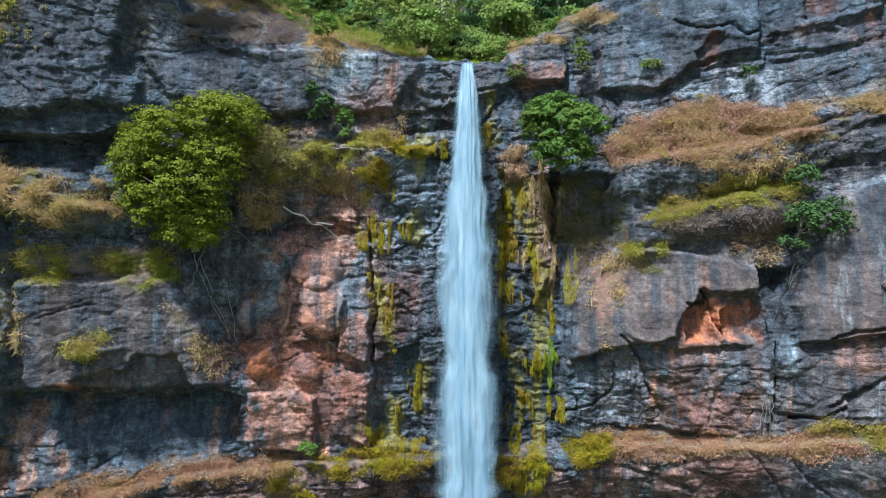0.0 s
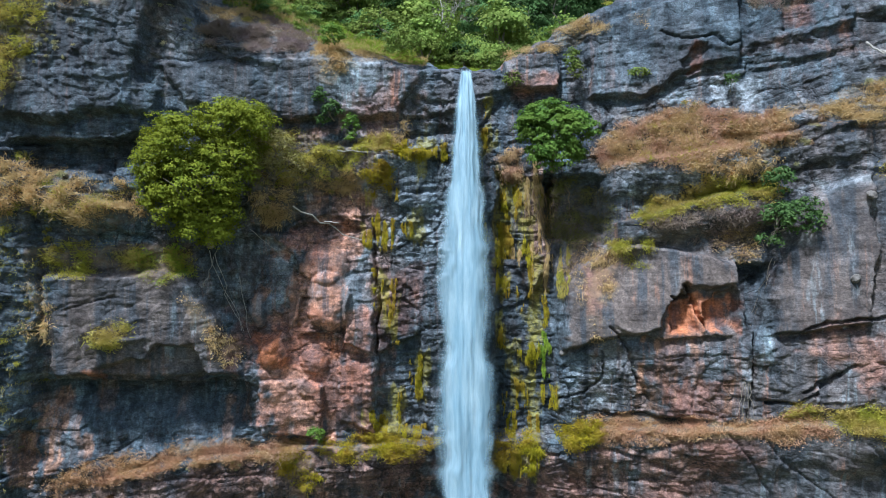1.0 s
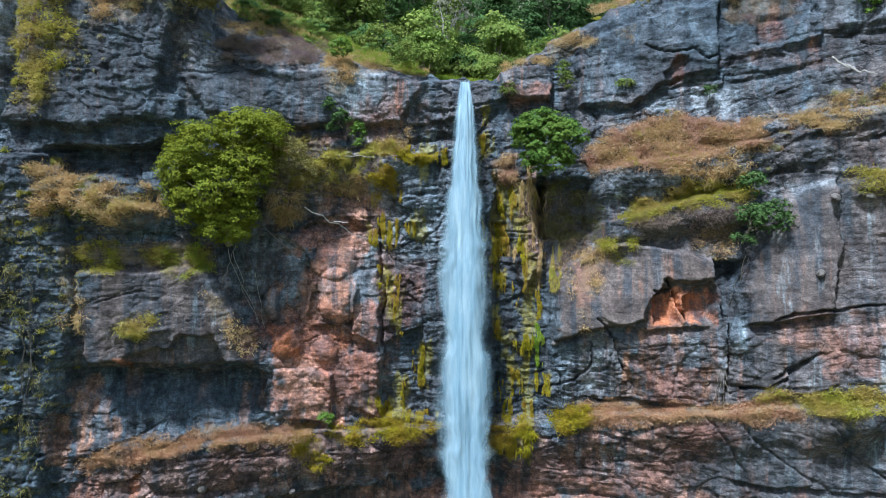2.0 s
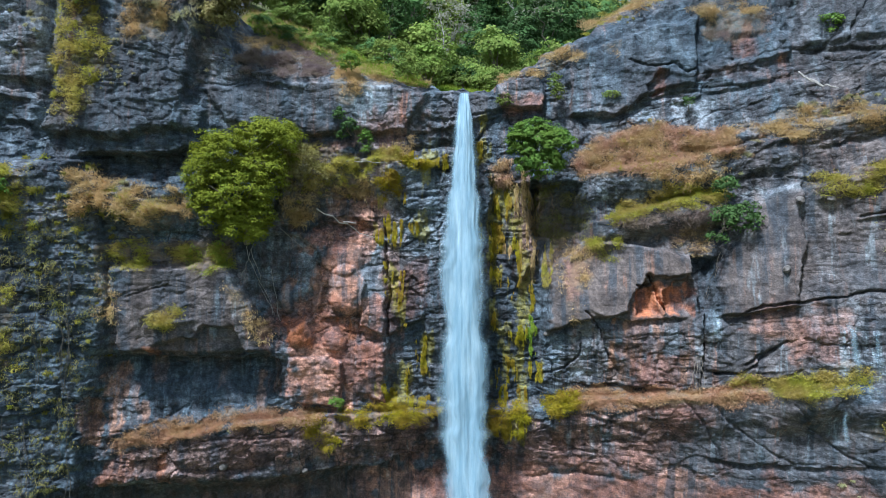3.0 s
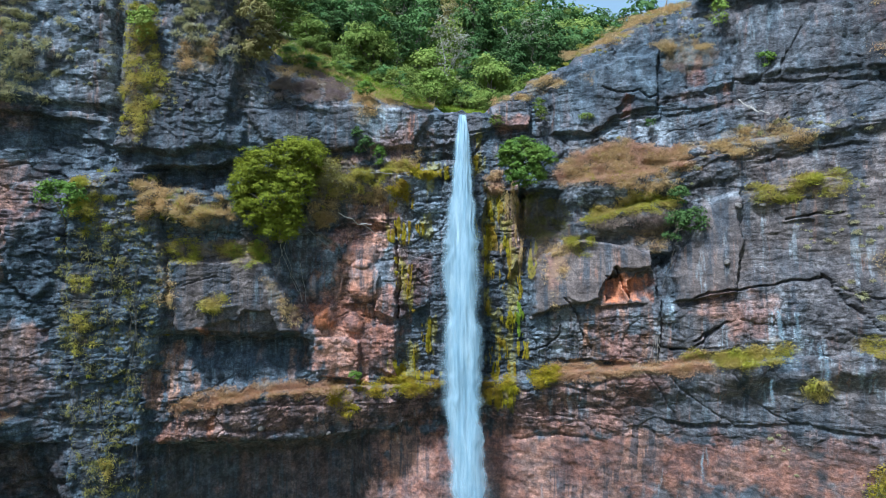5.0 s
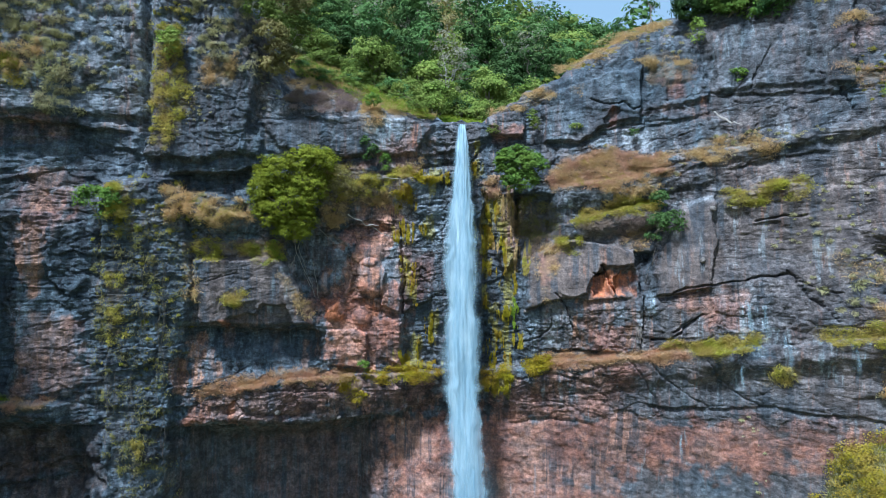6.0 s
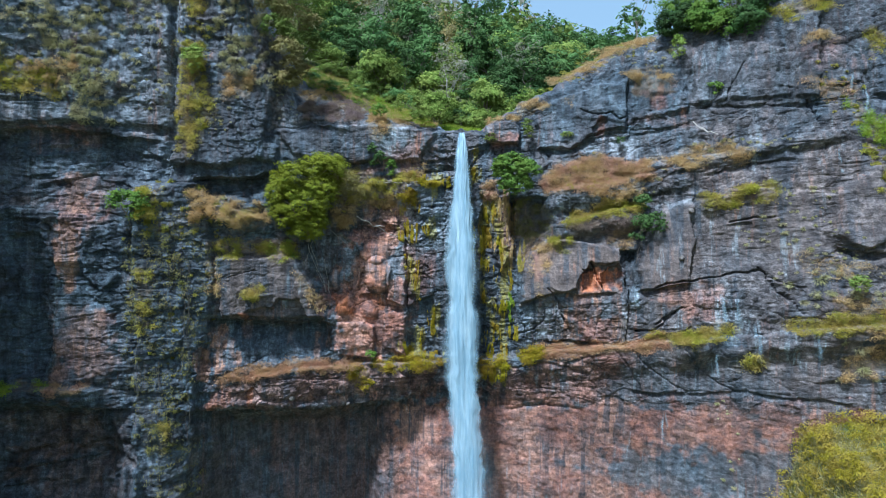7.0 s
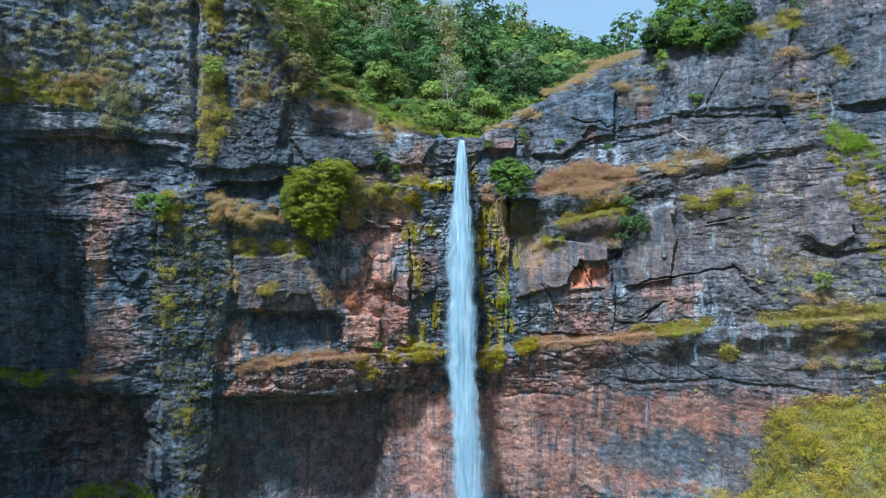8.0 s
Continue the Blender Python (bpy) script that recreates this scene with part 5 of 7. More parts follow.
def leaves(at, normal, size, aspect=0.55):
    """Folded leaf shapes."""
    n = len(at)
    normal = normal / (np.linalg.norm(normal, axis=1, keepdims=True) + 1e-9)
    axis = np.cross(normal, RNG.normal(size=(n, 3)))
    axis /= np.linalg.norm(axis, axis=1, keepdims=True) + 1e-9
    side = np.cross(normal, axis)
    size = size[:, None]
    fold = normal * size * 0.12
    v = np.stack((at - axis * size * 0.5, at + side * size * aspect * 0.5 + fold, at + axis * size * 0.5, at - side * size * aspect * 0.5 + fold), 1).reshape(-1, 3)
    return v, np.arange(n * 4).reshape(n, 4)


def leaflets(at, normal, size):
    """Small pointed leaves or sprays, for trees that stand far off."""
    n = len(at)
    normal = normal / (np.linalg.norm(normal, axis=1, keepdims=True) + 1e-9)
    axis = np.cross(normal, RNG.normal(size=(n, 3)))
    axis /= np.linalg.norm(axis, axis=1, keepdims=True) + 1e-9
    side = np.cross(normal, axis)
    size = size[:, None]
    v = np.stack((at + axis * size * 0.6, at - axis * size * 0.4 + side * size * 0.45, at - axis * size * 0.4 - side * size * 0.45), 1).reshape(-1, 3)
    return v, np.arange(n * 3).reshape(n, 3)


def crown_leaves(lobes, clumps, per_clump, size, clump_size, shell=0.7, seed=1, order=0.3, far=False):
    """Leaves gathered in clumps near the skin of several rounded masses."""
    r = np.random.RandomState(seed)
    weight = np.array([l[1][0] * l[1][2] for l in lobes])
    which = r.choice(len(lobes), clumps, p=weight / weight.sum())
    c, rad = np.array([lobes[k][0] for k in which]), np.array([lobes[k][1] for k in which])
    d = r.normal(size=(clumps, 3))
    d /= np.linalg.norm(d, axis=1, keepdims=True)
    d[:, 2] = np.where((d[:, 2] < -0.3) & (r.rand(clumps) < 0.6), -d[:, 2], d[:, 2])
    centre = c + d * rad * r.uniform(shell, 1.08, (clumps, 1))
    s = clump_size * r.uniform(0.65, 1.35, clumps)
    out = r.normal(size=(clumps, per_clump, 3))
    out[..., 2] = np.where(r.rand(clumps, per_clump) < 0.75, np.abs(out[..., 2]), out[..., 2])
    out /= np.linalg.norm(out, axis=2, keepdims=True)
    off = out * (s[:, None, None] * r.uniform(0.55, 1.1, (clumps, per_clump, 1)) * np.array((1.0, 1.0, 0.75)))
    at = (centre[:, None, :] + off).reshape(-1, 3)
    up = out.reshape(-1, 3) * (1.2 - order) + np.repeat(d * order, per_clump, 0) + np.array((0, 0, 0.35)) + r.normal(0, 0.4, (len(at), 3))
    return (leaflets if far else leaves)(at, up, size * r.uniform(0.6, 1.35, len(at)))


def tree(name, foot, lobes, leaf, label, clumps, per_clump, size, clump_size, seed, trunk_radius=0.22, bark=None, limbs=6, category="tree", order=0.3, far=False):
    """A trunk with limbs that reach into the crown's masses."""
    root = new(name)
    root.location = foot
    foot = Vector(foot)
    mid = sum((Vector(l[0]) for l in lobes), Vector()) / len(lobes)
    fork = foot.lerp(mid, 0.55)
    tubes = [tube([p - foot for p in bend(foot, fork, -0.02, 6, 0.08)], [trunk_radius * (1 - 0.09 * k) for k in range(6)])]
    for k in range(limbs):
        l = lobes[k % len(lobes)]
        end = Vector(l[0]) + Vector(RNG.normal(0, 0.35, 3)) * l[1][0] * 0.8
        tubes.append(tube([p - foot for p in bend(fork.lerp(foot, 0.25 * RNG.rand()), end, -0.06, 6, 0.15)], [trunk_radius * 0.6 * (1 - 0.16 * j) for j in range(6)], 4))
    many_tubes("trunk", tubes, bark or BARK, root)
    v, f = crown_leaves(lobes, clumps, per_clump, size, clump_size, seed=seed, order=order, far=far)
    mesh_object("crown", v - np.array(foot), f, leaf, root, flat=True)
    return tagged(root, label, category)


# ---- grass and moss of the ledges ----
grass("ledge_grass", [(9.8, 38.3), (11.0, 39.6), (13.7, 41.0), (16.2, 40.9), (18.2, 40.2), (20.6, 40.1), (20.3, 39.0), (19.2, 38.6), (17.1, 37.9), (16.1, 37.0), (13.5, 37.2), (10.7, 37.1)], GRASS_PINK, "mound of reddish dry grass on a rock shelf", 0.6, 480, puff=0.9, even=True)
grass("ledge_grass", [(12.1, 39.9), (15.3, 40.8), (18.1, 40.0), (18.3, 39.0), (15.6, 37.2), (12.6, 37.2)], GRASS_OLIVE, "yellowish grass mixed into a dry mound on a shelf", 0.55, 130, puff=0.75)
grass("ledge_grass", [(18.1, 40.0), (20.6, 40.1), (20.6, 38.5), (19.5, 36.5), (17.0, 35.8), (16.5, 36.7), (19.1, 38.2)], GRASS_DRY, "tan dry grass hanging over a shelf's edge", 0.5, 200, up=0.0, droop=0.9)
grass("ledge_grass", [(11.7, 33.6), (13.4, 34.7), (16.7, 35.8), (19.5, 36.1), (19.5, 35.1), (16.3, 34.5), (13.4, 33.9)], GRASS_OLIVE, "bright yellow-green grass strip on a slanting shelf", 0.5, 480, puff=0.5, even=True)
grass("ledge_grass", [(12.4, 33.5), (16.3, 34.6), (19.5, 34.9), (19.5, 33.3), (17.5, 31.7), (16.5, 32.4), (13.3, 32.7)], BRUSH, "grey-brown withered brush under a grassy shelf", 0.45, 260, up=0.1, soil=0.6)
grass("ledge_grass", [(17.3, 32.7), (19.0, 33.9), (19.1, 32.0), (18.3, 31.2), (16.9, 31.4)], GRASS_DRY, "withered tan tuft at the end of a shelf", 0.4, 200, up=0.0, soil=0.5)
grass("ledge_grass", [(11.0, 32.1), (12.7, 32.3), (13.0, 31.4), (11.6, 31.0)], GRASS_OLIVE, "small olive tuft on a smooth rock face", 0.45, 500, puff=0.4)
grass("ledge_grass", [(9.6, 31.5), (10.7, 31.5), (10.8, 29.3), (10.0, 28.6), (9.4, 29.3)], GRASS_DRY, "orange-tan hanging tuft on the rock's corner", 0.5, 300, up=-0.3, droop=1.0)
grass("ledge_grass", [(8.7, 32.4), (9.6, 31.3), (9.2, 27.9), (10.7, 26.6), (10.4, 25.2), (9.5, 26.5), (8.3, 30.6)], GRASS_DRY, "sparse dry tufts down the corner of the wall", 0.35, 60, up=-0.3, soil=0.3)
grass("ledge_grass", [(21.1, 40.4), (22.3, 40.7), (24.1, 41.0), (25.7, 41.0), (25.5, 39.2), (23.3, 39.3), (21.5, 39.2)], GRASS_DRY, "tan and pink dry tufts on a high shelf", 0.5, 220, puff=0.4)
grass("ledge_grass", [(22.2, 40.2), (25.1, 41.3), (27.0, 41.5), (28.4, 40.4), (29.3, 39.9), (28.3, 39.3), (25.2, 39.9), (23.4, 39.2)], GRASS_DRY, "dry tufts along a slanting shelf", 0.55, 260, puff=0.5)
grass("ledge_grass", [(24.3, 36.2), (26.0, 36.4), (28.1, 37.2), (30.0, 37.2), (29.4, 36.2), (26.4, 35.3), (24.5, 35.2)], GRASS_OLIVE, "olive and tan grass on a sloping shelf", 0.5, 330, puff=0.4)
grass("ledge_grass", [(26.5, 36.7), (29.2, 37.1), (30.4, 36.5), (29.9, 35.6), (26.8, 35.5)], GRASS_OLIVE, "olive grass tuft on a small shelf", 0.5, 300, puff=0.4)
# long ledge
grass("ledge_grass", [(-19.9, 18.3), (-17.7, 18.7), (-12.1, 18.9), (-9.5, 19.1), (-9.5, 18.3), (-12.4, 18.2), (-16.3, 18.2), (-19.6, 17.9)], GRASS_FRINGE, "dry reddish and olive grass along a long ledge", 0.34, 600, puff=0.3, even=True)
tufts("ledge_tufts", [(-19.6, 18.3), (-15.4, 18.6), (-9.5, 18.9), (-9.5, 18.0), (-16.3, 18.0)], 60, TUFT_YELLOW, "yellow-green tufts along a long ledge", 0.32)
grass("ledge_grass", [(-13.9, 18.9), (-10.2, 19.2), (-9.8, 18.2), (-12.4, 17.9)], GRASS_PINK, "reddish dry grass along a long ledge", 0.45, 260, puff=0.5)
grass("ledge_grass", [(-10.6, 18.8), (-9.5, 19.1), (-8.8, 18.0), (-8.1, 16.6), (-9.1, 16.2), (-10.2, 17.4)], MOSS, "yellow-green moss spilling over a ledge", 0.5, 420, up=-0.2, droop=1.0)
grass("ledge_grass", [(-8.1, 18.7), (-4.8, 19.0), (-3.0, 19.0), (-0.7, 19.0), (-0.9, 18.0), (-3.8, 17.9), (-5.2, 18.2), (-6.6, 17.8)], MOSS, "bright yellow-green moss and grass on a ledge", 0.4, 480, up=0.1, puff=0.4)
grass("ledge_grass", [(3.7, 18.8), (6.3, 19.2), (6.4, 17.9), (5.3, 17.1), (3.7, 17.5)], MOSS, "yellow-green moss on a wet ledge beside the falls", 0.45, 450, up=-0.2, puff=0.4)
grass("ledge_grass", [(7.2, 19.5), (8.7, 20.4), (9.9, 20.3), (10.0, 18.9), (8.0, 18.8)], MOSS, "bright yellow-green tuft of moss on a ledge", 0.5, 520, up=0.2, puff=0.7)
grass("ledge_grass", [(9.9, 20.5), (13.8, 21.1), (19.6, 22.1), (21.3, 22.8), (21.4, 21.3), (19.1, 21.0), (13.8, 20.4), (10.3, 19.5)], GRASS_FRINGE, "pinkish dry grass fringe along a long ledge", 0.3, 700, up=0.1, puff=0.22, soil=2.0, even=True)
grass("ledge_grass", [(19.6, 22.2), (21.3, 22.9), (23.3, 23.3), (24.1, 23.4), (24.2, 21.9), (21.4, 21.6)], GRASS_OLIVE, "olive grass along a long ledge", 0.5, 330, puff=0.5)
grass("ledge_grass", [(21.5, 22.6), (23.9, 23.4), (26.2, 24.1), (27.1, 23.6), (25.4, 22.6), (22.0, 21.9)], GRASS_OLIVE, "thick yellow-green grass on a long ledge", 0.6, 450, puff=0.6, even=True)
grass("ledge_grass", [(30.0, 24.5), (32.4, 25.5), (35.7, 25.6), (38.9, 26.5), (41.1, 26.6), (41.1, 25.1), (35.7, 24.3), (30.8, 23.9)], GRASS_OLIVE, "thick yellow-green grass on a long ledge", 0.6, 380, puff=0.6, even=True)
grass("ledge_grass", [(33.2, 26.6), (34.6, 27.4), (36.6, 26.9), (37.3, 24.9), (36.6, 23.3), (35.0, 23.7), (34.1, 25.3)], GRASS_DRY, "dry brownish shrubby grass on the wall", 0.7, 260, puff=0.6)
grass("ledge_grass", [(33.8, 21.5), (35.4, 22.7), (37.4, 23.4), (37.9, 21.8), (36.3, 20.1), (34.3, 19.9)], GRASS_DRY, "dry brownish shrubby grass on the wall", 0.6, 220, puff=0.5)
grass("ledge_grass", [(26.8, 20.7), (27.6, 21.4), (29.1, 20.9), (28.9, 20.3), (27.2, 19.7)], GRASS_OLIVE, "olive tuft below a ledge", 0.5, 420, up=-0.2, puff=0.4)
grass("ledge_grass", [(36.4, 44.5), (37.5, 44.4), (38.5, 42.6), (40.3, 40.4), (40.1, 38.8), (38.3, 40.3), (37.1, 41.5)], GRASS_GREEN, "green sloping grass band on the upper wall", 0.6, 330, puff=0.5)
grass("ledge_grass", [(37.8, 38.6), (38.8, 38.0), (39.0, 33.2), (39.6, 31.6), (38.8, 31.6), (38.1, 35.3)], GRASS_OLIVE, "hanging olive plants down a gully", 0.5, 180, up=-0.2)
grass("ledge_grass", [(32.7, 47.2), (36.8, 46.2), (37.5, 44.4), (34.0, 45.6)], GRASS_PINK, "dry pinkish grass on the upper wall", 0.45, 140)
grass("ledge_grass", [(31.0, 54.5), (33.5, 55.4), (35.5, 55.7), (36.3, 53.7), (32.8, 53.2)], GRASS_OLIVE, "grass on the cliff's upper edge", 0.6, 260, puff=0.5)
grass("ledge_grass", [(33.3, 51.2), (35.1, 51.4), (36.2, 50.7), (34.5, 50.5), (33.0, 50.2)], GRASS_DRY, "orange dry grass on a small shelf", 0.5, 330, puff=0.4)
grass("ledge_grass", [(38.1, 51.2), (39.2, 51.7), (39.4, 49.5), (38.4, 48.4)], GRASS_OLIVE, "hanging grass on the upper wall", 0.5, 260)
grass("ledge_grass", [(30.4, 31.1), (33.6, 30.3), (36.1, 29.5), (35.1, 28.4), (31.8, 28.9)], GRASS_DRY, "sparse dry grass on the wall", 0.35, 80, soil=0.4)
grass("ledge_grass", [(18.7, 50.0), (20.5, 50.5), (23.2, 49.1), (22.6, 48.5), (19.9, 48.7)], GRASS_DRY, "orange dry grass on a crag's shoulder", 0.5, 380, puff=0.4)
grass("ledge_grass", [(19.9, 48.9), (23.2, 48.8), (23.4, 47.1), (21.4, 46.7), (20.1, 47.5)], BRUSH, "grey-purple brush on a crag", 0.45, 240)
grass("ledge_grass", [(12.2, 47.6), (13.4, 47.5), (13.3, 46.7), (12.4, 47.0)], GRASS_DRY, "orange dry tuft on a crag", 0.45, 380, puff=0.4)
# the lip's shoulders
grass("ledge_grass", [(4.4, 45.4), (5.7, 45.9), (7.3, 46.1), (7.9, 47.4), (10.0, 47.8), (10.7, 46.8), (9.3, 45.8), (7.9, 45.4), (6.1, 45.6)], GRASS_DRY, "dry grass on the rounded shoulder beside the lip", 0.5, 300, puff=0.4)
grass("ledge_grass", [(11.2, 50.5), (13.8, 52.0), (17.7, 53.9), (21.3, 54.5), (22.4, 53.3), (18.8, 52.7), (15.0, 50.3), (11.8, 49.4)], GRASS_DRY, "tan and orange dry grass on the rim", 0.5, 200, puff=0.5)
tufts("ledge_tufts", [(11.2, 50.3), (13.8, 52.2), (17.7, 54.1), (21.3, 54.9), (22.4, 53.0), (18.8, 51.7), (15.0, 49.6), (11.8, 48.8)], 60, TUFT_YELLOW, "olive tufts on the rim", 0.75, ragged=1.0)
grass("ledge_grass", [(-8.2, 47.4), (-6.0, 47.4), (-3.1, 46.0), (-1.3, 44.9), (-3.1, 44.7), (-6.7, 44.8), (-8.7, 45.5)], GRASS_DRY, "dry grass over the cliff's upper edge", 0.6, 300, puff=0.4)
grass("ledge_grass", [(-8.7, 45.5), (-6.7, 45.9), (-6.3, 44.1), (-7.8, 43.3), (-8.7, 44.0)], GRASS_DRY, "tan tuft hanging over the cliff's edge", 0.5, 260, up=-0.1)
grass("ledge_grass", [(-15.6, 46.9), (-12.3, 48.4), (-8.9, 47.7), (-9.2, 46.2), (-11.9, 45.2), (-14.7, 45.2), (-15.9, 45.8)], BRUSH, "grey-purple leafless brush on a rocky slope", 1.1, 460, up=0.4, puff=0.7, soil=0.2)
grass("ledge_grass", [(-17.1, 48.8), (-14.1, 50.1), (-10.3, 49.4), (-6.3, 47.2), (-3.6, 45.5), (-7.7, 46.1), (-12.8, 47.5), (-16.5, 47.6)], GRASS_DRY, "tan and olive grassy slope above the band", 0.6, 160, puff=0.5)
grass("ledge_grass", [(-12.5, 49.9), (-10.3, 49.6), (-6.3, 47.6), (-2.0, 45.4), (-1.6, 44.8), (-5.0, 45.4), (-9.0, 46.8)], GRASS_GREEN, "bright green grassy slope above the lip", 0.7, 330, puff=0.6)
# left bay
grass("ledge_grass", [(-23.6, 18.0), (-18.0, 19.1), (-12.4, 19.5), (-11.8, 18.8), (-18.0, 18.2), (-23.4, 17.2)], GRASS_FRINGE, "reddish dry grass on the flat top of a ledge", 0.3, 420, puff=0.3, even=True)
grass("ledge_grass", [(-24.7, 36.3), (-23.3, 36.5), (-21.6, 35.9), (-19.2, 35.7), (-18.8, 34.0), (-20.0, 33.3), (-21.6, 33.0), (-23.0, 34.3), (-24.7, 34.6)], GRASS_DRY, "dry olive grass and brush on a bench", 0.65, 300, puff=0.7)
grass("ledge_grass", [(-22.7, 35.1), (-20.0, 35.6), (-19.5, 34.3), (-21.6, 33.6)], GRASS_OLIVE, "yellow-green grass on a bench", 0.6, 160, puff=0.7)
grass("ledge_grass", [(-24.0, 31.6), (-21.8, 32.0), (-19.1, 31.9), (-16.3, 31.5), (-15.9, 30.3), (-17.2, 30.0), (-19.1, 30.6), (-21.8, 30.6), (-23.7, 30.5)], GRASS_OLIVE, "olive grass fringe on top of a dark boulder", 0.55, 360, puff=0.5)
grass("ledge_grass", [(-19.1, 32.0), (-16.6, 31.7), (-16.3, 30.0), (-18.0, 29.9), (-19.4, 30.7)], GRASS_GREEN, "green grass tuft on top of a dark boulder", 0.5, 200, puff=0.6)
grass("ledge_grass", [(-20.8, 27.0), (-19.9, 27.3), (-18.9, 27.1), (-19.2, 26.2), (-20.4, 26.2)], GRASS_OLIVE, "small olive tuft on a dark boulder", 0.5, 460, puff=0.5)
grass("ledge_grass", [(-16.0, 28.7), (-15.1, 28.3), (-14.2, 26.6), (-13.3, 25.1), (-13.9, 24.8), (-15.1, 26.6)], GRASS_DRY, "tan tufts on a boulder's flank", 0.4, 200, up=-0.2)
grass("ledge_grass", [(-12.5, 39.6), (-10.2, 39.8), (-6.7, 38.9), (-5.2, 39.3), (-3.4, 40.2), (-3.4, 39.3), (-4.9, 38.5), (-6.3, 36.7), (-10.2, 36.0), (-12.1, 36.6)], GRASS_OLIVE, "olive and tan grassy slope below the band", 0.6, 300, puff=0.6)
grass("ledge_grass", [(-12.5, 37.0), (-9.5, 36.7), (-6.3, 37.5), (-5.2, 36.4), (-6.7, 35.7), (-9.9, 35.5), (-9.8, 33.8), (-12.1, 34.0)], GRASS_DRY, "dry withered grass under a slope", 0.5, 260, up=0.0, droop=0.9)
grass("ledge_grass", [(-5.2, 39.5), (-3.4, 40.4), (-2.5, 39.7), (-3.4, 38.8), (-4.9, 38.7)], GRASS_DRY, "orange-tan grass beside the falls", 0.5, 260)
grass("ledge_grass", [(-24.0, 29.5), (-23.3, 28.9), (-23.3, 26.4), (-24.1, 27.0)], GRASS_DRY, "hanging dry tufts on the rib", 0.45, 220, up=-0.3)
# overgrown rib and upper left wall
grass("rib_plants", [(-27.3, 52.3), (-25.1, 52.4), (-24.5, 47.4), (-23.6, 45.2), (-24.7, 42.9), (-26.1, 40.4), (-27.0, 41.0), (-27.2, 46.6)], GRASS_OLIVE, "yellow-green climbing plants down a rock rib", 0.6, 260, up=0.0, puff=0.8)
grass("rib_plants", [(-27.6, 59.3), (-24.9, 59.5), (-25.2, 55.0), (-26.7, 54.9)], GRASS_OLIVE, "yellow-green plants at the top of a rib", 0.6, 300, up=0.0, puff=0.6)
grass("rib_plants", [(-23.0, 49.3), (-20.1, 49.6), (-20.6, 46.6), (-23.0, 46.2)], GRASS_DRY, "dry tufts on the rib", 0.5, 200)
grass("rib_plants", [(-25.8, 36.6), (-24.0, 36.7), (-24.0, 34.1), (-25.7, 33.8)], GRASS_DRY, "rusty dry bush on the rib", 0.7, 330, puff=0.8)
grass("rib_plants", [(-30.7, 36.9), (-28.4, 37.2), (-28.4, 35.0), (-29.5, 33.8), (-30.5, 34.1)], GRASS_OLIVE, "yellow-green cushion bush on the rib", 0.6, 420, puff=0.9)
grass("rib_plants", [(-32.0, 33.5), (-23.4, 34.1), (-23.9, 26.0), (-25.7, 19.9), (-28.5, 21.2), (-32.0, 21.3)], GRASS_DULL, "straggling hanging plants over a rib", 0.6, 40, up=-0.4, ragged=1.6, soil=0.12)
grass("rib_plants", [(-30.6, 29.2), (-29.1, 29.2), (-29.2, 23.7), (-30.5, 22.8)], GRASS_OLIVE, "yellow-green hanging plants on the rib", 0.5, 200, up=-0.3, puff=0.5)
grass("rib_plants", [(-32.0, 20.1), (-26.3, 19.9), (-26.9, 8.7), (-25.2, 3.6), (-28.7, 3.8), (-30.3, 11.4)], GRASS_DULL, "withered hanging plants down a rib", 0.6, 50, up=-0.5, ragged=1.6, soil=0.12)
grass("rib_plants", [(-28.9, 14.1), (-27.7, 13.7), (-27.5, 11.9), (-28.3, 11.6)], GRASS_OLIVE, "yellow tuft on the rib", 0.5, 400)
grass("wall_tufts", [(-47.7, 48.8), (-43.1, 49.5), (-38.1, 48.5), (-37.8, 45.5), (-41.1, 45.9), (-43.1, 46.3), (-47.7, 45.9)], GRASS_OLIVE, "olive grass on the upper wall's bench", 0.6, 120, puff=0.4, soil=0.3)
grass("wall_tufts", [(-41.2, 48.8), (-36.0, 49.8), (-37.1, 47.3), (-40.1, 47.1)], GRASS_DRY, "grey-green dry grass on a bench", 0.6, 200, puff=0.5)
tufts("wall_tufts", [(-46.8, 57.3), (-28.2, 61.2), (-28.4, 51.0), (-36.0, 49.5), (-46.7, 48.3)], 210, TUFT_TAN, "grey-tan dry tufts on the layered upper wall", 1.0)
tufts("wall_tufts", [(-39.2, 53.8), (-34.3, 54.3), (-32.8, 43.6), (-36.0, 43.4), (-38.6, 48.4)], 80, TUFT_TAN, "grey-tan dry tufts on the layered upper wall", 1.15)
tufts("wall_tufts", [(-46.7, 48.3), (-43.1, 49.8), (-37.9, 48.5), (-38.1, 46.0), (-43.1, 46.3), (-46.7, 45.3)], 50, TUFT_YELLOW, "olive tufts on the upper wall's bench", 1.0)
tufts("wall_tufts", [(-33.9, 50.6), (-28.1, 51.0), (-28.3, 45.3), (-33.3, 45.1)], 26, TUFT_TAN, "dry tufts over the overhang", 0.9)
tufts("wall_tufts", [(-25.0, 60.8), (-17.8, 61.6), (-16.2, 49.9), (-20.1, 47.0), (-23.0, 49.3)], 150, TUFT_TAN, "olive and tan tufts on a rocky shoulder", 1.05, ragged=1.2)
tufts("rib_plants", [(-27.9, 59.9), (-24.9, 60.1), (-24.3, 47.4), (-23.6, 44.9), (-26.1, 39.7), (-27.3, 41.0)], 60, TUFT_YELLOW, "yellow-green tufts down a rock rib", 1.0, 0.1)
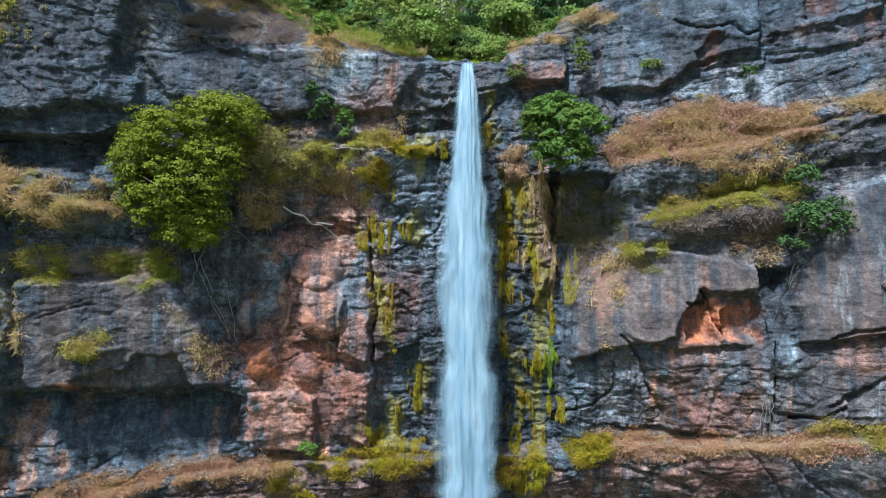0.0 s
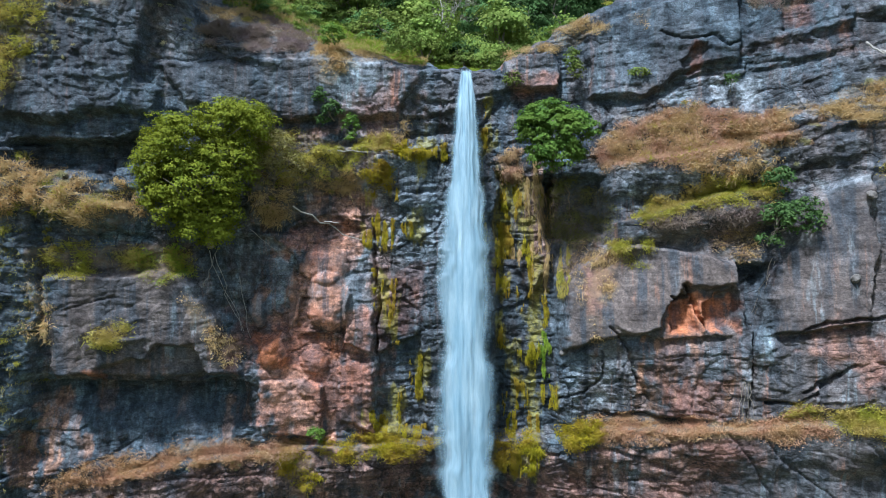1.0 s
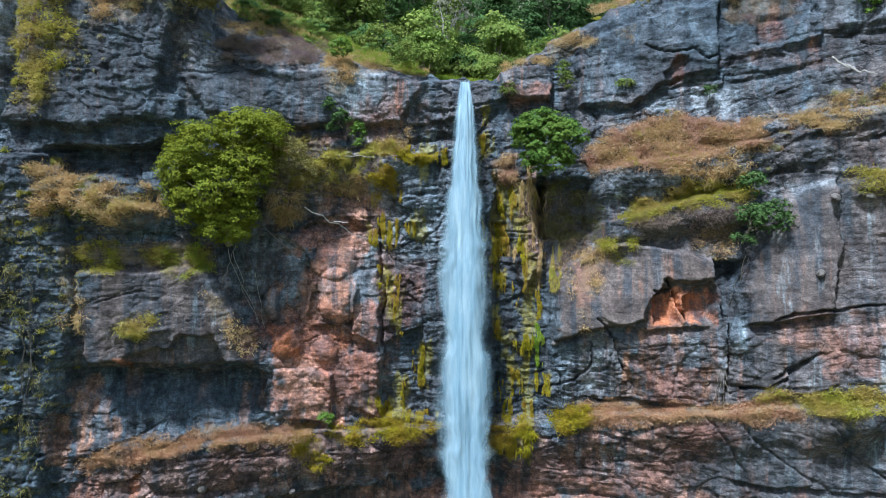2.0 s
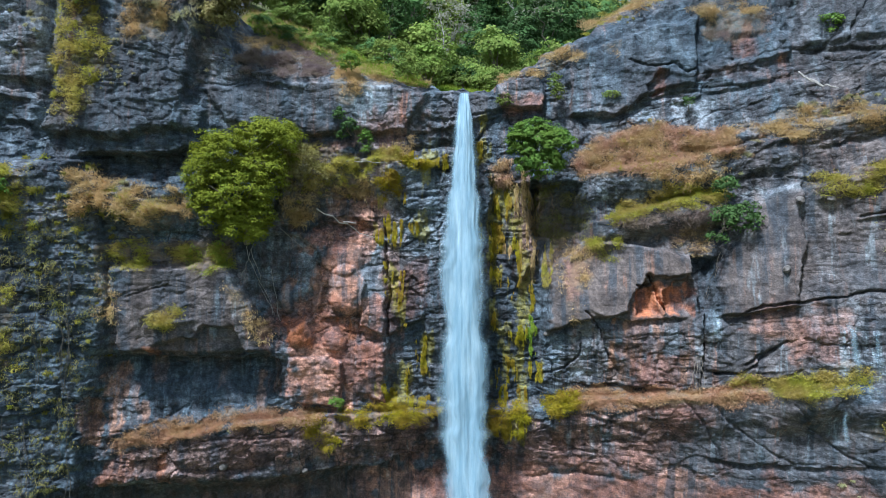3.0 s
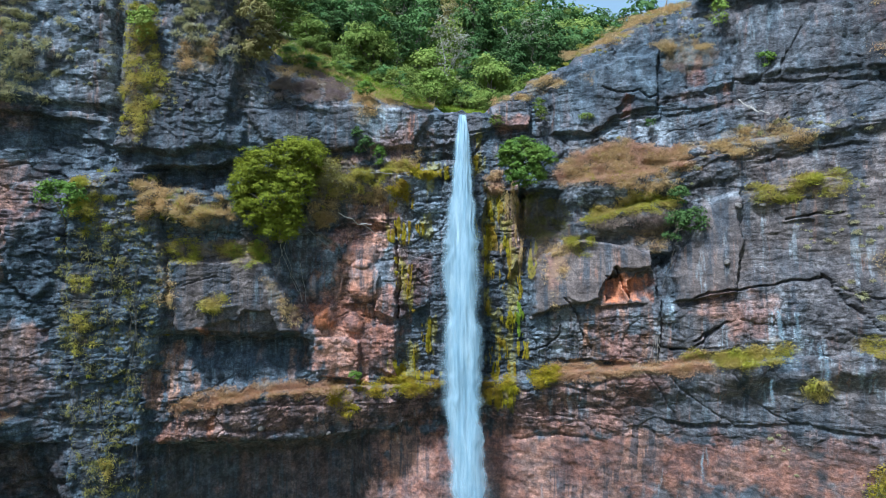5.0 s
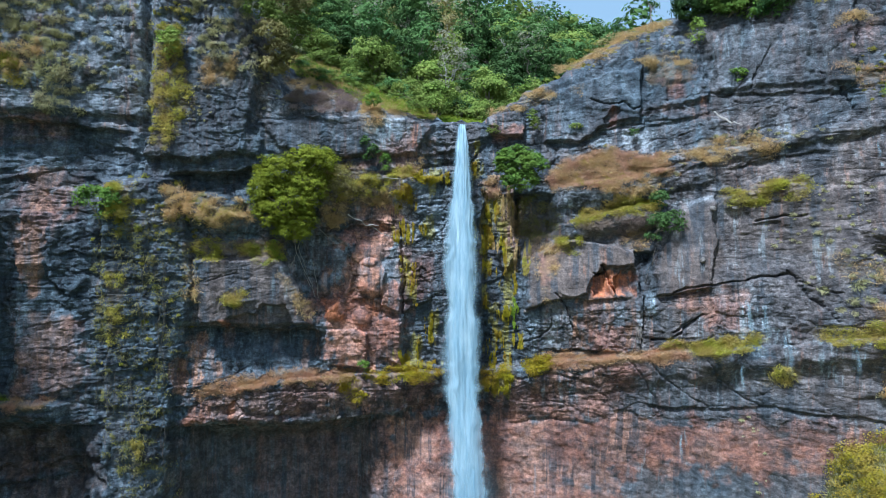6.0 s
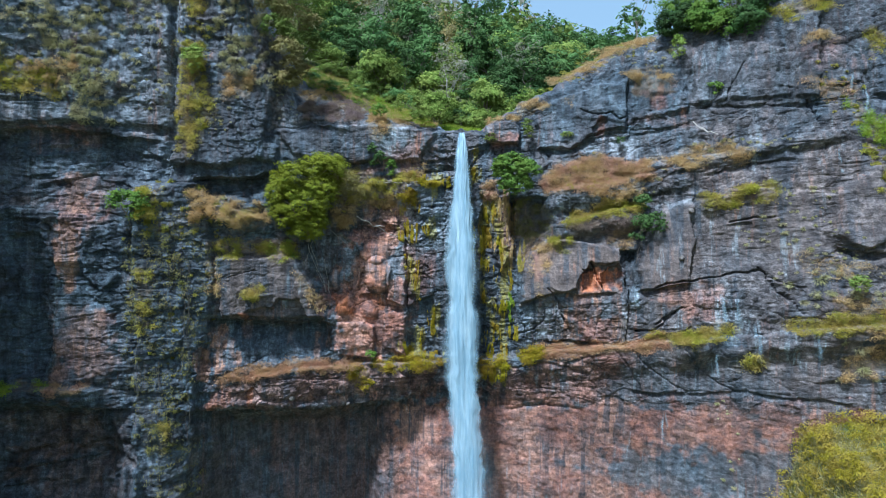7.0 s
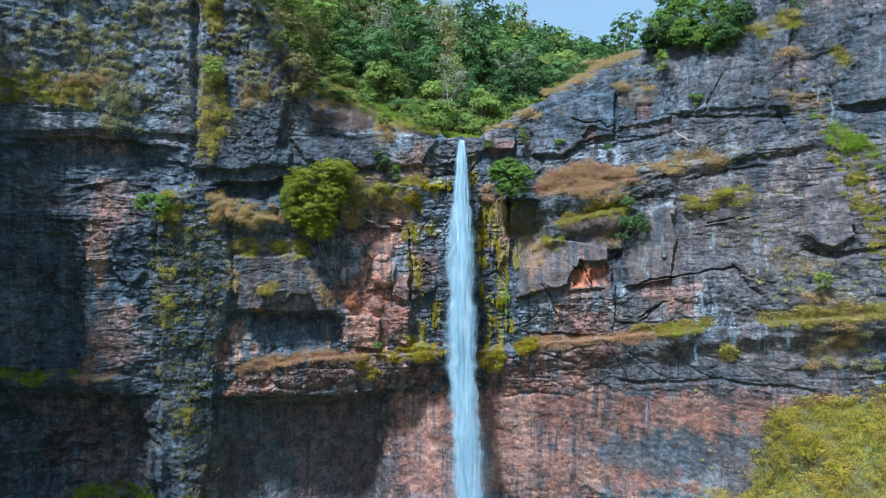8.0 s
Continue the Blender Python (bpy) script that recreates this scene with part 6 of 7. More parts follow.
tufts("rib_plants", [(-31.0, 37.8), (-27.8, 37.8), (-23.4, 36.7), (-22.8, 32.3), (-30.3, 32.3), (-31.5, 34.7)], 40, TUFT_YELLOW, "yellow-green and rusty cushions on the rib", 1.0)
tufts("rib_plants", [(-32.0, 33.5), (-23.4, 33.5), (-23.9, 26.0), (-25.7, 18.6), (-30.8, 18.8), (-32.0, 21.3)], 22, TUFT_YELLOW, "sparse yellow-green tufts hanging on the rib", 0.55, -0.4, 1.4)
tufts("rib_plants", [(-32.0, 32.3), (-23.4, 33.5), (-25.1, 18.6), (-26.4, 3.7), (-30.4, 4.0), (-31.4, 18.8)], 46, TUFT_DULL, "withered dull tufts hanging on the rib", 0.5, -0.6, 1.4)
tufts("ledge_tufts", [(15.8, 38.1), (22.7, 40.3), (31.3, 41.7), (32.0, 40.4), (24.7, 38.9), (17.0, 36.8)], 40, TUFT_TAN, "tan tufts along a slanting shelf", 0.55, ragged=0.9)
tufts("ledge_tufts", [(24.4, 42.0), (30.9, 42.3), (31.6, 40.7), (24.8, 40.2)], 24, TUFT_TAN, "pinkish tan tufts on a shelf", 0.6)
tufts("ledge_tufts", [(34.5, 48.3), (35.6, 48.2), (39.4, 39.7), (40.1, 33.2), (39.6, 29.6), (38.3, 34.3), (35.6, 44.0)], 110, TUFT_YELLOW, "olive tufts down a diagonal gully", 0.8, 0.1, 1.2)
tufts("ledge_tufts", [(30.1, 27.8), (33.6, 30.0), (39.7, 30.6), (39.4, 20.9), (34.7, 19.4), (33.3, 22.5)], 75, TUFT_TAN, "dry brown shrubby tufts on the wall", 0.8, 0.2, 1.2)
tufts("ledge_tufts", [(30.0, 31.1), (36.4, 32.1), (36.7, 28.0), (30.5, 27.8)], 22, TUFT_TAN, "sparse dry tufts on the wall", 0.45, 0.0, 1.0)
tufts("ledge_tufts", [(16.4, 52.9), (23.6, 55.5), (24.5, 51.9), (19.9, 49.2)], 34, TUFT_TAN, "dry tufts on the crag beside the rim", 0.7)
tufts("ledge_tufts", [(25.6, 16.4), (26.9, 16.6), (27.7, 11.4), (27.2, 8.3), (25.9, 12.2)], 14, TUFT_TAN, "sparse dry tufts down a crack", 0.5, -0.3)
tufts("ledge_tufts", [(-15.3, 48.7), (-10.3, 49.8), (-2.3, 45.8), (-3.6, 44.8), (-12.8, 46.9)], 50, TUFT_YELLOW, "yellow-green tufts on the grassy slope", 0.7)
tufts("ledge_tufts", [(-12.5, 39.4), (-6.7, 38.9), (-3.4, 40.1), (-4.9, 38.2), (-6.7, 36.0), (-12.1, 34.1)], 45, TUFT_YELLOW, "olive tufts on the grassy slope below the band", 0.45)
tufts("ledge_tufts", [(-24.7, 36.4), (-21.7, 36.0), (-18.8, 35.3), (-19.2, 33.3), (-23.0, 33.6), (-24.7, 34.2)], 34, TUFT_TAN, "dry tufts on a bench", 0.55)
tufts("ledge_tufts", [(-19.6, 18.3), (-12.1, 18.9), (-9.5, 19.1), (-9.5, 17.9), (-16.3, 17.9)], 50, TUFT_TAN, "dry tufts along a long ledge", 0.3)
tufts("ledge_tufts", [(7.6, 25.0), (11.9, 25.4), (12.0, 21.2), (8.0, 20.3)], 12, TUFT_TAN, "tiny dry tufts on the wall", 0.16)
grass("ledge_grass", [(-46.4, 19.0), (-43.2, 18.2), (-38.8, 18.4), (-38.5, 17.7), (-43.2, 17.4), (-46.4, 18.3)], GRASS_GREEN, "bright green grass along a dark ledge", 0.5, 480, puff=0.5, even=True)
grass("ledge_grass", [(-38.8, 18.2), (-35.3, 17.7), (-35.3, 17.1), (-38.5, 17.4)], GRASS_PINK, "reddish dry grass along a dark ledge", 0.35, 300, puff=0.3, even=True)
grass("ledge_grass", [(-40.2, 5.5), (-36.0, 5.6), (-32.1, 5.2), (-32.1, 3.5), (-40.3, 4.2)], GRASS_GREEN, "dark green plants at the foot of the wall", 0.6, 300)
tufts("wall_tufts", [(-26.2, 46.6), (-21.9, 47.0), (-22.9, 42.0), (-26.0, 40.9)], 34, TUFT_TAN, "tan and olive tufts on the rocky shoulder", 0.6)
tufts("wall_tufts", [(-18.3, 47.2), (-15.7, 47.6), (-16.5, 43.3), (-17.9, 43.1)], 8, TUFT_TAN, "small dry tufts on dark rock", 0.4, -0.1)
tufts("ledge_tufts", [(27.6, 32.6), (30.4, 35.6), (34.0, 37.6), (33.6, 33.0), (36.0, 30.0), (31.0, 29.4)], 60, TUFT_TAN, "scattered pale dry tufts on the great wall", 0.55, 0.1, 1.2)
tufts("ledge_tufts", [(20.2, 40.2), (23.4, 40.6), (27.2, 41.4), (27.4, 39.6), (23.0, 38.6), (20.2, 38.4)], 50, TUFT_PINK, "pinkish dry tufts along a slanting shelf", 0.5, 0.2, 0.8)
tufts("ledge_tufts", [(10.0, 38.0), (13.7, 41.1), (18.2, 40.4), (20.4, 39.6), (17.0, 37.4), (11.0, 37.0)], 40, TUFT_YELLOW, "olive tufts among reddish dry grass", 0.4, 0.3, 0.8)
tufts("ledge_tufts", [(10.5, 20.4), (19.6, 22.2), (26.0, 23.8), (26.4, 23.0), (19.4, 21.2), (10.6, 19.8)], 60, TUFT_PINK, "reddish tufts along the long ledge", 0.3, 0.3, 0.5)
# moss curtains
moss(strip((-4.1, 33.9), (-3.9, 31.7), 1.5))
moss(strip((-5.2, 33.3), (-5.0, 32.0), 0.7))
moss(strip((-2.3, 33.9), (-2.2, 32.6), 0.9))
moss(strip((-4.4, 35.8), (-4.2, 33.5), 0.5))
moss([(-5.2, 35.8), (-2.7, 35.9), (-3.1, 35.4), (-4.9, 35.3)])
moss([(-2.5, 38.5), (0.2, 39.0), (0.2, 38.2), (-1.6, 37.9), (-2.3, 38.1)], "bright yellow-green moss cushion on a wet ledge")
moss([(-4.7, 37.7), (-3.6, 37.9), (-3.8, 36.9), (-4.5, 36.8)], "bright moss patch on the rock")
moss([(-3.8, 39.0), (-2.5, 39.3), (-2.7, 38.0), (-3.4, 38.0)], "bright moss patch on the rock")
for outline in ([(-3.4, 38.9), (-1.0, 38.8), (-0.2, 38.0), (-2.6, 37.7)], [(-5.4, 37.0), (-4.0, 37.4), (-3.9, 36.2), (-5.0, 35.6)]):
    grass("moss_mat", outline, MOSS, "bright yellow-green moss mat on a wet ledge", 0.3, 420, up=0.1, puff=0.3, soil=0.2)
moss(strip((-4.1, 29.9), (-4.0, 27.7), 0.55))
moss(strip((-3.4, 29.9), (-3.3, 25.6), 0.6))
moss(strip((-4.6, 29.3), (-4.6, 27.7), 0.4))
moss(strip((-1.8, 24.5), (-1.7, 21.5), 0.8))
moss(strip((-3.0, 22.1), (-3.0, 19.4), 0.4))
moss(strip((-4.7, 30.6), (-4.6, 29.9), 0.4))
moss([(-4.8, 20.7), (-3.4, 19.7), (-0.9, 19.9), (-1.6, 19.0), (-4.5, 19.0)])
moss(strip((2.8, 40.1), (2.9, 38.7), 0.7))
moss(strip((2.9, 41.7), (2.9, 40.8), 0.4))
moss(strip((4.4, 36.7), (4.4, 33.8), 0.8))
moss(strip((5.5, 36.4), (5.5, 34.6), 0.9))
moss(strip((4.2, 33.7), (4.1, 31.5), 1.4))
moss(strip((5.4, 33.7), (5.5, 31.5), 1.0))
moss(strip((6.5, 36.0), (6.7, 34.6), 0.8), "brownish moss curtain on the wet rock")
moss(strip((5.8, 31.5), (6.1, 28.5), 0.8))
moss([(5.8, 34.4), (7.2, 34.4), (7.3, 31.7), (6.6, 28.5), (5.9, 28.5), (6.1, 31.7)], "brownish withered growth hanging on the wet rock", mat=GRASS_DRY, under="ochre")
moss(strip((5.1, 32.0), (5.2, 30.2), 0.5), "brownish withered growth hanging on the wet rock", mat=GRASS_DRY)
moss([(3.7, 18.2), (6.4, 18.5), (6.2, 17.2), (5.7, 16.4), (3.9, 16.8)])
moss(strip((4.3, 29.9), (4.4, 28.5), 0.4))
moss(strip((6.3, 31.0), (6.4, 27.9), 0.6))
moss(strip((4.5, 25.2), (4.6, 23.6), 0.35))
moss(strip((5.6, 24.9), (5.8, 23.8), 1.0))
moss(strip((5.7, 22.7), (5.8, 21.2), 0.6))
moss(strip((7.1, 22.6), (7.3, 21.4), 0.9))
moss(strip((6.8, 26.4), (6.9, 23.2), 0.7), "deep green moss on the dark gully wall", mat=GRASS_GREEN)
moss(strip((4.7, 20.7), (4.8, 19.4), 0.5))
moss(strip((6.3, 20.7), (6.4, 19.4), 0.8))
moss(strip((2.8, 33.5), (2.8, 32.4), 0.3))
moss(strip((8.3, 32.0), (7.6, 28.9), 0.7), "brown-green plants on the gully's edge", mat=GRASS_OLIVE)
grass("gully_plants", [(7.7, 36.7), (10.7, 35.9), (11.2, 33.4), (10.3, 32.4), (7.7, 32.4), (6.7, 35.6)], GRASS_DULL, "dull olive plants in a shaded gully", 0.5, 230, soil=0.5)
grass("gully_plants", [(7.2, 36.0), (9.6, 35.4), (10.0, 31.6), (8.6, 30.4), (7.4, 32.4)], BRUSH, "brown withered brush in a shaded gully", 0.5, 150, up=-0.1, soil=0.6)
grass("gully_plants", [(3.8, 38.1), (5.2, 38.3), (5.3, 36.6), (4.0, 36.4)], GRASS_PINK, "reddish withered plants beside the falls", 0.5, 300, up=-0.4, droop=1.0)
moss([(4.9, 37.6), (6.3, 38.0), (7.5, 35.0), (7.6, 31.2), (6.9, 28.6), (6.2, 30.2), (5.8, 33.4)], "tan and brown roots and withered growth hanging beside the falls", 420, GRASS_DRY, 0.4, "ochre")
for a, b, w in (((4.1, 36.9), (4.1, 34.4), 0.45), ((4.9, 36.2), (5.0, 32.0), 0.4), ((4.0, 27.0), (4.0, 25.2), 0.4), ((5.0, 23.0), (5.0, 21.0), 0.45), ((6.2, 25.4), (6.3, 23.4), 0.5), ((3.6, 31.0), (3.6, 29.0), 0.35), ((5.2, 29.6), (5.3, 27.6), 0.4), ((6.7, 29.0), (6.9, 26.6), 0.5), ((4.2, 22.0), (4.2, 20.4), 0.4)):
    moss(strip(a, b, w))
build_cliff()


# ---- trees and shrubs on the wall ----
def lobe(centre, rx, ry, rz):
    return (centre, (rx, ry, rz))


tree("ledge_tree", (-14.9, 44.1, 31.9), [lobe((-13.1, 42.7, 39.4), 2.5, 1.8, 1.5), lobe((-16.2, 41.5, 38.4), 2.0, 1.6, 1.5), lobe((-15.6, 42.0, 35.6), 2.9, 2.0, 2.4), lobe((-14.6, 42.8, 33.5), 1.9, 1.6, 1.6), lobe((-12.0, 43.9, 39.3), 1.3, 1.2, 1.5), lobe((-17.0, 41.5, 36.8), 1.7, 1.5, 1.6), lobe((-13.6, 42.7, 36.7), 1.9, 1.6, 2.3), lobe((-14.8, 42.8, 32.8), 1.8, 1.5, 1.0), lobe((-17.1, 41.7, 34.2), 1.2, 1.2, 1.5)],
     LEAF_TREE, "dense round yellow-green tree growing from a rock ledge", 900, 74, 0.15, 0.46, 11, 0.25, None, 9, order=0.6)
tree("wall_shrub", (-11.2, 45.4, 35.4), [lobe((-10.9, 44.2, 38.2), 1.4, 1.0, 1.3), lobe((-9.8, 44.5, 37.1), 1.1, 0.9, 1.0), lobe((-11.6, 44.0, 36.8), 1.0, 0.9, 1.2)],
     LEAF_OLIVE, "thin greyish-olive twiggy shrub beside the ledge tree", 170, 22, 0.14, 0.34, 41, 0.07, None, 9, "shrub")
tree("ledge_tree", (7.3, 46.1, 37.0), [lobe((6.8, 43.8, 39.5), 1.9, 1.6, 1.6), lobe((8.4, 43.3, 39.2), 1.3, 1.3, 1.2), lobe((5.8, 44.2, 39.2), 1.1, 1.2, 1.5), lobe((7.3, 43.7, 37.8), 1.7, 1.3, 1.0)],
     LEAF_DARK, "round deep green tree beside the falls", 430, 56, 0.17, 0.36, 12, 0.16, None, 7, order=0.75)
tree("wall_shrub", (19.2, 40.5, 32.0), [lobe((19.6, 39.8, 35.7), 0.8, 0.7, 0.7), lobe((19.3, 39.3, 33.7), 0.9, 0.8, 0.8), lobe((20.3, 38.7, 33.4), 1.3, 0.9, 0.7), lobe((18.6, 39.2, 32.2), 0.8, 0.7, 0.4), lobe((20.7, 38.8, 34.3), 0.7, 0.6, 0.4)],
     LEAF_SHRUB, "airy bluish-green shrub growing out of a cleft", 120, 26, 0.2, 0.34, 13, 0.08, None, 9, "shrub")
tree("wall_shrub", (-7.4, 46.9, 40.5), [lobe((-8.2, 46.1, 42.0), 0.45, 0.4, 0.5), lobe((-7.5, 46.1, 41.1), 0.7, 0.5, 0.5), lobe((-8.0, 46.1, 40.4), 0.4, 0.4, 0.3)],
     LEAF_SHRUB, "small blue-green shrub under the rock band", 45, 18, 0.2, 0.25, 14, 0.05, None, 5, "shrub")
tree("wall_shrub", (-5.9, 46.9, 39.3), [lobe((-6.2, 46.5, 40.1), 0.5, 0.4, 0.7), lobe((-6.2, 46.4, 39.2), 0.4, 0.4, 0.5)],
     LEAF_DARK, "small green shrub on a grassy slope", 40, 16, 0.16, 0.25, 15, 0.04, None, 4, "shrub")
tree("wall_shrub", (-8.3, 45.7, 18.9), [lobe((-8.3, 45.0, 19.6), 0.5, 0.4, 0.5)],
     LEAF_DARK, "small green bush on a long ledge", 40, 20, 0.15, 0.22, 16, 0.04, None, 4, "shrub")
tree("wall_shrub", (12.8, 45.5, 43.0), [lobe((12.8, 45.0, 43.3), 0.6, 0.4, 0.35)],
     LEAF_LIGHT, "small yellow-green plant on the crag", 26, 16, 0.16, 0.2, 17, 0.03, None, 3, "shrub")
tree("wall_shrub", (18.1, 43.4, 41.7), [lobe((18.1, 43.1, 42.4), 0.4, 0.4, 0.45)],
     LEAF_SHRUB, "small green plant on pale rock", 20, 14, 0.14, 0.2, 18, 0.03, None, 3, "shrub")
tree("wall_shrub", (8.8, 46.6, 43.2), [lobe((8.6, 46.2, 44.3), 0.5, 0.4, 0.9), lobe((8.9, 46.0, 43.6), 0.5, 0.4, 0.5)],
     LEAF_LIGHT, "olive shrub in a crack of the crag", 50, 18, 0.17, 0.25, 19, 0.04, None, 4, "shrub")
tree("wall_shrub", (4.6, 47.0, 42.9), [lobe((4.7, 46.6, 43.2), 0.6, 0.4, 0.5)],
     LEAF_LIGHT, "olive shrub beside the lip", 34, 16, 0.16, 0.24, 20, 0.04, None, 3, "shrub")
tree("wall_shrub", (-7.4, 47.1, 45.8), [lobe((-7.5, 46.5, 46.2), 0.8, 0.5, 0.7)],
     LEAF_DARK, "green shrub on the cliff's upper edge", 46, 18, 0.18, 0.28, 21, 0.05, None, 4, "shrub")
tree("wall_shrub", (-31.6, 38.9, 33.5), [lobe((-31.1, 37.5, 35.5), 1.9, 1.0, 1.3), lobe((-32.6, 37.6, 36.1), 0.9, 0.8, 0.6)],
     LEAF_DARK, "dark green shrub leaning from the wall", 90, 22, 0.24, 0.4, 22, 0.07, None, 6, "shrub")
tree("wall_shrub", (-26.0, 41.1, 49.1), [lobe((-25.7, 40.1, 50.3), 1.0, 0.8, 1.4)],
     LEAF_LIGHT, "yellow-green leafy shrub on a rib", 60, 20, 0.22, 0.36, 23, 0.06, None, 4, "shrub")
tree("wall_shrub", (26.6, 39.4, 46.4), [lobe((26.4, 39.1, 47.0), 0.8, 0.5, 0.6)],
     LEAF_DARK, "green tuft on the upper wall", 30, 16, 0.2, 0.28, 24, 0.04, None, 3, "shrub")
tree("wall_shrub", (23.8, 42.3, 50.6), [lobe((23.8, 42.0, 51.8), 0.7, 0.5, 1.3)],
     LEAF_LIGHT, "olive shrub hanging on the upper wall", 40, 18, 0.2, 0.3, 25, 0.04, None, 3, "shrub")
tree("wall_shrub", (34.9, 28.2, 27.4), [lobe((34.6, 27.9, 28.1), 0.8, 0.5, 0.7)],
     LEAF_LIGHT, "green shrub above a grassy ledge", 34, 18, 0.2, 0.28, 26, 0.04, None, 3, "shrub")
tree("wall_shrub", (-5.1, 47.2, 47.3), [lobe((-4.5, 46.8, 47.0), 1.6, 0.8, 1.0), lobe((-2.7, 46.8, 45.8), 1.2, 0.8, 0.8)],
     LEAF_LIGHT, "light green bushes at the edge of the valley", 90, 22, 0.2, 0.36, 27, 0.05, None, 4, "shrub")
# bushes that soften the rib's shoulder above the valley
for k, (at, wide) in enumerate((((-18.9, 41.3, 58.3), 1.7), ((-18.2, 41.5, 56.1), 1.5), ((-17.8, 41.8, 54.0), 1.5), ((-16.9, 42.2, 51.9), 1.3), ((-21.0, 40.3, 58.7), 1.7), ((-16.2, 43.0, 50.2), 1.2), ((-15.8, 48.0, 54.0), 1.8), ((-16.8, 47.7, 56.6), 2.0), ((-18.0, 45.3, 58.6), 2.0), ((-16.9, 43.1, 48.9), 1.0))):
    tree("rim_bush", (at[0], at[1], at[2] - 1.2), [lobe(at, wide, wide, wide * 0.8), lobe((at[0] + wide * 0.7, at[1] + 0.5, at[2] - 0.5), wide * 0.7, wide * 0.7, wide * 0.6)],
         (LEAF_LIGHT, LEAF_BRONZE)[k % 2], "olive-green bush on the shoulder of a rock rib", 110, 26, 0.2, 0.4, 80 + k, 0.06, None, 4, "bush", 0.6)
# trees on the right-hand rim
for k, (foot, lobes, leaf) in enumerate((
        ((25.5, 45.8, 55.4), [lobe((25.0, 45.3, 56.6), 2.6, 2.0, 2.0), lobe((27.2, 44.1, 57.5), 2.6, 2.0, 2.2)], LEAF_DARK),
        ((29.4, 42.1, 54.4), [lobe((28.6, 41.7, 56.5), 2.8, 2.0, 2.4), lobe((30.5, 40.1, 55.6), 2.0, 1.8, 2.0), lobe((30.6, 41.2, 58.1), 2.6, 2.0, 1.6)], LEAF_DARK),
        ((27.6, 42.3, 53.8), [lobe((27.1, 41.9, 54.6), 1.4, 1.2, 1.2), lobe((29.7, 39.5, 53.3), 1.4, 1.2, 1.4)], LEAF_FOREST),
        ((36.9, 38.0, 54.4), [lobe((36.7, 37.6, 56.4), 2.6, 2.0, 2.0), lobe((38.2, 37.1, 56.8), 1.6, 1.6, 1.6)], LEAF_FOREST),
        ((24.0, 44.2, 53.7), [lobe((23.5, 43.7, 54.7), 1.5, 1.3, 1.3), lobe((25.2, 42.8, 55.1), 1.5, 1.3, 1.4)], LEAF_FOREST),
        ((26.6, 42.3, 52.8), [lobe((26.4, 41.7, 54.8), 1.8, 1.4, 1.6), lobe((28.1, 40.2, 53.7), 1.5, 1.3, 1.3)], LEAF_DARK),
        ((30.7, 39.0, 52.6), [lobe((30.0, 38.8, 53.9), 1.7, 1.4, 1.5), lobe((31.2, 38.5, 55.5), 1.5, 1.3, 1.6)], LEAF_FOREST),
        ((26.8, 48.0, 59.7), [lobe((27.4, 47.8, 60.7), 2.5, 2.0, 2.0)], LEAF_FOREST))):
    tree("rim_tree", foot, lobes, leaf, "leafy green tree on the cliff's edge", 260, 36, 0.21, 0.45, 60 + k, 0.14, None, 6, order=0.7)
tree("rim_tree", (21.5, 49.9, 54.8), [lobe((21.1, 50.9, 58.2), 1.0, 1.0, 1.2), lobe((22.7, 50.3, 59.4), 1.4, 1.0, 0.8), lobe((21.6, 50.3, 56.7), 0.8, 0.8, 0.6)], LEAF_FOREST, "thin airy tree on the cliff's edge against the sky", 30, 14, 0.3, 0.4, 71, 0.08, None, 8)

# ---- valley above the falls ----
def hill(x, y):
    x, y = np.asarray(x, float), np.asarray(y, float)
    far = np.clip(y - 48, 0, 190)
    edge = 1.6 * np.clip(51.5 - y, 0, 1.5) * smooth(-2, -6, x)
    return 44.0 - edge + 0.38 * far + 0.38 * np.clip(-x - 1, 0, 40) - 0.25 * np.clip(x, 0, 80) * far / 122 + 0.5 * fbm(x / 9, y / 9, 3, 3)


def build_hill():
    xs, ys = np.arange(-90, 130, 2.0), np.arange(49.6, 420, 2.4)
    gx, gy = np.meshgrid(xs, ys)
    gz = hill(gx, gy) - 0.5 - 0.5 * np.clip(gy - 250, 0, None)
    ob = mesh_object("hillside", np.stack((gx, gy, gz), -1).reshape(-1, 3), sheet(len(ys), len(xs)), SOIL)
    tagged(ob, "wooded hillside ground above the falls", "hillside", kind="structure")


def forest_tree(seed, leaf, tall, wide, clumps, per, size, label):
    r = np.random.RandomState(seed)
    lobes = [lobe((r.uniform(-0.35, 0.35) * wide, r.uniform(-0.35, 0.35) * wide, tall * r.uniform(0.22, 0.85)), wide * r.uniform(0.35, 0.6), wide * r.uniform(0.35, 0.6), tall * r.uniform(0.14, 0.25)) for _ in range(6)]
    return tree("forest_tree", (0, 0, 0), lobes, leaf, label, clumps * 2, int(per * 1.5), size * 0.62, 0.55, seed, 0.13, PALE_BARK if leaf is LEAF_GREY else BARK, 5, order=0.9, far=True)


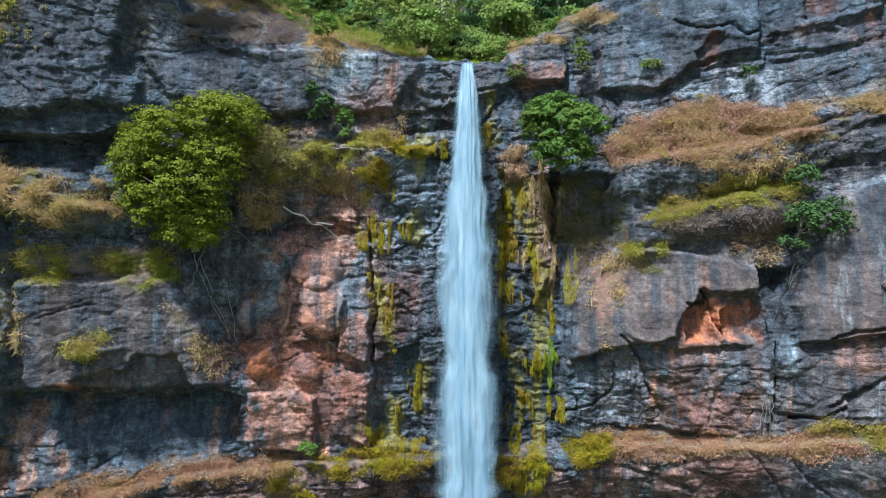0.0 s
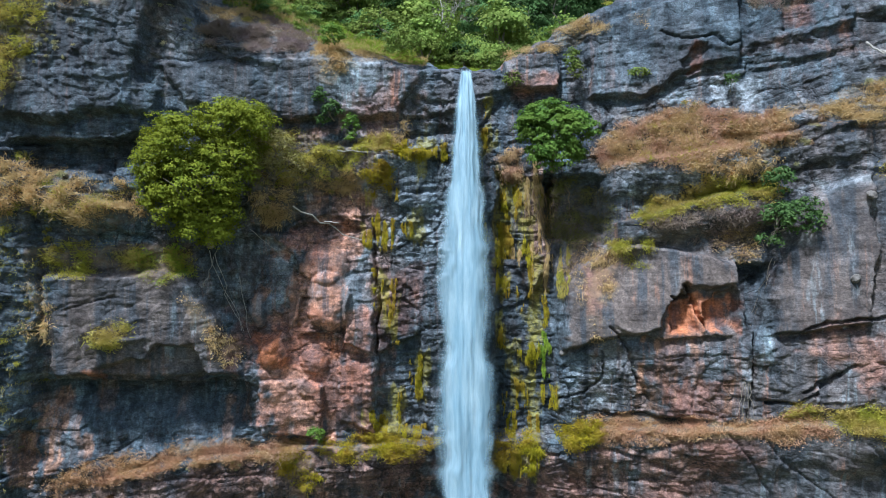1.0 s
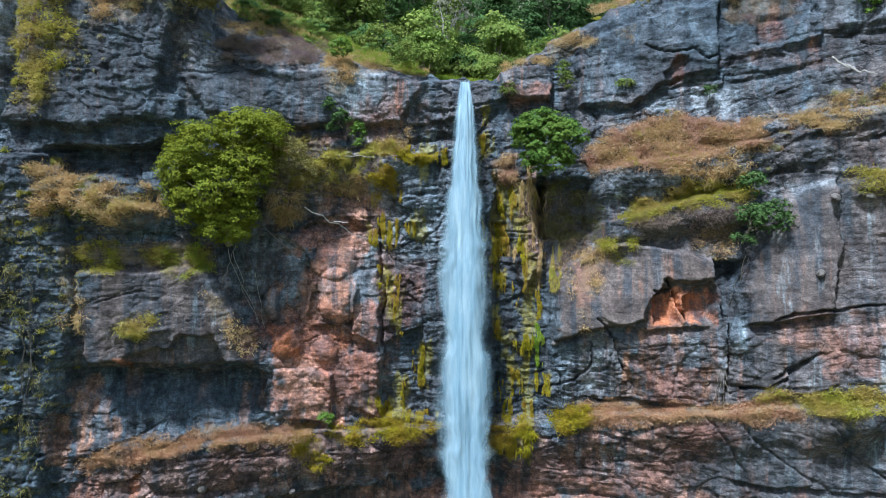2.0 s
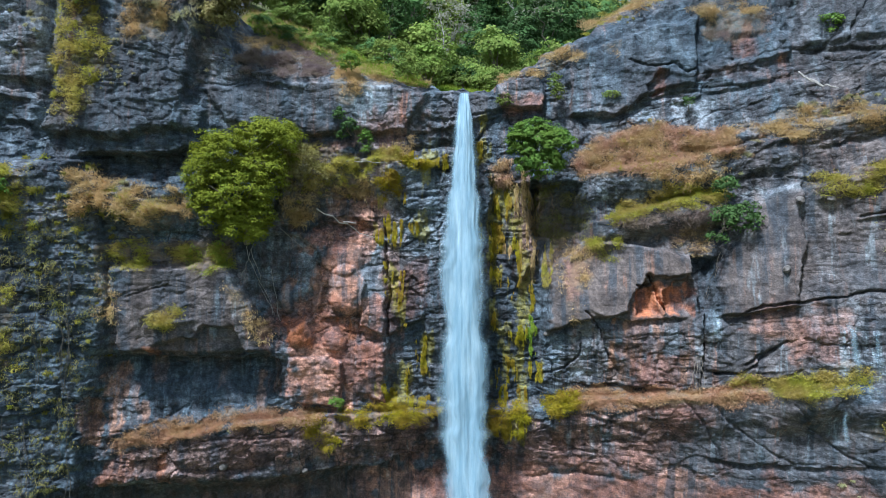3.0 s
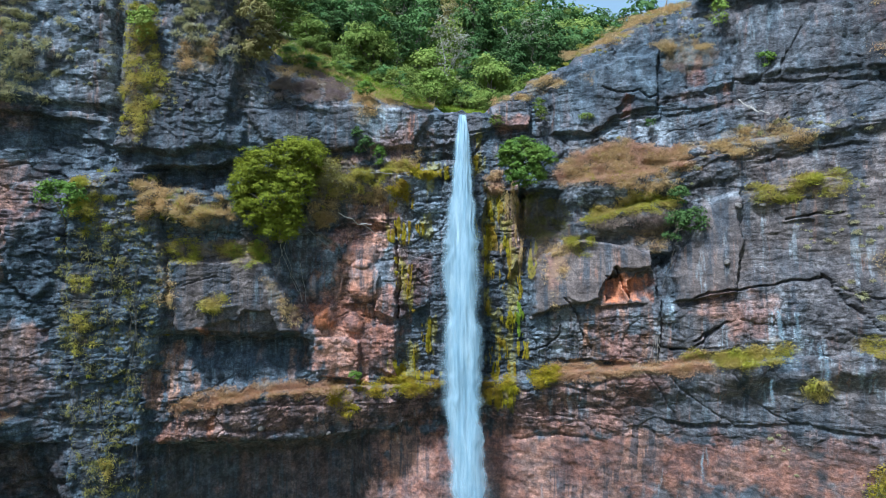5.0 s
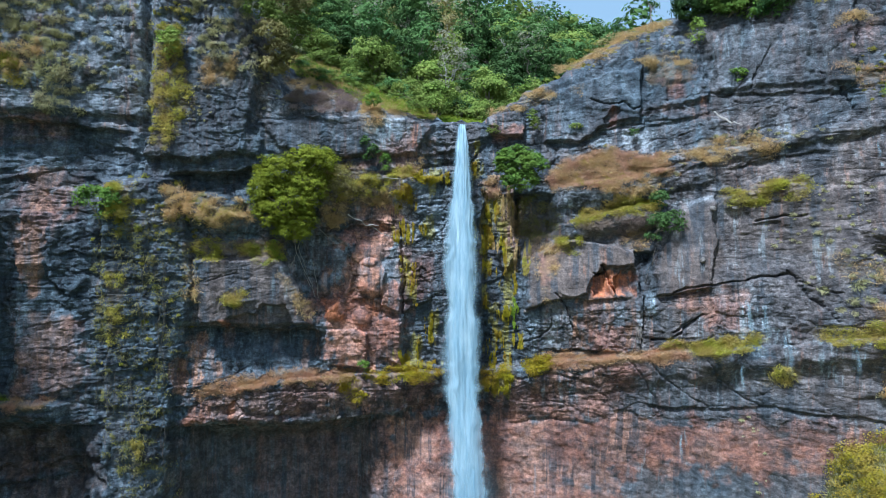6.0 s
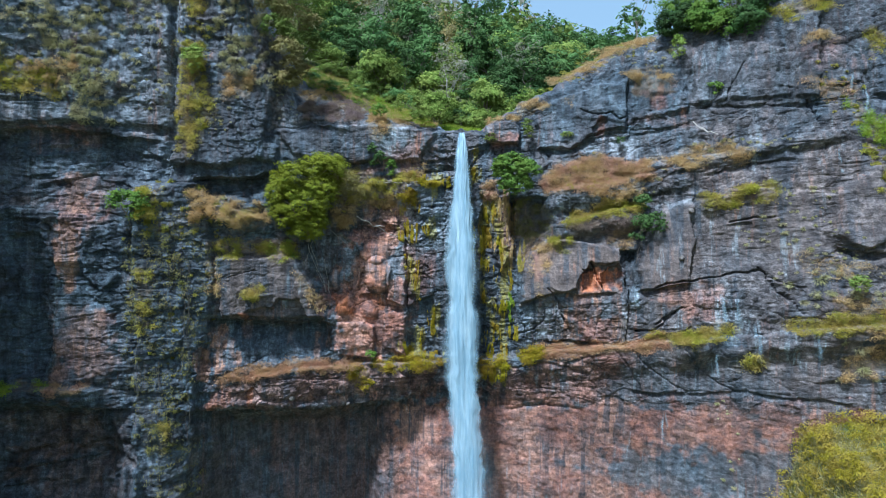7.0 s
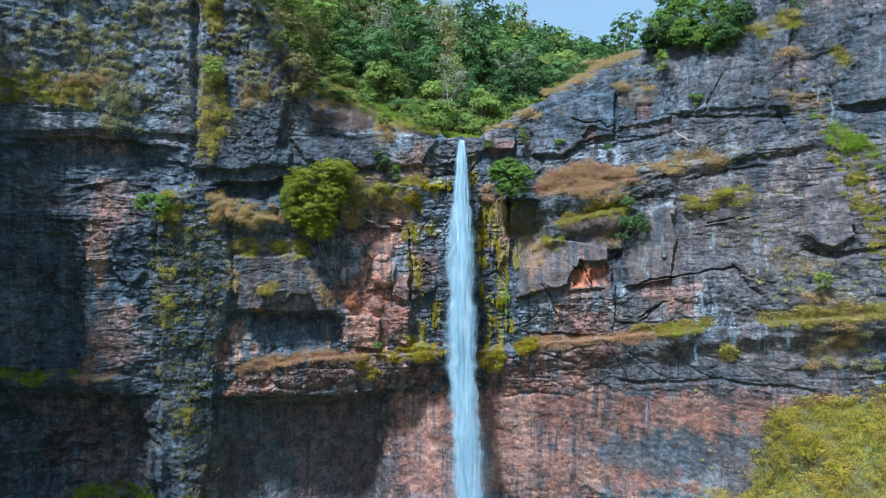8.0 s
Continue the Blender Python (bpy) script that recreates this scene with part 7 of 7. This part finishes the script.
def build_forest():
    kinds = [forest_tree(100, LEAF_FOREST, 7.5, 3.4, 34, 26, 0.33, "dark green forest tree on the hillside"),
             forest_tree(101, LEAF_FOREST, 6.0, 3.0, 34, 26, 0.33, "dark green forest tree on the hillside"),
             forest_tree(102, LEAF_LIGHT, 5.5, 3.2, 34, 26, 0.33, "light green forest tree on the hillside"),
             forest_tree(103, LEAF_FOREST, 9.0, 3.0, 34, 26, 0.33, "tall forest tree on the hillside"),
             forest_tree(104, LEAF_GREY, 7.5, 3.0, 30, 12, 0.26, "half-bare greyish tree on the hillside"),
             forest_tree(105, LEAF_LIGHT, 3.4, 2.5, 30, 24, 0.3, "light green bush on the hillside"),
             forest_tree(106, LEAF_BRONZE, 5.5, 3.2, 34, 24, 0.32, "brownish half-dry forest tree on the hillside")]
    for k in kinds:
        tagged(k, group="forest on the hillside")
    bushes = [forest_tree(107, LEAF_LIGHT, 3.2, 2.6, 24, 16, 0.36, "light green bush at the edge of the wood"),
              forest_tree(108, LEAF_FOREST, 3.6, 2.8, 24, 16, 0.36, "dark green bush at the edge of the wood")]
    for k in bushes:
        k.name = "hillside_bush"
        tagged(k, category="bush", group="bushes at the edge of the wood")
    r = np.random.RandomState(5)
    spots, first = [], set()
    y = 51.0
    while y < 215:
        gap = 3.0 + (y - 50) * 0.03
        for x in np.arange(-0.26 * (y + 40), 0.32 * (y + 40), gap):
            px, py = x + r.uniform(-0.5, 0.5) * gap, y + r.uniform(-0.5, 0.5) * gap
            if not ((abs(px - 1.5) < 1.6 and py < 54) or (px > 4 and py < 54) or (px < -3 and py < 57)):
                spots.append((py, px))
        y += gap * 1.15
    # low bushes close the edge of the wood down to the stream
    near = []
    for _ in range(260):
        px, py = r.uniform(-17, 14), r.uniform(50.6, 60)
        if (px < -1 and py > 52.5 - 0.42 * px * 0.8) or (px > 3.4 and py > 50.6 + 0.1 * px) or (-1 <= px <= 3.4 and py > 53.0):
            near.append((px, py, r.uniform(0.35, 0.75)))
    for _ in range(70):
        px = r.uniform(-17, -2)
        near.append((px, r.uniform(50.4, 53.5 - 0.3 * px), r.uniform(0.15, 0.4)))
    far_v = {}
    for i, (py, px) in enumerate(sorted(spots)):
        k = 5 if py < 60 or r.rand() < 0.14 else r.choice((0, 1, 2, 3, 4, 6), p=(0.3, 0.24, 0.22, 0.1, 0.06, 0.08))
        s = r.uniform(0.75, 1.75) * (0.95 if py < 75 else 1.25)
        m = pose(px, py, float(hill(px, py)) - 0.6, 0, 0, r.uniform(0, 360)) @ Matrix.Diagonal((s, s, s * r.uniform(0.8, 1.1), 1))
        if k not in first:
            first.add(k)
            kinds[k].matrix_basis = m
        elif i < 200:
            copy_thing(kinds[k], m).scale = m.to_scale()
        else:
            # too far to tell singly: joined by leaf colour
            crown = next(c for c in kinds[k].children if c.name.startswith("crown"))
            v = np.empty(len(crown.data.vertices) * 3, dtype=np.float32)
            crown.data.vertices.foreach_get("co", v)
            v = v.reshape(-1, 3) @ np.array(m.to_3x3()).T + np.array(m.translation)
            v = v.reshape(-1, 3, 3)[::6]
            v = (v.mean(1, keepdims=True) + (v - v.mean(1, keepdims=True)) * 2.3).reshape(-1, 3)
            far_v.setdefault(crown.data.materials[0], []).append(v)
    for i, (px, py, s) in enumerate(near):
        m = pose(px, py, float(hill(px, py)) - 0.5, 0, 0, r.uniform(0, 360)) @ Matrix.Diagonal((s, s, s * 0.9, 1))
        if i < 2:
            bushes[i].matrix_basis = m
        else:
            copy_thing(bushes[int(r.rand() < 0.3)], m).scale = m.to_scale()
    for mat, parts in far_v.items():
        v = np.concatenate(parts)
        tagged(mesh_object("far_forest", v, np.arange(len(v)).reshape(-1, 3), mat, flat=True), "dense green forest high on the hillside", "forest", kind="stuff")


def bare_tree(seed, tall):
    root = new("bare_tree")
    r = random.Random(seed)
    tubes = []

    def grow(a, way, long, thick, depth):
        b = a + way * long
        tubes.append(tube([a, a.lerp(b, 0.5) + Vector((r.gauss(0, 0.04), r.gauss(0, 0.04), 0)) * long, b], [thick, thick * 0.85, thick * 0.65], 5))
        if depth:
            for _ in range(3 if depth > 1 else 4):
                turn = (way + Vector((r.gauss(0, 0.5), r.gauss(0, 0.5), r.uniform(-0.1, 0.4)))).normalized()
                grow(a.lerp(b, r.uniform(0.6, 1.0)), turn, long * r.uniform(0.5, 0.75), thick * 0.55, depth - 1)

    grow(Vector((0, 0, -0.5)), Vector((r.uniform(-0.15, 0.15), 0, 1)).normalized(), tall * 0.45, tall * 0.022, 4)
    many_tubes("trunk", tubes, PALE_BARK, root)
    return tagged(root, "leafless pale grey tree standing over the forest", "tree", "bare trees on the hillside")


build_hill()
build_forest()
BARE = [bare_tree(3, 9.0), bare_tree(8, 11.0)]
for k, (bx, by) in enumerate(((-21, 66), (-3, 96), (1, 98), (-14, 88), (7, 108), (-9, 74), (9, 74), (-27, 92), (12, 82))):
    m = pose(bx, by, float(hill(bx, by)) - 0.6, 0, 0, 77 * k)
    if k < 2:
        BARE[k].matrix_basis = m
    else:
        copy_thing(BARE[k % 2], m)

# grassy edge of the valley, with tufts
def ground_grass(name, spots, height, mat, label, length, spreading=0.5):
    x, y = spots
    n = 10
    bx, by = (np.repeat(a, n) + RNG.normal(0, spreading, len(a) * n) for a in (x, y))
    bz = height(bx, by)
    way = np.stack((RNG.normal(0, 0.5, len(bx)), RNG.normal(-0.2, 0.4, len(bx)), RNG.uniform(0.5, 1.2, len(bx))), 1)
    v, f = blades(np.stack((bx, by, bz), 1), way, length * RNG.uniform(0.5, 1.3, len(bx)), RNG.uniform(0.05, 0.1, len(bx)), RNG.uniform(0.1, 0.8, len(bx)))
    return tagged(mesh_object(name, v, f, mat, flat=True), label, "grass", kind="stuff")


ground_grass("valley_grass", (RNG.uniform(-18, -7, 600), RNG.uniform(50, 60, 600)), lambda x, y: hill(x, y) - 0.4, GRASS_DRY, "tan dry grass mixed into the slope above the lip", 0.55, 0.35)
ground_grass("valley_grass", (RNG.uniform(-18, 4, 3600), RNG.uniform(50, 61, 3600)), lambda x, y: hill(x, y) - 0.5, GRASS_GREEN, "bright green grass on the slope above the lip", 0.5)

# ---- the falls ----
FALL_TOP, FALL_END = 43.75, -0.5
def fall_x(z):
    return np.interp(z, (-1, 10, 17, 30, 44), (2.4, 1.95, 1.55, 1.38, 1.52))


def fall_half(z):
    return np.interp(z, (-1, 10, 24, 31, 34, 37, 41, 43, 44.3), (2.1, 1.95, 1.9, 1.66, 1.45, 1.18, 0.82, 0.52, 0.26))


def fall_y(z):
    return 46.5 - 0.36 * np.sqrt(np.clip(FALL_TOP - z, 0, None))


def water_sheet(name, mat, parent, wide, forward, seed, label):
    rows, cols = 260, 44
    z = np.linspace(FALL_TOP, FALL_END, rows)[:, None] * np.ones((1, cols))
    u = np.linspace(-1, 1, cols)[None, :] * np.ones((rows, 1))
    frayed = 1 + 0.16 * fbm(u * 2 + 5, z / 2.5, seed, 4) + 0.1 * fbm(u * 0 + 3, z / 1.1, seed + 2, 3)
    x = fall_x(z) + u * fall_half(z) * wide * frayed
    y = fall_y(z) - forward - 0.55 * fall_half(z) * np.sqrt(np.clip(1 - u * u, 0, 1)) + 0.16 * fbm(u * 5, z / 4, seed + 1, 4)
    ob = mesh_object(name, np.stack((x, y, z), -1).reshape(-1, 3), sheet(rows, cols), mat, parent)
    fade = smooth(1.0, 0.45, np.abs(u)) * smooth(0, 0.7, FALL_TOP - z + 0.35)
    attach(ob, "body", fade.ravel())
    ob["label"] = label
    return ob


falls = new("waterfall")
falls.location = (0, 0, 0)
tagged(falls, "tall narrow white waterfall dropping freely from a rock lip", "waterfall")
water_sheet("core", water_material("white_water", 0.25, 0.65, 1.0), falls, 0.86, 0.0, 1, "dense white core of falling water")
water_sheet("veil", water_material("thin_water", 0.4, 0.75, 0.55), falls, 1.12, 0.35, 6, "thin veil of spray around the core")

# spray that drifts round the lower fall
def spray_sheet():
    rows, cols = 90, 40
    z = np.linspace(17, FALL_END, rows)[:, None] * np.ones((1, cols))
    u = np.linspace(-1, 1, cols)[None, :] * np.ones((rows, 1))
    x = fall_x(z) + 0.3 + u * (2.4 + 0.13 * (17 - z)) * (1 + 0.1 * fbm(u + 3, z / 3, 4, 3))
    y = fall_y(z) - 0.9 - 0.8 * np.sqrt(np.clip(1 - u * u, 0, 1))
    ob = mesh_object("spray", np.stack((x, y, z), -1).reshape(-1, 3), sheet(rows, cols), water_material("drifting_spray", 0.1, 0.9, 0.42), falls)
    attach(ob, "body", (0.5 * smooth(1.0, 0.1, np.abs(u)) * smooth(17, 6, z)).ravel())
    ob["label"] = "pale drifting spray round the lower fall"


spray_sheet()

# ---- roots, branches ----
def roots(name, label, ends, radius, mat=None):
    root = new(name)
    root.location = ends[0][0]
    o = Vector(ends[0][0])
    for a, b, sag in ends:
        v, f = tube([p - o for p in bend(a, b, sag, 9, 0.07)], [radius * (1 - 0.06 * k) for k in range(9)], 5)
        mesh_object("stem", v, f, mat or PALE_BARK, root)
    return tagged(root, label, "roots")


roots("hanging_roots", "bundle of thin hanging roots in a cleft", [((19.3, 40.1, 31.3), (18.5, 41.2, 27.9), 0.02), ((19.4, 40.0, 31.1), (18.5, 41.1, 27.3), 0.03), ((18.4, 41.0, 27.3), (18.0, 40.8, 23.8), 0.0), ((18.5, 40.9, 27.0), (18.1, 40.7, 24.2), 0.0), ((17.8, 40.2, 24.3), (17.1, 39.9, 21.9), 0.0), ((17.8, 40.2, 24.3), (17.4, 39.8, 22.0), 0.0), ((17.9, 40.1, 24.3), (17.7, 39.7, 22.0), 0.0), ((17.9, 40.1, 24.3), (18.0, 39.5, 22.0), 0.0)], 0.022, BARK)
roots("hanging_roots", "thin bare roots hanging over a dark recess", [((-14.8, 43.6, 31.7), (-12.8, 45.5, 25.0), 0.0), ((-14.5, 43.7, 31.5), (-13.1, 45.3, 26.4), 0.02), ((-12.6, 45.0, 33.1), (-10.9, 46.3, 31.5), 0.02), ((-15.2, 43.5, 29.4), (-14.3, 43.8, 32.0), 0.0), ((-13.3, 45.0, 30.0), (-12.6, 45.5, 25.4), 0.0)], 0.025)
roots("dead_branch", "long pale dead branch leaning on the wall", [((-9.8, 44.9, 34.6), (-5.4, 45.8, 32.4), 0.04), ((-7.8, 45.3, 33.6), (-6.8, 45.2, 33.5), 0.0)], 0.05)
roots("dead_branch", "thin pale branch on a slope", [((-7.0, 45.5, 38.3), (-3.3, 46.0, 38.4), 0.03), ((-4.7, 45.7, 38.3), (-3.3, 46.0, 37.5), 0.05)], 0.04)
roots("dead_branch", "bare pale branch fallen on a shelf", [((24.5, 39.6, 43.8), (25.6, 38.3, 42.5), 0.05), ((25.0, 39.1, 43.2), (26.3, 37.8, 42.3), 0.03)], 0.07)

ROOTS = np.random.RandomState(21)
def root_fall(x, top, foot):
    """A root that follows the rock down from a ledge."""
    z = np.linspace(top, foot, 9)
    xs = x + np.cumsum(ROOTS.normal(0, 0.17, 9))
    ys = np.minimum.accumulate(surface(xs, z)) - 0.1
    return [(xs[k], ys[k], z[k]) for k in range(9)]


bundle = new("hanging_roots")
for k in range(10):
    path = root_fall(ROOTS.uniform(5.6, 8.4), ROOTS.uniform(35.0, 36.4), ROOTS.uniform(32.0, 34.0))
    v, f = tube(path, [0.04 * (1 - 0.08 * j) for j in range(9)], 5)
    mesh_object("stem", v, f, ROOT_BARK, bundle)
tagged(bundle, "brown roots hanging down the rock below a green tree", "roots")

# withered vines over the rib
def vine(top, long, seed):
    r = random.Random(seed)
    x, z = top
    steps = 12
    xs = [x + 0.02 * long * math.sin(k * 0.9 + seed) + r.gauss(0, 0.07) for k in range(steps)]
    zs = [z - long * k / (steps - 1) for k in range(steps)]
    ys = np.minimum.accumulate(surface(np.array(xs), np.array(zs))) - 0.12
    o = Vector((x, ys[0], z))
    v, f = tube([Vector((a, b, c)) - o for a, b, c in zip(xs, ys, zs)], [0.028 * (1 - 0.05 * k) for k in range(steps)], 5)
    ob = mesh_object("hanging_vine", v, f, DARK_BARK)
    ob.location = o
    return tagged(ob, "thin withered vine hanging down the overgrown rib", "vine", "vines on the rib")


RIB = random.Random(4)
VINE_LEFT, VINE_RIGHT = (-31.5, 32.9), (-25.4, 18.6)
for k in range(20):
    vine((RIB.uniform(VINE_LEFT[0], VINE_RIGHT[0]) - 0.6 * (k > 15), RIB.uniform(VINE_RIGHT[1], VINE_LEFT[1]) - 6.0 * (k > 15)), RIB.uniform(3, 9), k)

# ---- thin runs of water on the wall ----
SEEP = water_material("seeping_water", 0.35, 0.75, 0.5)


def seep(top, foot, wide):
    rows, cols = 40, 6
    v = np.linspace(0, 1, rows)[:, None] * np.ones((1, cols))
    u = np.linspace(-1, 1, cols)[None, :] * np.ones((rows, 1))
    z = top[1] + 1.25 * (foot[1] - top[1]) * v
    x = top[0] + (foot[0] - top[0]) * v + u * wide * 0.4 * (0.5 + 0.6 * v) + 0.12 * fbm(v * 4 + top[0], v * 0, 3, 3)
    y = np.minimum.accumulate(surface(x, z), 0) - 0.07
    ob = mesh_object("water", np.stack((x, y, z), -1).reshape(-1, 3), sheet(rows, cols), SEEP)
    attach(ob, "body", (smooth(1.0, 0.3, np.abs(u)) * smooth(0, 0.2, v) * smooth(1.0, 0.55, v) * 0.6).ravel())
    root = new("seep_waterfall")
    ob.parent = root
    return tagged(root, "thin white thread of water running down the rock face", "small waterfall", "water threads on the wall")


for a, b, w in (((25.8, 27.3), (26.1, 23.3), 0.7), ((26.8, 26.8), (26.8, 24.2), 0.4), ((27.9, 24.6), (28.1, 21.3), 0.6), ((25.0, 21.6), (25.2, 19.2), 0.6), ((31.7, 24.2), (31.9, 21.6), 0.6), ((21.4, 14.8), (21.6, 11.6), 0.5), ((37.9, 46.4), (37.6, 42.1), 0.45), ((36.9, 47.4), (36.5, 45.1), 0.4), ((34.9, 40.2), (34.9, 38.7), 0.4), ((41.6, 51.0), (41.1, 48.1), 0.5)):
    seep(a, b, w)

# ---- stones stuck on the wall ----
STONE = plain_material("weathered_stone", (0.085, 0.072, 0.065), (0.17, 0.145, 0.13), 2.5)


def stone(at, size, seed, label):
    r = random.Random(seed)
    bm = bmesh.new()
    bmesh.ops.create_icosphere(bm, subdivisions=3, radius=1.0)
    o = Vector((r.uniform(0, 50), r.uniform(0, 50), r.uniform(0, 50)))
    for q in bm.verts:
        n = q.co.copy()
        k = 1 + 0.3 * noise.noise(n * 0.9 + o) + 0.12 * noise.noise(n * 2.6 + o)
        q.co = Vector((n.x * k * size, n.y * k * size * 0.8, n.z * k * size * 0.7))
    me = bpy.data.meshes.new("stone")
    bm.to_mesh(me)
    bm.free()
    me.materials.append(STONE)
    ob = new("stone", me)
    x, z = at
    ob.location = (x, float(surface(np.array([x]), np.array([z]))[0]) - size * 0.25, z)
    ob.rotation_euler = (r.uniform(-0.4, 0.4), r.uniform(-0.4, 0.4), r.uniform(0, 6))
    return tagged(ob, label, "stone", "stones on the wall")


for k, (at, size, words) in enumerate((((22.7, 30.2), 0.32, "pale grey stone stuck on a smooth rock face"), ((23.7, 34.8), 0.36, "round tan stone at a shelf's edge"), ((25.3, 34.8), 0.3, "small grey stone on a shelf"), ((7.9, 25.0), 0.3, "small grey stone at the wall's corner"), ((-10.9, 14.2), 0.3, "pale stone on the rock below a ledge"), ((-16.4, 15.4), 0.35, "pale stone on the rock below a ledge"))):
    stone(at, size, 200 + k, words)

# ---- overgrown spur in front of the great wall's foot ----
def spur(x, y):
    x, y = np.asarray(x, float), np.asarray(y, float)
    shelf = 10.6 + 0.05 * (x - 21) - 1.3 * np.clip(21 - x, 0, 30) - 2.5 * np.clip(y - 20.5, 0, 30)
    bank = 12.9 + 0.5 * (x - 31.6) + 0.2 * (y - 24) - 5.0 * np.clip(31.6 - x, 0, 30)
    return np.maximum(shelf, bank) - 0.25 * np.clip(20 - y, 0, 30) + 0.7 * fbm(x / 3.5, y / 3.5, 2, 3)


def build_spur():
    xs, ys = np.arange(8, 64, 0.6), np.arange(2, 36, 0.6)
    gx, gy = np.meshgrid(xs, ys)
    ob = mesh_object("spur", np.stack((gx, gy, np.maximum(spur(gx, gy), -0.5)), -1).reshape(-1, 3), sheet(len(ys), len(xs)), SOIL)
    tagged(ob, "earth slope overgrown with bright foliage", "slope", kind="structure")
    r = np.random.RandomState(9)
    n = 1500
    x, y = r.uniform(20, 48, n), r.uniform(8, 33, n)
    keep = (x > 30.8) | (y < 20.5)
    x, y, n = x[keep], y[keep], int(keep.sum())
    s = r.uniform(0.5, 1.1, n)
    lobes = [lobe((a, b, c + 0.35 * q), q, q, q * 0.8) for a, b, c, q in zip(x, y, spur(x, y), s)]
    # the bank's steep side is overgrown too
    for _ in range(620):
        a, b = r.uniform(29.6, 32.4), r.uniform(3, 35)
        lobes.append(lobe((a, b, float(spur(a, b)) + r.uniform(0, 0.6)), 0.8, 0.8, 0.7))
    v, f = crown_leaves(lobes, 9000, 22, 0.115, 0.42, 0.6, 33, 0.9, True)
    tagged(mesh_object("slope_bushes", v, f, LEAF_SLOPE, flat=True), "bright yellow-green bushy foliage covering a slope", "bushes", kind="stuff")
    ground_grass("slope_grass", (r.uniform(31, 46, 2600), r.uniform(8, 31, 2600)), spur, GRASS_OLIVE, "tall olive grass among slope bushes", 0.9, 0.3)
    ground_grass("slope_grass", (r.uniform(28.5, 33.5, 2600), r.uniform(6, 33, 2600)), spur, TUFT_TAN, "tan dry grass along a slope's brow", 1.2, 0.3)


build_spur()

# ---- ground far below, pool ----
def build_ground():
    v = [(-2500, -2500, 0), (2500, -2500, 0), (2500, 2500, 0), (-2500, 2500, 0)]
    tagged(mesh_object("ground", v, [(0, 1, 2, 3)], SOIL), "wooded valley floor below the falls", "ground", kind="structure")
    m, t, b = material("pool_water", 0.08)
    b.inputs["Base Color"].default_value = (0.03, 0.06, 0.055, 1)
    a = np.linspace(0, 2 * math.pi, 60, endpoint=False)
    rim_r = 11 + 1.6 * np.sin(3 * a + 1) + 0.8 * np.sin(7 * a)
    v = [(2.4, 38, 0.05)] + [(2.4 + q * math.cos(w) * 1.2, 38 + q * math.sin(w) * 0.75, 0.05) for q, w in zip(rim_r, a)]
    tagged(mesh_object("pool", v, [(0, 1 + k, 1 + (k + 1) % 60) for k in range(60)], m), "dark plunge pool at the foot of the falls", "pool", kind="structure")


build_ground()
